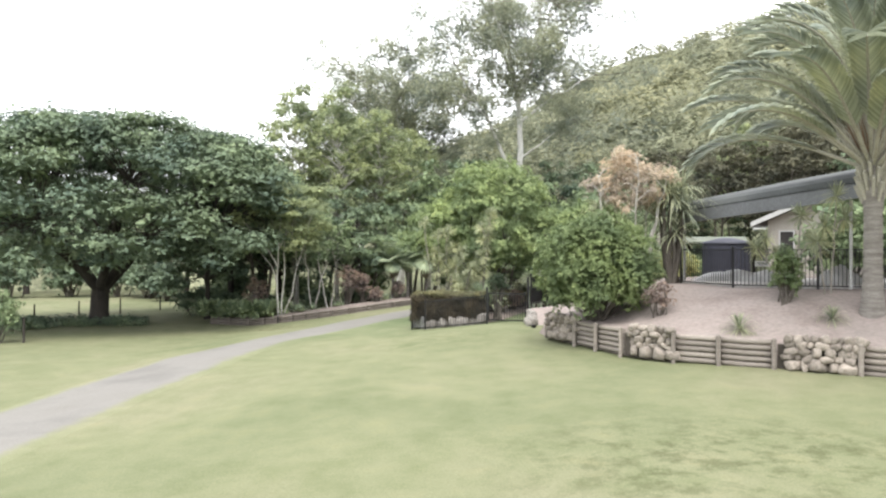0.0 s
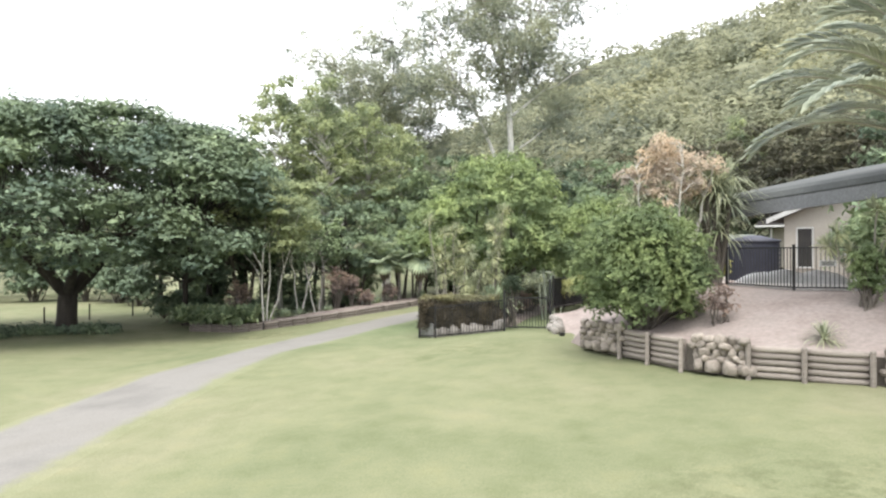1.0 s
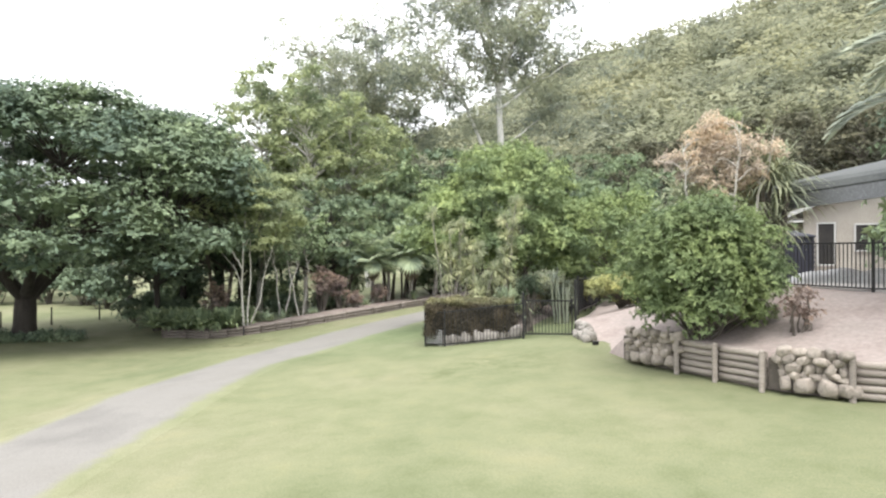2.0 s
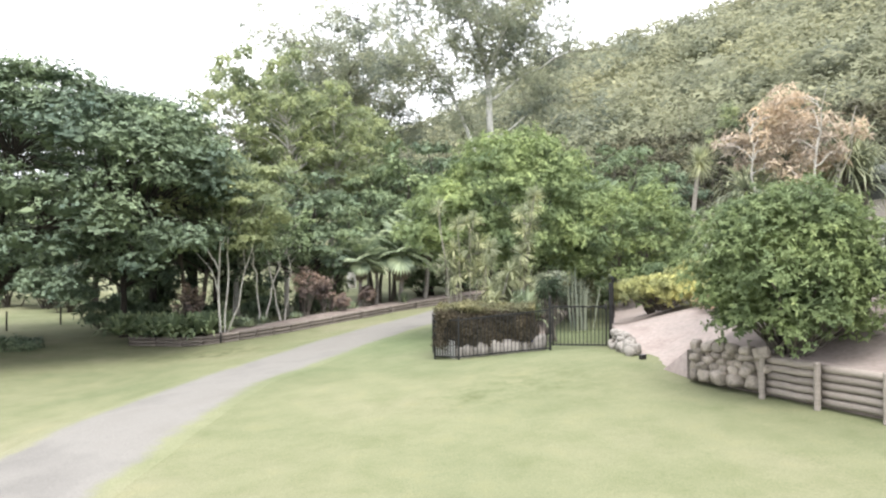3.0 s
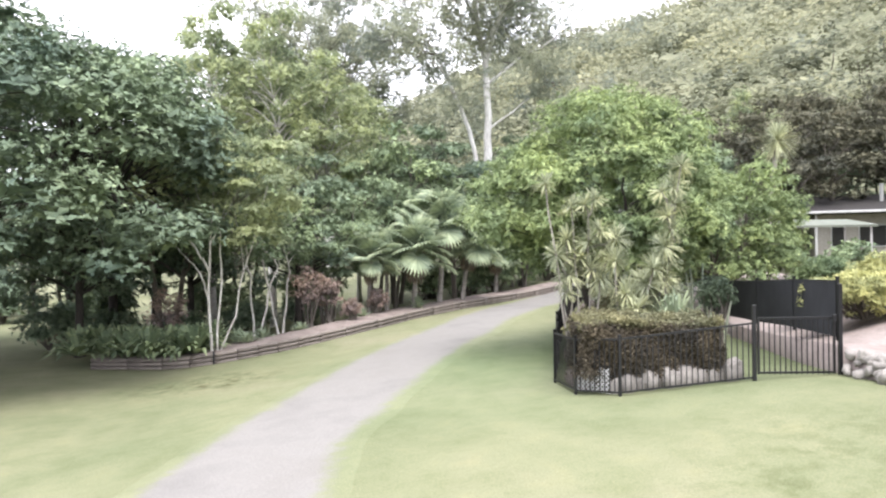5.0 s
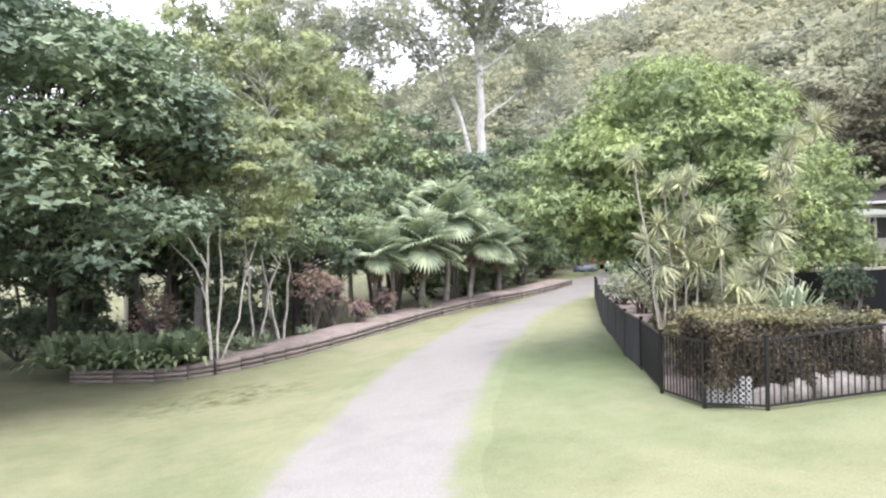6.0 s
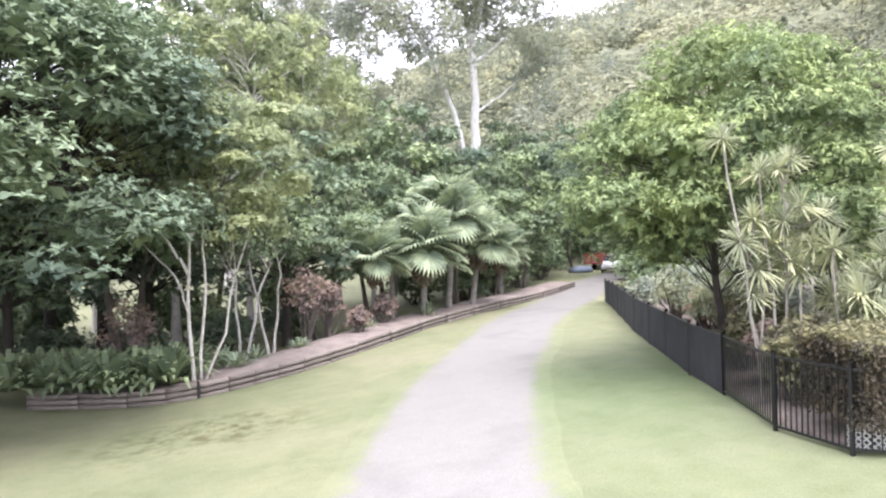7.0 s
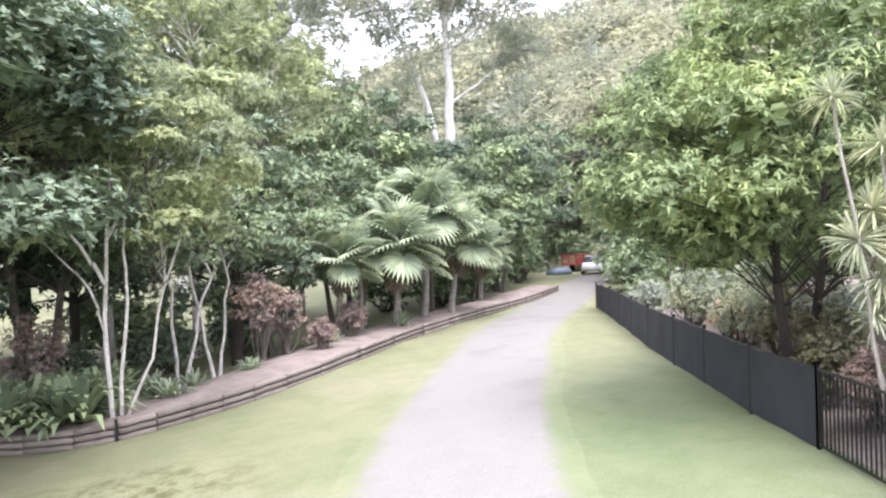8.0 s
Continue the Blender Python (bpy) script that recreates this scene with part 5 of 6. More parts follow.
for k in range(2, 14):
    u = k / 13
    x, y = -0.95 + 2.5 * u, 28.2 - 0.72 * u + rng.uniform(-0.05, 0.05)
    s = rng.uniform(0.32, 0.55)
    ob = new("boulder", ROCKS_PALE[rng.integers(4)])
    ob.matrix_basis = pose(x, y + 0.12, g(x, y) + s * 0.3, 0, 0, rng.uniform(0, 360)) @ Matrix.Diagonal((s, s * 0.7, s, 1))
    tagged(ob, "white-grey boulder edging the hedge", "boulder", "boulders under the hedge")

mv = []
inner = along([(-1.1, 28.75), (-1.05, 30.1), (-0.1, 32.4), (0.6, 34.4), (1.6, 36.7), (2.45, 38.75), (3.5, 41.2), (4.7, 43.7), (7.1, 48.7), (9.2, 53.0)], 0.8)
across_in = np.array([0.0, 0.15, 0.5, 1.2, 2.0, 2.8, 3.1])
rise_in = np.array([-0.1, 0.06, 0.12, 0.16, 0.15, 0.08, -0.1])
for k in range(len(inner)):
    t = unit(inner[min(k + 1, len(inner) - 1)] - inner[max(k - 1, 0)])
    p = inner[k] + across_in[:, None] * np.array([t[1], -t[0]])
    mv.append(np.column_stack([p, G(p[:, 0], p[:, 1]) + rise_in + 0.02 * np.sin(p[:, 0] * 4) * np.cos(p[:, 1] * 3)]))
mi, mj = np.meshgrid(np.arange(len(inner) - 1), np.arange(6), indexing="ij")
mf = np.stack([mi * 7 + mj, mi * 7 + mj + 1, (mi + 1) * 7 + mj + 1, (mi + 1) * 7 + mj], -1)
fenced_bed = raw_mesh("garden_bed", np.array(mv).reshape(-1, 3), 4, mf.reshape(-1, 4), True)
fenced_bed.materials.append(M_MULCH)
tagged(new("garden_bed", fenced_bed), "brown mulched bed inside the black fence", "garden bed", kind="structure")

# dracaenas and low plants inside the fence
rng = np.random.default_rng(17)
dracaena(on_lawn(0.35, 30.6, 0.2), [(x, rng.uniform(-0.8, 0.9), rng.uniform(0.8, 2.75 - 0.5 * abs(x - 0.2)), rng.uniform(0.8, 1.15)) for x in rng.uniform(0.2, 1.8, 24)], "clump of grey-green dracaenas with bare canes", 1)
dracaena(on_lawn(1.4, 30.4, 0.2), [(0.72, -0.1, 4.6, 0.8), (0.3, 0.0, 1.9, 0.8), (0.4, 0.0, 2.3, 0.9), (0.3, -0.05, 2.7, 0.9), (0.5, -0.05, 3.1, 0.9), (0.35, -0.1, 3.4, 0.85), (0.3, 0.1, 2.1, 0.8), (0.6, 0.0, 3.7, 0.9), (0.3, 0.1, 4.0, 0.7), (0.65, 0.1, 4.15, 0.85)], "tall leaning dracaena with grey-green leaf sprays", 2)
CANES = [(-0.25, 0.3, 3.0, 1.0), (-0.5, 0.3, 2.62, 0.9), (0.55, 0.05, 3.2, 1.05), (0.25, 0.15, 2.95, 1.0), (0.3, 0.1, 2.25, 1.05), (-0.2, 0.25, 2.15, 1.0), (-0.3, 0.25, 1.7, 0.8), (0.9, 0.0, 3.0, 1.0),
         (0.75, 0.0, 2.55, 0.95), (0.5, 0.05, 2.05, 0.9), (0.05, 0.2, 2.55, 1.05), (0.7, 0.2, 2.8, 0.95), (-0.14, 0.25, 3.8, 0.9), (0.16, 0.15, 3.85, 0.85), (0.42, 0.1, 4.0, 0.75), (-0.75, 0.4, 4.4, 0.8)]
dracaena(on_lawn(-0.1, 31.1, 0.2), CANES, "many-caned dracaena with grey-green leaf sprays", 3)
for k, (x, y, r_, h_, mt, lb) in enumerate([(-0.1, 30.7, 0.58, 0.8, F_HEDGE_TOP, "brownish green twiggy shrub"), (0.45, 31.2, 0.65, 0.75, F_HEDGE_TOP, "brownish green twiggy shrub"), (0.75, 32.3, 0.5, 0.65, F_RED, "low red-brown twiggy shrub"), (1.35, 33.6, 0.6, 0.7, F_HEDGE_TOP, "brownish green twiggy shrub")]):
    bush("garden_shrub", on_lawn(x, y, 0.05), lb, "shrub", 260 + k, (r_, r_, h_), 30, r_ * 0.33, 160, 0.095, mt, group="shrubs inside the fence")

# fan palms in the bed
for k, (x, y, h, s, lx) in enumerate([(-1.2, 50.6, 2.8, 1.35, 0.15), (0.5, 52.4, 4.1, 1.5, 0.2), (2.0, 53.2, 2.9, 1.25, 0.4), (-3.6, 49.4, 2.7, 1.0, 0.1), (-2.6, 50.4, 3.0, 0.95, 0.0), (5.2, 57.6, 2.4, 1.2, 0.0)]):
    fan_palm(on_lawn(x, y, 0.35), h, s, 100 + k, lean=(lx, 0))

cycad = thing("cycad", on_lawn(1.75, 30.0, 0.1), "bushy green cycad with arching leaves behind the hedge", "cycad")
part("stem", tubes_mesh("stem", [(np.array([(0, 0, -0.1), (0, 0, 0.4), (0, 0, 0.8)]), [0.14, 0.13, 0.08], 9)]), M_PALM_TRUNK, cycad)
for k in range(3):
    ob = part("leaf_rosette", sword_rosette(np.random.default_rng(60 + k), 46, 1.35, 0.06, 1.3, 0.25), F_FAN, cycad)
    ob.matrix_basis = pose(0, 0, 0.6 + 0.1 * k)

# the big feather palm on the bank
palm = thing("feather_palm", on_bank(10.6, 17.0), "large silver-green feather palm with a ringed trunk", "palm")
rings = np.linspace(0, 1, 84)
part("trunk", tubes_mesh("trunk", [(np.column_stack([0.02 * np.sin(rings * 3), 0 * rings, -0.2 + 4.3 * rings]), np.interp(rings, [0, 0.09, 0.3, 0.6, 0.8, 1], [0.33, 0.26, 0.21, 0.205, 0.25, 0.18]) + 0.012 * (np.arange(84) % 4 == 0), 16)]), M_PALM_TRUNK, palm)
FRONDS = [feather_frond(s, 4.6, a) for s, a in ((1, 0.62), (2, 0.75), (3, 0.9))]
for m_, st_ in FRONDS:
    m_.materials.append(F_FROND)
    st_.materials.append(M_PETIOLE)
rng = np.random.default_rng(3)
for k in range(44):
    e = 18 + 62 * (k / 43) ** 0.85
    ob = new("frond", FRONDS[k % 3][0])
    ob.parent = palm
    turn_ = k * 137.5 + rng.uniform(-8, 8)
    ob.matrix_basis = pose(0.16 * math.cos(radians(turn_)), 0.16 * math.sin(radians(turn_)), 3.55 + 0.45 * k / 43, 0, 0, turn_) @ pose(0, 0, 0, rng.uniform(-12, 12), -e, 0)
    st_ = new("stalk", FRONDS[k % 3][1])
    st_.parent = ob
fibres = []
for k in range(90):
    a, e = rng.uniform(0, 2 * math.pi), rng.uniform(0.9, 1.45)
    d = np.array([math.cos(a) * math.cos(e), math.sin(a) * math.cos(e), math.sin(e)])
    b = np.array([math.cos(a) * 0.12, math.sin(a) * 0.12, 3.75])
    fibres.append((wander(rng, b, b + d * rng.uniform(0.6, 1.5), 5, 0.03), np.linspace(0.02, 0.004, 5), 4))
part("fibre", tubes_mesh("fibre", fibres), M_FIBRE, palm, "rusty dry fibre between the stalks")
for k in range(26):
    a = k * 137.5
    ob = part("frond_base", box((0.16, 0.07, 0.5), (0.27, 0, 0), 0, 0.02), M_PETIOLE, palm)
    ob.matrix_basis = pose(0, 0, 3.0 + 0.7 * k / 25, 0, 0, a) @ pose(0, 0, 0, 0, 22, 0)

# plants round the bank
tree("dry_tree", on_bank(6.45, 23.5), "small tree with dry pinkish-brown foliage", "tree", 81, 4.6, (0, 0, 3.35), (1.35, 1.3, 1.25), 56, 0.36, 90, 0.22, M_BARK_WHITE, F_PINK, trunk_r=0.15, fork=0.3, stems=8, spread=0.5, droop=0.6, aspect=0.22, lowest=2.6)
bush("lime_shrub", on_bank(5.6, 28.7, 0.25), "low spreading shrub with lime-yellow leaves", "shrub", 82, (1.75, 0.9, 0.42), 52, 0.28, 260, 0.17, F_LIME, lift=0.5, aspect=0.25, fill=0.3)
for k, (x, y, r_, h_, mt, lb) in enumerate([(7.2, 29.6, 0.9, 0.6, F_LIME, "bushy shrub with lime-yellow leaves"), (8.6, 29.3, 0.9, 0.75, F_YELLOW, "bushy yellow-green garden shrub"), (9.9, 29.0, 0.8, 0.6, F_LIME, "bushy shrub with lime-yellow leaves"), (6.2, 30.6, 0.8, 0.8, F_BUSH, "bushy bright green garden shrub")]):
    bush("garden_shrub", on_bank(x, y, 0.0), lb, "shrub", 240 + k, (r_, r_ * 0.8, h_), 34, 0.3, 240, 0.16, mt, lift=0.6, aspect=0.3, group="shrubs above the bank")
tree("slender_tree", on_bank(8.3, 28.2), "slender small tree with thin open green foliage", "tree", 83, 3.4, (0, 0, 2.6), (0.8, 0.8, 0.9), 18, 0.3, 110, 0.17, M_BARK, F_MID, trunk_r=0.05, fork=0.45, stems=2, droop=0.9, aspect=0.3)
ORANGE_BLADES = sword_rosette(np.random.default_rng(9), 50, 0.6, 0.055, 0.9, 0.1)
ORANGE_BLADES.materials.append(F_ORANGE)
for k, (x, y, s) in enumerate([(5.9, 26.3, 0.95), (6.3, 25.9, 0.85), (6.5, 26.6, 1.0), (6.9, 26.1, 0.85), (6.1, 27.0, 0.9)]):
    root = thing("bromeliad", on_bank(x, y, 0.0), "orange-leaved bromeliad on the soil bank", "bromeliad", "orange bromeliads")
    ob = new("leaf_rosette", ORANGE_BLADES)
    ob.parent = root
    ob.matrix_basis = pose(0, 0, 0.05, 0, 0, k * 65) @ Matrix.Diagonal((s, s, s, 1))
for k, (x, y, rx_, rz_, mt, lb) in enumerate([(8.2, 33.0, 1.3, 1.0, F_GINGER, "rounded dark green garden shrub"), (5.3, 41.6, 0.8, 1.0, F_SPEAR, "rounded pale grey-green clipped shrub"), (6.3, 43.0, 0.95, 1.1, F_FROND, "rounded grey-green clipped shrub"),
                                              (7.0, 41.0, 1.0, 1.1, F_SPEAR, "rounded pale grey-green clipped shrub"), (8.2, 44.2, 1.6, 1.0, F_FAN, "broad pale green clipped shrub"), (6.6, 45.6, 0.8, 0.8, F_FROND, "rounded grey-green clipped shrub"), (8.0, 47.6, 0.9, 0.85, F_MID, "rounded green clipped shrub"),
                                              (5.0, 40.0, 0.5, 0.62, F_ORANGE, "small orange-leaved garden shrub"), (6.2, 38.6, 0.9, 0.85, F_HEDGE_TOP, "brownish green twiggy shrub"), (4.3, 37.4, 0.75, 0.7, F_HEDGE_TOP, "brownish green twiggy shrub"), (3.6, 36.1, 0.6, 0.6, F_RED, "low red-brown twiggy shrub"), (5.4, 37.0, 0.9, 0.85, F_FROND, "rounded grey-green clipped shrub"),
                                              (4.6, 38.9, 0.85, 0.8, F_SPEAR, "broad pale grey-green clipped shrub"), (2.7, 34.7, 0.75, 0.75, F_HEDGE_TOP, "brownish green twiggy shrub")]):
    bush("garden_shrub", on_lawn(x, y, 0.05), lb, "shrub", 200 + k, (rx_, rx_, rz_), 30, rx_ * 0.33, 160, 0.105, mt, group="shrubs inside the fence")
for k, (x, y) in enumerate([(-12.8, 43.6), (-12.0, 43.2), (-11.3, 43.0), (-12.4, 44.4), (-13.4, 44.3), (-10.8, 42.75), (-13.2, 43.3), (-11.7, 44.2), (-12.5, 42.95), (-11.0, 43.8), (-14.2, 44.0), (-14.8, 44.8), (-13.9, 45.2), (-15.3, 44.2), (-10.5, 44.2)]):
    rng = np.random.default_rng(300 + k)
    root = thing("ginger_plant", on_lawn(x, y, 0.4), "leafy dark green ginger plant in the bed", "ginger plant", "ginger plants")
    part("leaf_rosette", sword_rosette(rng, 76, 1.6, 0.17, 1.1, 0.25), F_GINGER, root)
for k, (x, y, s) in enumerate([(-6.5, 47.2, 1.0), (-5.6, 47.9, 0.75), (-3.2, 49.2, 0.55), (-12.2, 44.9, 0.9), (-4.6, 47.3, 0.45)]):
    bush("croton", on_lawn(x, y, 0.4), "upright shrub with dull red-brown leaves", "shrub", 320 + k, (s, s, s * 1.2), 26, s * 0.34, 130, 0.11, F_RED, lift=0.95 if s > 0.7 else 0.6, group="red-leaved shrubs")

for k, (x, y, s) in enumerate([(-9.0, 43.7, 0.55), (-8.4, 44.4, 0.5), (-9.4, 44.6, 0.6), (-1.0, 50.6, 0.6), (-4.0, 48.6, 0.5), (-6.9, 45.6, 0.45)]):
    root = thing("flax_plant", on_lawn(x, y, 0.38), "low strappy pale green plant in the mulched bed", "flax plant", "strappy plants in the bed")
    part("leaf_rosette", sword_rosette(np.random.default_rng(340 + k), 70, 1.5 * s, 0.07, 0.9, 0.1), F_FAN, root)

# low dark growth under the trees
under = bush("understorey_shrub", (-12.6, 57.8, 0.2), "dark green undergrowth shrub below the trees", "shrub", 401, (1.5, 1.4, 1.1), 30, 0.5, 125, 0.22, F_MID, lift=0.5, group="undergrowth")
rng = np.random.default_rng(402)
for x, y, s in [(0.8, 60.2, 1.2), (3.6, 59.6, 1.2), (6.4, 62.0, 1.2),
                (9.4, 65.5, 1.2), (-18.6, 60.0, 1.1), (-11.0, 56.6, 1.4), (-6.4, 58.0, 1.4), (12.5, 68.5, 1.5), (14.5, 72.5, 1.6), (17.0, 78.5, 1.6), (22.5, 92.0, 1.8), (20.0, 86.0, 2.0), (25.5, 88.5, 2.2), (29.5, 87.0, 2.2), (32.5, 82.0, 2.2), (14.5, 57.5, 1.4), (17.5, 62.5, 1.5), (21.5, 66.5, 1.6), (25.0, 70.0, 1.7), (19.5, 56.0, 1.5),
                (10.5, 43.0, 1.1), (13.5, 47.5, 1.3), (12.0, 41.0, 1.0), (9.6, 40.6, 0.9), (8.6, 42.4, 0.7), (10.3, 34.2, 0.75), (16.8, 28.2, 1.6), (19.0, 27.2, 1.7), (21.5, 26.0, 1.8), (20.5, 31.5, 2.2)]:
    copy_thing(under, pose(x, y, g(x, y) - 0.05 + (1.2 if x > 9 and y < 50 else 0), 0, 0, rng.uniform(0, 360)) @ Matrix.Diagonal((s * rng.uniform(0.9, 1.2), s, s * rng.uniform(0.85, 1.25), 1)))

dim = bush("understorey_shrub", on_lawn(-19.6, 57.0, -0.05), "dense dark shrub beyond the spreading tree", "shrub", 403, (1.1, 1.0, 1.0), 30, 0.4, 130, 0.22, F_DARK, lift=0.5, group="undergrowth")
for x, y, s in [(-18.6, 60.5, 1.8), (-30.0, 70.0, 2.0), (-34.0, 72.0, 2.2), (-39.0, 72.0, 2.4), (-44.0, 70.0, 2.2), (-26.5, 66.0, 1.6)]:
    copy_thing(dim, pose(x, y, g(x, y) - 0.05, 0, 0, rng.uniform(0, 360)) @ Matrix.Diagonal((s, s, s * rng.uniform(0.9, 1.3), 1)))

# topiary ball, pale columnar cactus and sword plants
bush("topiary_ball", (2.35, 29.3, 1.55), "dark clipped topiary ball on a stem", "shrub", 411, (0.46, 0.46, 0.46), 28, 0.19, 280, 0.06, F_TOPIARY, lift=2.6)
cactus = thing("columnar_cactus", on_bank(4.6, 33.2, -0.05), "group of pale grey-green cactus columns", "cactus")
rng = np.random.default_rng(412)
for k in range(9):
    x, y, h = rng.uniform(-0.35, 0.35), rng.uniform(-0.3, 0.3), rng.uniform(1.5, 2.6)
    part("column", tubes_mesh("column", [(wander(rng, (x, y, -0.1), (x * 1.6, y * 1.6, h), 6, 0.015), [0.035, 0.038, 0.038, 0.035, 0.03, 0.012], 8)]), F_FROND, cactus)
BLADES = [sword_rosette(np.random.default_rng(s), 120, 1.25, 0.042, 1.3, -0.5) for s in (1, 2, 3)]
for m_ in BLADES:
    m_.materials.append(F_PANDAN)


def sword_plant(at, heads, label, seed):
    rng = np.random.default_rng(seed)
    root = thing("pandanus", at, label, "pandanus", "pandanus on the bank")
    for x, y, z, s in heads:
        part("cane", tubes_mesh("cane", [(wander(rng, (x * 0.2, y * 0.2, -0.1), (x, y, z), 6, 0.03), np.linspace(0.09, 0.06, 6), 8)]), M_BARK, root)
        ob = new("leaf_rosette", BLADES[rng.integers(3)])
        ob.parent = root
        ob.matrix_basis = pose(x, y, z - 0.1, rng.uniform(-12, 12), rng.uniform(-12, 12), rng.uniform(0, 360)) @ Matrix.Diagonal((s, s, s, 1))
    return root


sword_plant(on_bank(5.7, 23.7), [(0, 0, 2.5, 0.95), (0.4, 0.2, 2.0, 0.9), (-0.5, 0.3, 1.9, 0.9), (-0.3, -0.1, 2.8, 0.85), (0.3, 0.3, 2.9, 0.85)], "pandanus with long pale green sword leaves", 421)
sword_plant(on_bank(7.75, 23.4), [(0, 0, 3.0, 1.0), (0.4, -0.1, 2.6, 1.0), (-0.35, 0.3, 2.3, 0.95), (0.15, 0.1, 1.8, 0.95), (-0.3, -0.1, 3.3, 0.9), (0.5, 0.3, 3.4, 0.9)], "pandanus with drooping green sword leaves", 422)
grass_tree = thing("grass_tree", (13.6, 41.9, 2.3), "tall grass tree with a pale ball of thin leaves", "grass tree")
part("trunk", tubes_mesh("trunk", [(wander(np.random.default_rng(423), (-0.9, 0, -0.2), (0, 0, 6.2), 7, 0.05), np.linspace(0.13, 0.1, 7), 9)]), M_CANE, grass_tree)
part("leaf_rosette", sword_rosette(np.random.default_rng(424), 420, 1.12, 0.03, 0.5, -1.2), F_SPEAR, grass_tree).matrix_basis = pose(0, 0, 6.3)
for k, (x, y, z, s) in enumerate([(7.45, 17.3, 2.5, 0.5), (6.6, 27.6, 3.1, 0.6), (7.3, 27.0, 3.2, 0.7), (8.0, 27.6, 3.2, 0.6), (6.9, 28.4, 3.1, 0.75), (7.8, 26.4, 3.2, 0.55), (9.6, 17.0, 2.8, 0.4)]):
    root = thing("agave", on_bank(x, y), "grey-green agave with stiff pointed leaves on soil", "agave", "agaves on the bank")
    ob = new("leaf_rosette", BLADES[k % 3])
    ob.parent = root
    ob.matrix_basis = pose(0, 0, 0.05, 0, 0, k * 70) @ Matrix.Diagonal((s, s, s, 1))
dracaena(on_bank(9.9, 19.3), [(-1.0, 0.2, 1.2, 0.8), (-0.7, 0.3, 1.5, 0.8), (-0.4, 0.2, 1.0, 0.9), (0.2, 0.1, 2.1, 0.9), (0.5, 0.0, 1.4, 0.9), (0.7, 0.1, 1.1, 0.8)], "slim dracaenas beside the patio fence", 5, group="dracaenas by the patio")
dracaena(on_bank(10.3, 18.4), [(0.2, 0.0, 2.6, 1.0), (0.0, 0.2, 1.8, 1.0), (0.5, 0.1, 2.0, 1.0), (-0.3, 0.0, 1.4, 0.9)], "slim dracaenas beside the patio fence", 6, group="dracaenas by the patio")

# blue bucket beside the hedge, and the sign on the patio fence
M_BUCKET = surface("blue_bucket_plastic", (0.07, 0.12, 0.42), (0.09, 0.16, 0.52), 2, 25, 0.45, bump=0.1, dist=0.002)
bucket = thing("bucket", on_lawn(1.45, 27.75), "blue plastic bucket on the grass beside the hedge", "bucket")
part("body", tubes_mesh("body", [(np.array([(0, 0, 0.0), (0, 0, 0.02), (0, 0, 0.28), (0, 0, 0.3), (0, 0, 0.29), (0, 0, 0.04)]), [0.02, 0.12, 0.16, 0.17, 0.15, 0.11], 16)]), M_BUCKET, bucket)
part("handle", tubes_mesh("handle", [(np.array([(0.16 * math.cos(a), 0, 0.3 + 0.14 * math.sin(a)) for a in np.linspace(0, math.pi, 9)]), np.full(9, 0.006), 5)]), M_FASCIA, bucket)
sign = thing("pool_sign", (9.55, 20.58, 4.0), "small white pool safety sign on the fence", "sign", turn=-17)
part("plate", box((0.42, 0.012, 0.16), (0, 0, 0), 0, 0.004), M_WHITE, sign)
for z, w in ((0.035, 0.34), (0.0, 0.28), (-0.035, 0.31)):
    part("text_bar", box((w, 0.004, 0.016), (0, -0.009, z)), M_BLACK, sign)

# white lattice behind the fence corner
lattice = thing("lattice_panel", on_lawn(-1.02, 28.4), "small white diagonal lattice panel behind the fence", "lattice", turn=-53.6)
for k in range(-5, 11):
    for side in (-1, 1):
        lo, hi_ = max(0.0, -k * 0.09), min(0.5, 0.8 - k * 0.09)
        if hi_ - lo > 0.05:
            m = (lo + hi_) / 2
            x = (k * 0.09 + m) - 0.4
            ob = part("slat", box(((hi_ - lo) * 1.414, 0.008, 0.022)), M_WHITE, lattice)
            ob.matrix_basis = pose(x * side, 0.004 * side, m + 0.05) @ pose(0, 0, 0, 0, -45 * side, 0)

# low growth doubling as the spreading tree's dark shadow strip, and a field shrub
for k, (x, y, s) in enumerate([(-22.5, 42.2, 1.0), (-19.6, 42.4, 0.9), (-25.2, 42.0, 1.0), (-24.0, 39.8, 0.8)]):
    bush("ground_cover", on_lawn(x, y, -0.1), "low dark green ground cover that doubles as shadow under the tree", "ground cover", 430 + k, (1.9 * s, 1.1, 0.32), 22, 0.35, 170, 0.15, F_DARK, lift=0.3, group="ground cover")
bush("field_shrub", on_lawn(-20.7, 32.0, 0.0), "leafy green shrub at the field edge", "shrub", 440, (1.0, 1.0, 1.3), 26, 0.4, 220, 0.14, F_MID, lift=0.5)

for k, (x, y, s) in enumerate([(-15.5, 49.6, 1.0), (-12.6, 50.4, 0.9), (-9.4, 51.6, 0.9), (-18.4, 50.6, 1.1), (-6.8, 53.4, 0.8)]):
    bush("understorey_shrub", on_lawn(x, y, 0.0), "dark leafy shrub in the shade of the trees", "shrub", 450 + k, (1.5 * s, 1.2 * s, 0.85 * s), 34, 0.42, 170, 0.17, F_DARK, lift=0.6, group="shrubs under the trees")

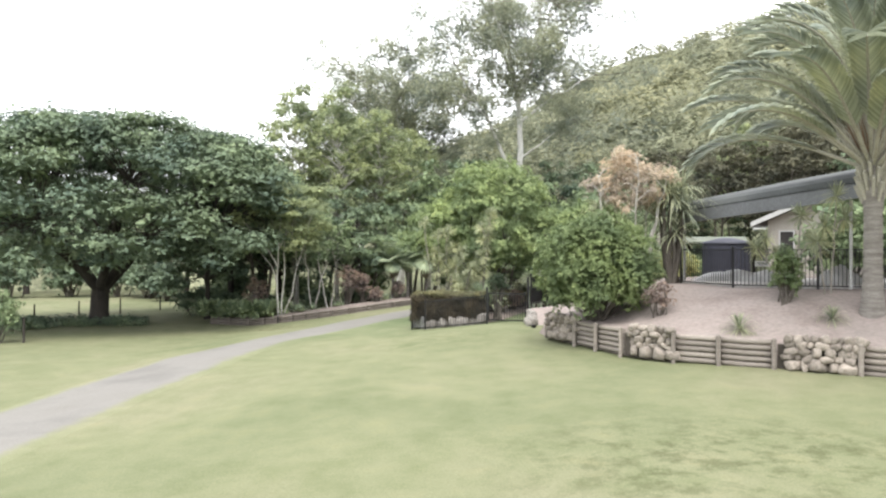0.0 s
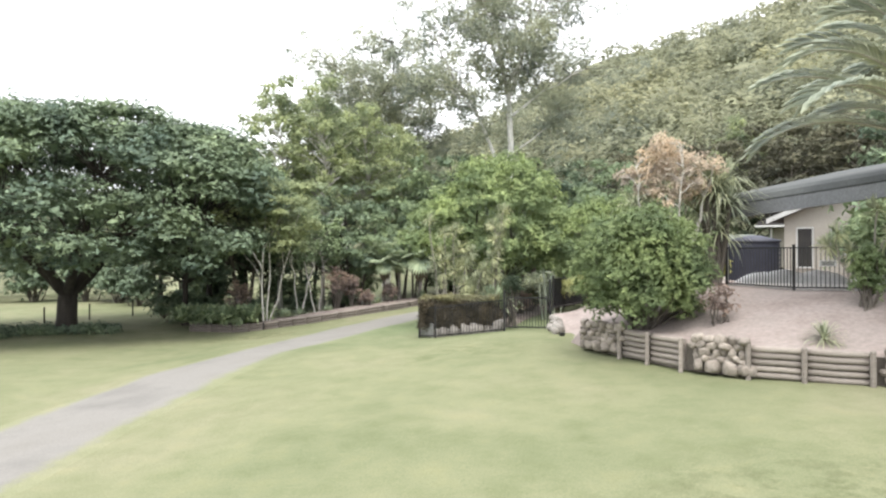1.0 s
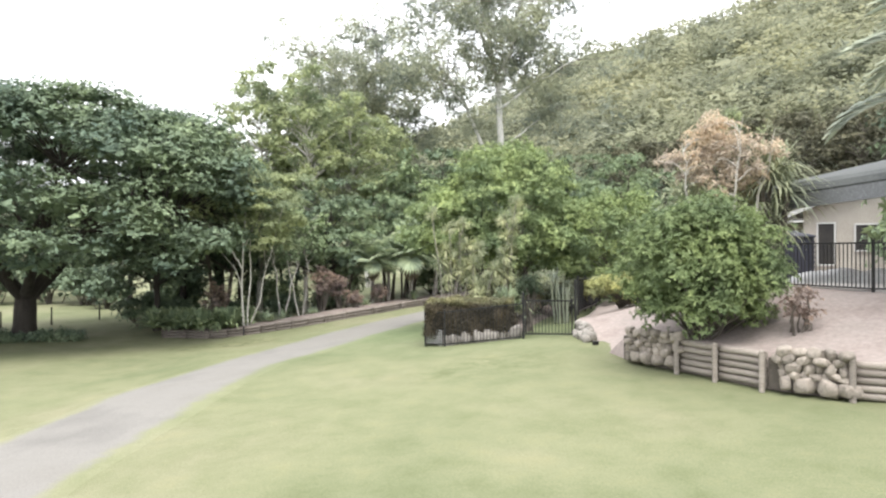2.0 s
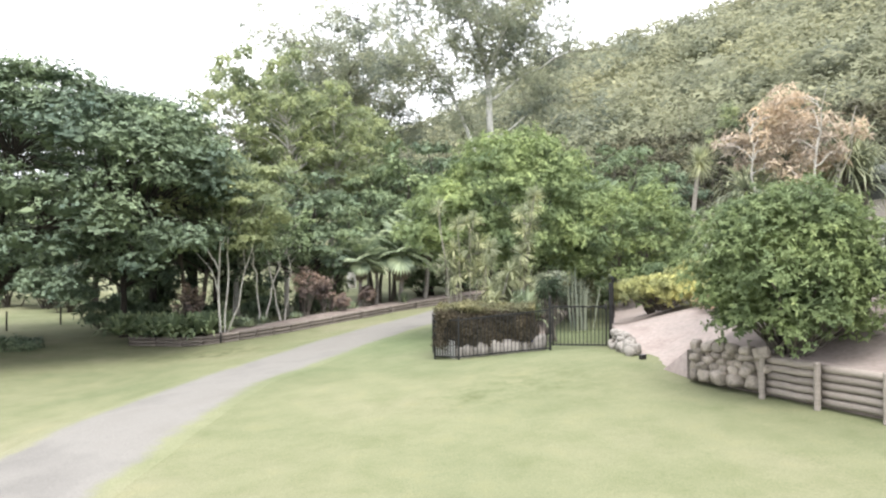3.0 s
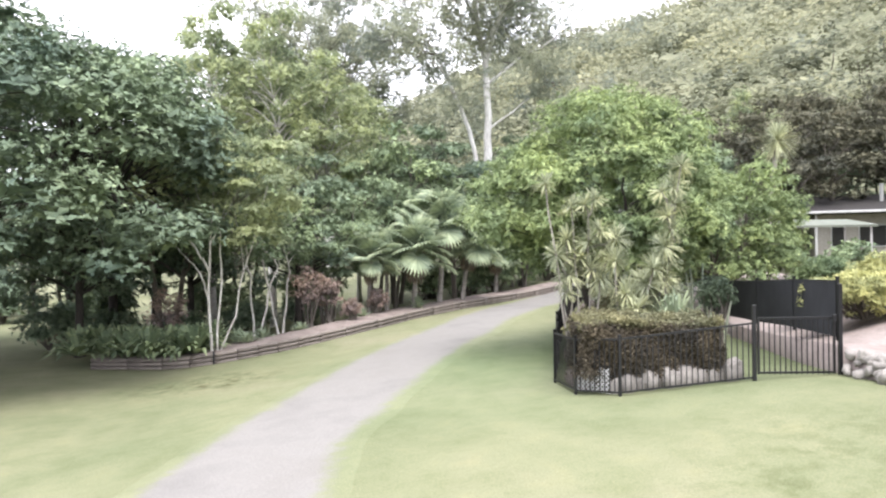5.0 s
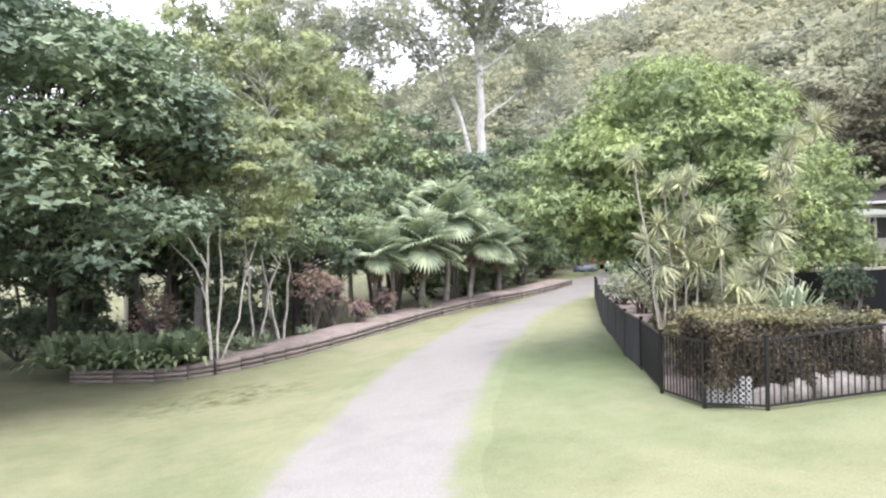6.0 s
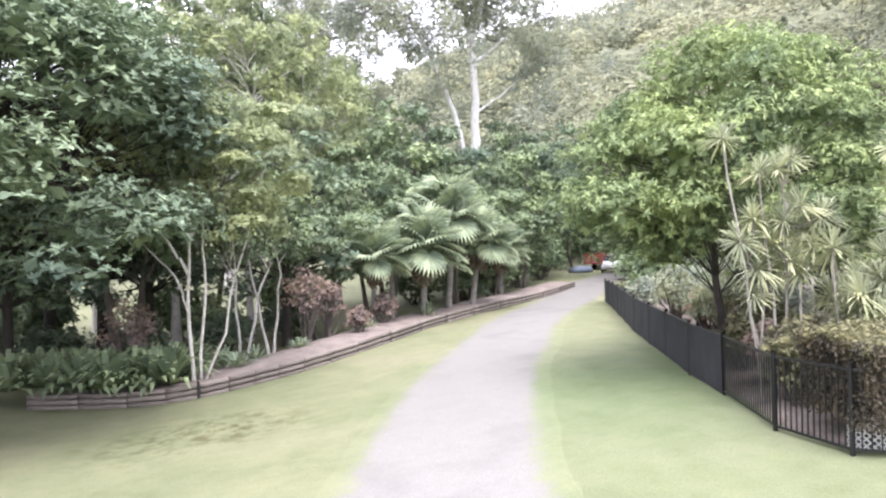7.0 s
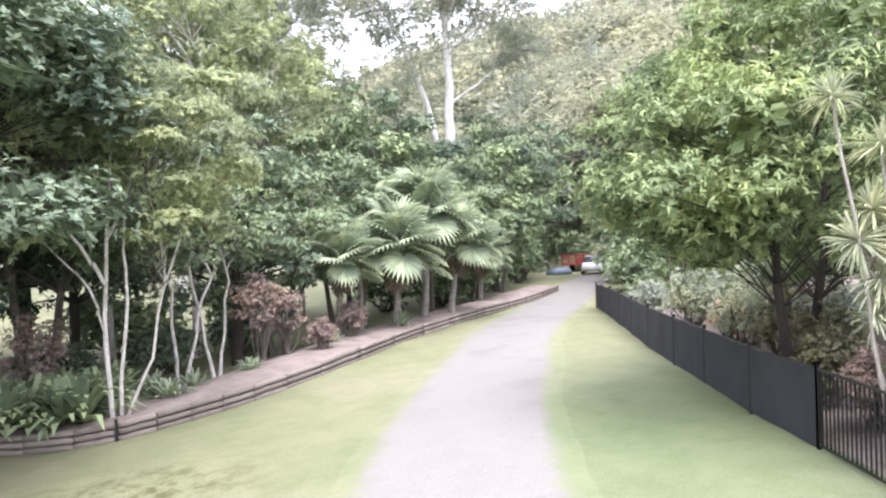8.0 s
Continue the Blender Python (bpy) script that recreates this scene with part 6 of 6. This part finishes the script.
# posts of the field fence
for k, (x, y) in enumerate([(-26.7, 45.0), (-25.9, 49.0), (-24.6, 52.5), (-23.0, 56.0), (-19.6, 32.2), (-21.2, 60.0), (-19.4, 64.0)]):
    fp = thing("field_post", on_lawn(x, y), "thin dark wooden fence post in the field", "fence post", "field fence posts")
    part("post", tubes_mesh("post", [(np.array([(0, 0, -0.2), (0, 0, 0.6), (0.01, 0, 1.15)]), [0.06, 0.055, 0.05], 7)]), M_BARK_DARK, fp)

# ---- the house ----
A, B = np.array([8.15, 24.4, 5.3]), np.array([11.2, 19.0, 5.8])
run = (B - A)
E2 = A + run * 1.9
back = np.array([0.88, 0.47, 0.0])
house = thing("house", (10.5, 22.5, 3.27), "low house with a long grey skillion roof over an open patio", "house")
HO = np.array([10.5, 22.5, 3.27])


def slab(corners, thick):
    bm = bmesh.new()
    lo = [bm.verts.new(c - HO) for c in corners]
    hi_ = [bm.verts.new(c - HO + [0, 0, thick]) for c in corners]
    bm.faces.new(lo[::-1])
    bm.faces.new(hi_)
    for i in range(len(lo)):
        j = (i + 1) % len(lo)
        bm.faces.new((lo[i], lo[j], hi_[j], hi_[i]))
    bmesh.ops.recalc_face_normals(bm, faces=bm.faces)
    return bm


rise = np.array([0, 0, 0.2])
rolled = [(-0.1, 0.38), (0.05, 0.56), (0.35, 0.70), (1.0, 0.84), (7.0, 1.9)]
bm = bmesh.new()
for over in (0.0, 0.05):
    for d, z in rolled:
        for p in (A, E2):
            bm.verts.new(p + back * d + [0, 0, z + over] - HO)
bm.verts.ensure_lookup_table()
for k in range(4):
    for o in (0, 10):
        bm.faces.new([bm.verts[i] for i in (o + 2 * k, o + 2 * k + 1, o + 2 * k + 3, o + 2 * k + 2)])
    for e in (0, 1):
        bm.faces.new([bm.verts[i] for i in (2 * k + e, 2 * k + 2 + e, 12 + 2 * k + e, 10 + 2 * k + e)])
for k in (0, 8):
    bm.faces.new([bm.verts[i] for i in (k, k + 1, k + 11, k + 10)])
bmesh.ops.recalc_face_normals(bm, faces=bm.faces)
part("roof", bm, M_ROOF, house, "grey sheet metal roof with a rolled front edge")
part("ceiling", slab([A + back * 0.08 + [0, 0, 0.2], E2 + back * 0.08 + [0, 0, 0.2], E2 + back * 6.9 + [0, 0, 0.9], A + back * 6.9 + [0, 0, 0.9]], 0.05), M_CEILING, house, "brown timber ceiling under the roof")
part("fascia", slab([A - back * 0.1, E2 - back * 0.1, E2 + back * 0.06, A + back * 0.06], 0.42), M_FASCIA, house, "grey gutter and fascia")
part("patio", slab([np.array([8.1, 23.4, 2.7]), np.array([8.85, 21.0, 2.7]), np.array([16.0, 18.8, 2.7]), np.array([20.0, 25.5, 2.7]), np.array([11.5, 26.6, 2.7])], 0.62), M_PAVING, house, "pale patio paving")
for u in (0.04, 0.98, 1.4):
    p = A + run * u + back * 0.3
    part("post", box((0.07, 0.07, p[2] - 3.3), (*(p[:2] - HO[:2]), (p[2] - 3.3) / 2 + 0.04), 30, 0.01), M_WHITE, house)
w0, w1 = A + run * 1.0 + back * 2.2, A + run * 1.9 + back * 2.2
part("wall", slab([np.array([*w0[:2], 3.3]), np.array([*w1[:2], 3.3]), np.array([*(w1 + back * 3)[:2], 3.3]), np.array([*(w0 + back * 3)[:2], 3.3])], 2.6), M_BROWN, house, "brown wall under the roof")

# gabled cream wing behind the patio
wing_a, wing_b = np.array([18.4, 39.0, 3.1]), np.array([23.6, 33.3, 3.1])
wing_len = float(np.linalg.norm(wing_b - wing_a))
wing = thing("house_wing", tuple(wing_a), "gabled cream house wing with a dark roof behind the patio", "house", turn=math.degrees(math.atan2(wing_b[1] - wing_a[1], wing_b[0] - wing_a[0])))
bm = bmesh.new()
half, eave, peak = wing_len / 2, 2.95, 4.5
low_, high_ = [[bm.verts.new((x, y, z)) for x, z in ((0, -0.3), (wing_len, -0.3), (wing_len, eave), (half, peak), (0, eave))] for y in (0.0, 0.25)]
bm.faces.new(low_)
bm.faces.new(high_[::-1])
for i in range(5):
    j = (i + 1) % 5
    bm.faces.new((low_[i], high_[i], high_[j], low_[j]))
bmesh.ops.recalc_face_normals(bm, faces=bm.faces)
part("wall", bm, M_WALL, wing)
part("wall", box((0.25, 6.0, eave + 0.3), (0.12, 3.26, (eave - 0.3) / 2)), M_WALL, wing)
for x0, x1 in ((-0.7, half), (wing_len + 0.7, half)):
    drop = 0.7 * (peak - eave) / half
    for name_, y0, y1, up0, up1, mt, lb in (("roof", -0.55, 6.4, 0.03, 0.15, M_TILE, "dark roof"), ("rake_board", -0.62, -0.552, -0.06, 0.2, M_WHITE, "white edge board")):
        bm = bmesh.new()
        ring = [[bm.verts.new((x, y, z + u)) for x, z in ((x0, eave - drop), (x1, peak))] for y, u in ((y0, up0), (y1, up0), (y1, up1), (y0, up1))]
        for i in range(4):
            j = (i + 1) % 4
            bm.faces.new((ring[i][0], ring[i][1], ring[j][1], ring[j][0]))
        bm.faces.new([r_[0] for r_ in ring])
        bm.faces.new([r_[1] for r_ in ring[::-1]])
        bmesh.ops.recalc_face_normals(bm, faces=bm.faces)
        part(name_, bm, mt, wing, lb)
for x, w, z, h in ((1.05, 0.7, 1.3, 2.0), (3.2, 1.7, 1.6, 1.2), (5.8, 1.5, 1.6, 1.2)):
    win = part("window", box((w, 0.06, h), (x, -0.03, z)), M_DARKROOM, wing, "dark window pane")
    for sx in (-1, 1):
        part("frame", box((0.08, 0.1, h + 0.16), (x + sx * (w / 2 + 0.04), -0.05, z), 0, 0.01), M_WHITE, win)
    for sz in (-1, 1):
        part("frame", box((w, 0.1, 0.08), (x, -0.05, z + sz * (h / 2 + 0.04)), 0, 0.01), M_WHITE, win)
M_NAVY = surface("dark_navy_tank", (0.035, 0.038, 0.06), (0.055, 0.058, 0.085), 2, 20, 0.6, bump=0.1, dist=0.003)
tank = thing("water_tank", (13.0, 31.6, 2.6), "dark navy round water tank behind the patio", "water tank")
tz = np.linspace(0, 2.1, 22)
part("body", tubes_mesh("body", [(np.column_stack([0 * tz, 0 * tz, tz]), np.where(np.arange(22) % 2, 1.06, 1.02), 24)]), M_NAVY, tank)
part("lid", tubes_mesh("lid", [(np.array([(0, 0, 2.08), (0, 0, 2.14), (0, 0, 2.34), (0, 0, 2.36)]), [1.1, 1.1, 0.3, 0.02], 24)]), M_NAVY, tank)

# the cream house further back
cottage = thing("cottage", (25.9, 54.6, 2.9), "cream rendered house with white gutters and a low dark roof", "house", turn=-37)
part("wall", box((11, 0.25, 3.0), (5.6, 0.5, 1.5)), M_WALL, cottage)
part("wall", box((0.25, 8.0, 3.0), (0.22, 4.6, 1.5)), M_WALL, cottage)
part("wall", box((11, 0.25, 3.0), (5.6, 8.6, 1.5)), M_WALL, cottage)
part("wall", box((0.25, 8.0, 3.0), (11.0, 4.6, 1.5)), M_WALL, cottage)
for x, w, z, h in ((1.4, 0.7, 1.7, 1.5), (3.4, 1.6, 1.6, 1.3), (6.2, 1.8, 1.6, 1.3), (9.0, 1.2, 1.3, 2.1)):
    win = part("window", box((w, 0.06, h), (x, 0.36, z)), M_DARKROOM, cottage, "dark window pane")
    for sx in (-1, 1):
        part("frame", box((0.07, 0.1, h + 0.14), (x + sx * (w / 2 + 0.035), 0.33, z), 0, 0.01), M_WHITE, win)
    for sz in (-1, 1):
        part("frame", box((w, 0.1, 0.07), (x, 0.33, z + sz * (h / 2 + 0.035)), 0, 0.01), M_WHITE, win)
for x in (0.1, 4.0, 8.0):
    part("post", box((0.12, 0.12, 3.0), (x, -0.7, 1.5), 0, 0.01), M_WHITE, cottage)


def roof_slab(x0, x1, y0, z0, y1, z1, thick=0.14):
    bm = bmesh.new()
    vs = [bm.verts.new(c) for c in [(x0, y0, z0), (x1, y0, z0), (x1, y1, z1), (x0, y1, z1), (x0, y0, z0 + thick), (x1, y0, z0 + thick), (x1, y1, z1 + thick), (x0, y1, z1 + thick)]]
    for q in [(0, 3, 2, 1), (4, 5, 6, 7), (0, 1, 5, 4), (2, 3, 7, 6), (1, 2, 6, 5), (0, 4, 7, 3)]:
        bm.faces.new([vs[i] for i in q])
    return bm


part("roof", roof_slab(-1.0, 12.0, -1.0, 3.1, 4.6, 4.3), M_TILE, cottage, "dark brown roof")
part("roof", roof_slab(-1.0, 12.0, 10.2, 3.1, 4.6, 4.3), M_TILE, cottage, "dark brown roof")
part("gutter", box((13.0, 0.16, 0.16), (5.5, -1.1, 3.12), 0, 0.03), M_WHITE, cottage, "white gutter")
part("flue", tubes_mesh("flue", [(np.array([(4.0, 2.0, 3.6), (4.0, 2.0, 4.9), (4.0, 2.0, 5.0)]), [0.12, 0.12, 0.16], 10)]), M_WHITE, cottage, "white roof flue")

carport = thing("carport", (17.0, 44.0, 2.7), "small pale green carport roof on thin posts", "carport", turn=-20)
part("roof", roof_slab(-2.2, 2.2, -1.6, 2.1, 1.6, 2.45, 0.1), M_SAIL, carport, "pale green metal roof")
for x in (-2.0, 2.0):
    for y in (-1.4, 1.4):
        part("post", box((0.08, 0.08, 2.4), (x, y, 1.05), 0, 0.01), M_WHITE, carport)

# pale crumpled cover beside the pool
cover = thing("pool_cover", (10.6, 24.2, 3.32), "crumpled pale grey pool cover on the paving", "pool cover", turn=-30)
bm = bmesh.new()
bmesh.ops.create_grid(bm, x_segments=30, y_segments=14, size=0.5)
for v in bm.verts:
    x, y = v.co.x * 3.4, v.co.y * 1.5
    d = max(0.0, 1 - (abs(v.co.x) * 2) ** 4) * max(0.0, 1 - (abs(v.co.y) * 2) ** 4)
    v.co = Vector((x, y, d * (0.32 + 0.16 * noise.noise(Vector((x * 1.4, y * 1.8, 2))) + 0.06 * noise.noise(Vector((x * 5, y * 5, 1))))))
for f_ in bm.faces:
    f_.smooth = True
part("cover", bm, M_WHITE, cover)
copy_thing(cover, pose(12.9, 22.4, 3.32, 0, 0, 20) @ Matrix.Diagonal((0.34, 0.7, 1.5, 1)))


# ---- parked vehicles ----
M_GLASS = surface("tinted_car_glass", (0.02, 0.022, 0.025), (0.03, 0.032, 0.036), 2, 20, 0.08, bump=0.0)
M_TYRE = surface("tyre_rubber", (0.02, 0.02, 0.02), (0.035, 0.035, 0.035), 6, 60, 0.9)
M_CAR = surface("white_car_paint", (1.0, 1.0, 0.98), (1.1, 1.1, 1.08), 2, 25, 0.35, bump=0.05, dist=0.001)
M_RED = surface("red_paint", (0.28, 0.022, 0.03), (0.38, 0.035, 0.042), 2, 25, 0.5, bump=0.1, dist=0.002)
M_BLUE = surface("faded_blue_hull", (0.16, 0.20, 0.28), (0.22, 0.27, 0.36), 2, 25, 0.5, bump=0.1, dist=0.002)


def loft(sections):
    """A body through cross-sections (x, half width at sill, half width at top, z low, z high)."""
    bm = bmesh.new()
    rows = []
    for x, w0, w1, z0, z1 in sections:
        rows.append([bm.verts.new(c) for c in ((x, -w0, z0), (x, -w0, (z0 + z1) / 2), (x, -w1, z1), (x, w1, z1), (x, w0, (z0 + z1) / 2), (x, w0, z0))])
    for a, b in zip(rows[:-1], rows[1:]):
        for i in range(6):
            j = (i + 1) % 6
            bm.faces.new((a[i], b[i], b[j], a[j]))
    bm.faces.new(rows[0])
    bm.faces.new(rows[-1][::-1])
    bmesh.ops.recalc_face_normals(bm, faces=bm.faces)
    bmesh.ops.bevel(bm, geom=list(bm.edges), offset=0.03, segments=2, affect="EDGES")
    for f in bm.faces:
        f.smooth = True
    return bm


def car(at, turn, paint, label):
    root = thing("car", at, label, "car", "parked cars", turn)
    part("body", loft([(-2.15, 0.72, 0.68, 0.35, 0.85), (-1.9, 0.86, 0.8, 0.28, 0.98), (-0.6, 0.88, 0.82, 0.25, 1.0), (0.9, 0.88, 0.8, 0.25, 0.98), (1.8, 0.86, 0.74, 0.28, 0.86), (2.15, 0.7, 0.62, 0.35, 0.7)]), paint, root)
    part("cabin", loft([(-1.85, 0.72, 0.55, 0.95, 1.0), (-1.35, 0.76, 0.60, 0.95, 1.42), (0.1, 0.77, 0.60, 0.95, 1.46), (1.05, 0.74, 0.62, 0.93, 0.98)]), M_GLASS, root, "dark tinted windows")
    part("roof", loft([(-1.3, 0.56, 0.5, 1.40, 1.46), (-0.6, 0.6, 0.54, 1.43, 1.5), (0.1, 0.58, 0.5, 1.43, 1.48)]), paint, root)
    for x in (-1.3, 1.35):
        for y in (-0.8, 0.8):
            wheel = part("wheel", tubes_mesh("wheel", [(np.array([(x, y - 0.1, 0.31), (x, y - 0.09, 0.31), (x, y + 0.09, 0.31), (x, y + 0.1, 0.31)]), [0.2, 0.31, 0.31, 0.2], 18)]), M_TYRE, root)
            part("rim", tubes_mesh("rim", [(np.array([(x, y - 0.105, 0.31), (x, y + 0.105, 0.31)]), [0.19, 0.19], 14), (np.array([(x, y - 0.106, 0.31), (x, y - 0.105, 0.31)]), [0.02, 0.19], 14)]), M_FASCIA, wheel)
    for y in (-0.55, 0.55):
        part("headlight", box((0.06, 0.3, 0.12), (2.1, y, 0.66), 0, 0.015), M_WHITE, root)
    return root


car(on_lawn(22.8, 75.4, 0.04), -125, M_CAR, "white parked car at the end of the drive")
car(on_lawn(11.8, 48.6, 0.0), 30, M_CAR, "white car parked behind garden shrubs")
trailer = thing("box_trailer", on_lawn(25.2, 81.6), "red slatted box trailer parked at the drive", "trailer", turn=20)
part("bed", box((3.2, 1.7, 0.12), (0, 0, 0.65), 0, 0.02), M_RED, trailer)
for k in range(4):
    for y in (-0.85, 0.85):
        part("slat", box((3.2, 0.03, 0.13), (0, y, 0.82 + k * 0.22)), M_RED, trailer)
for x in (-1.55, -0.5, 0.5, 1.55):
    for y in (-0.88, 0.88):
        part("upright", box((0.06, 0.04, 1.0), (x, y, 1.12)), M_RED, trailer)
for y in (-0.95, 0.95):
    part("wheel", tubes_mesh("wheel", [(np.array([(0, y - 0.1, 0.32), (0, y - 0.09, 0.32), (0, y + 0.09, 0.32), (0, y + 0.1, 0.32)]), [0.1, 0.32, 0.32, 0.1], 16)]), M_TYRE, trailer)
boat = thing("dinghy", on_lawn(20.6, 77.0), "small upturned grey-blue dinghy beside the drive", "dinghy", turn=35)
part("hull", loft([(-1.6, 0.55, 0.3, 0.02, 0.5), (0, 0.75, 0.4, 0.02, 0.6), (1.2, 0.5, 0.25, 0.02, 0.5), (1.8, 0.1, 0.06, 0.02, 0.3)]), M_BLUE, boat)
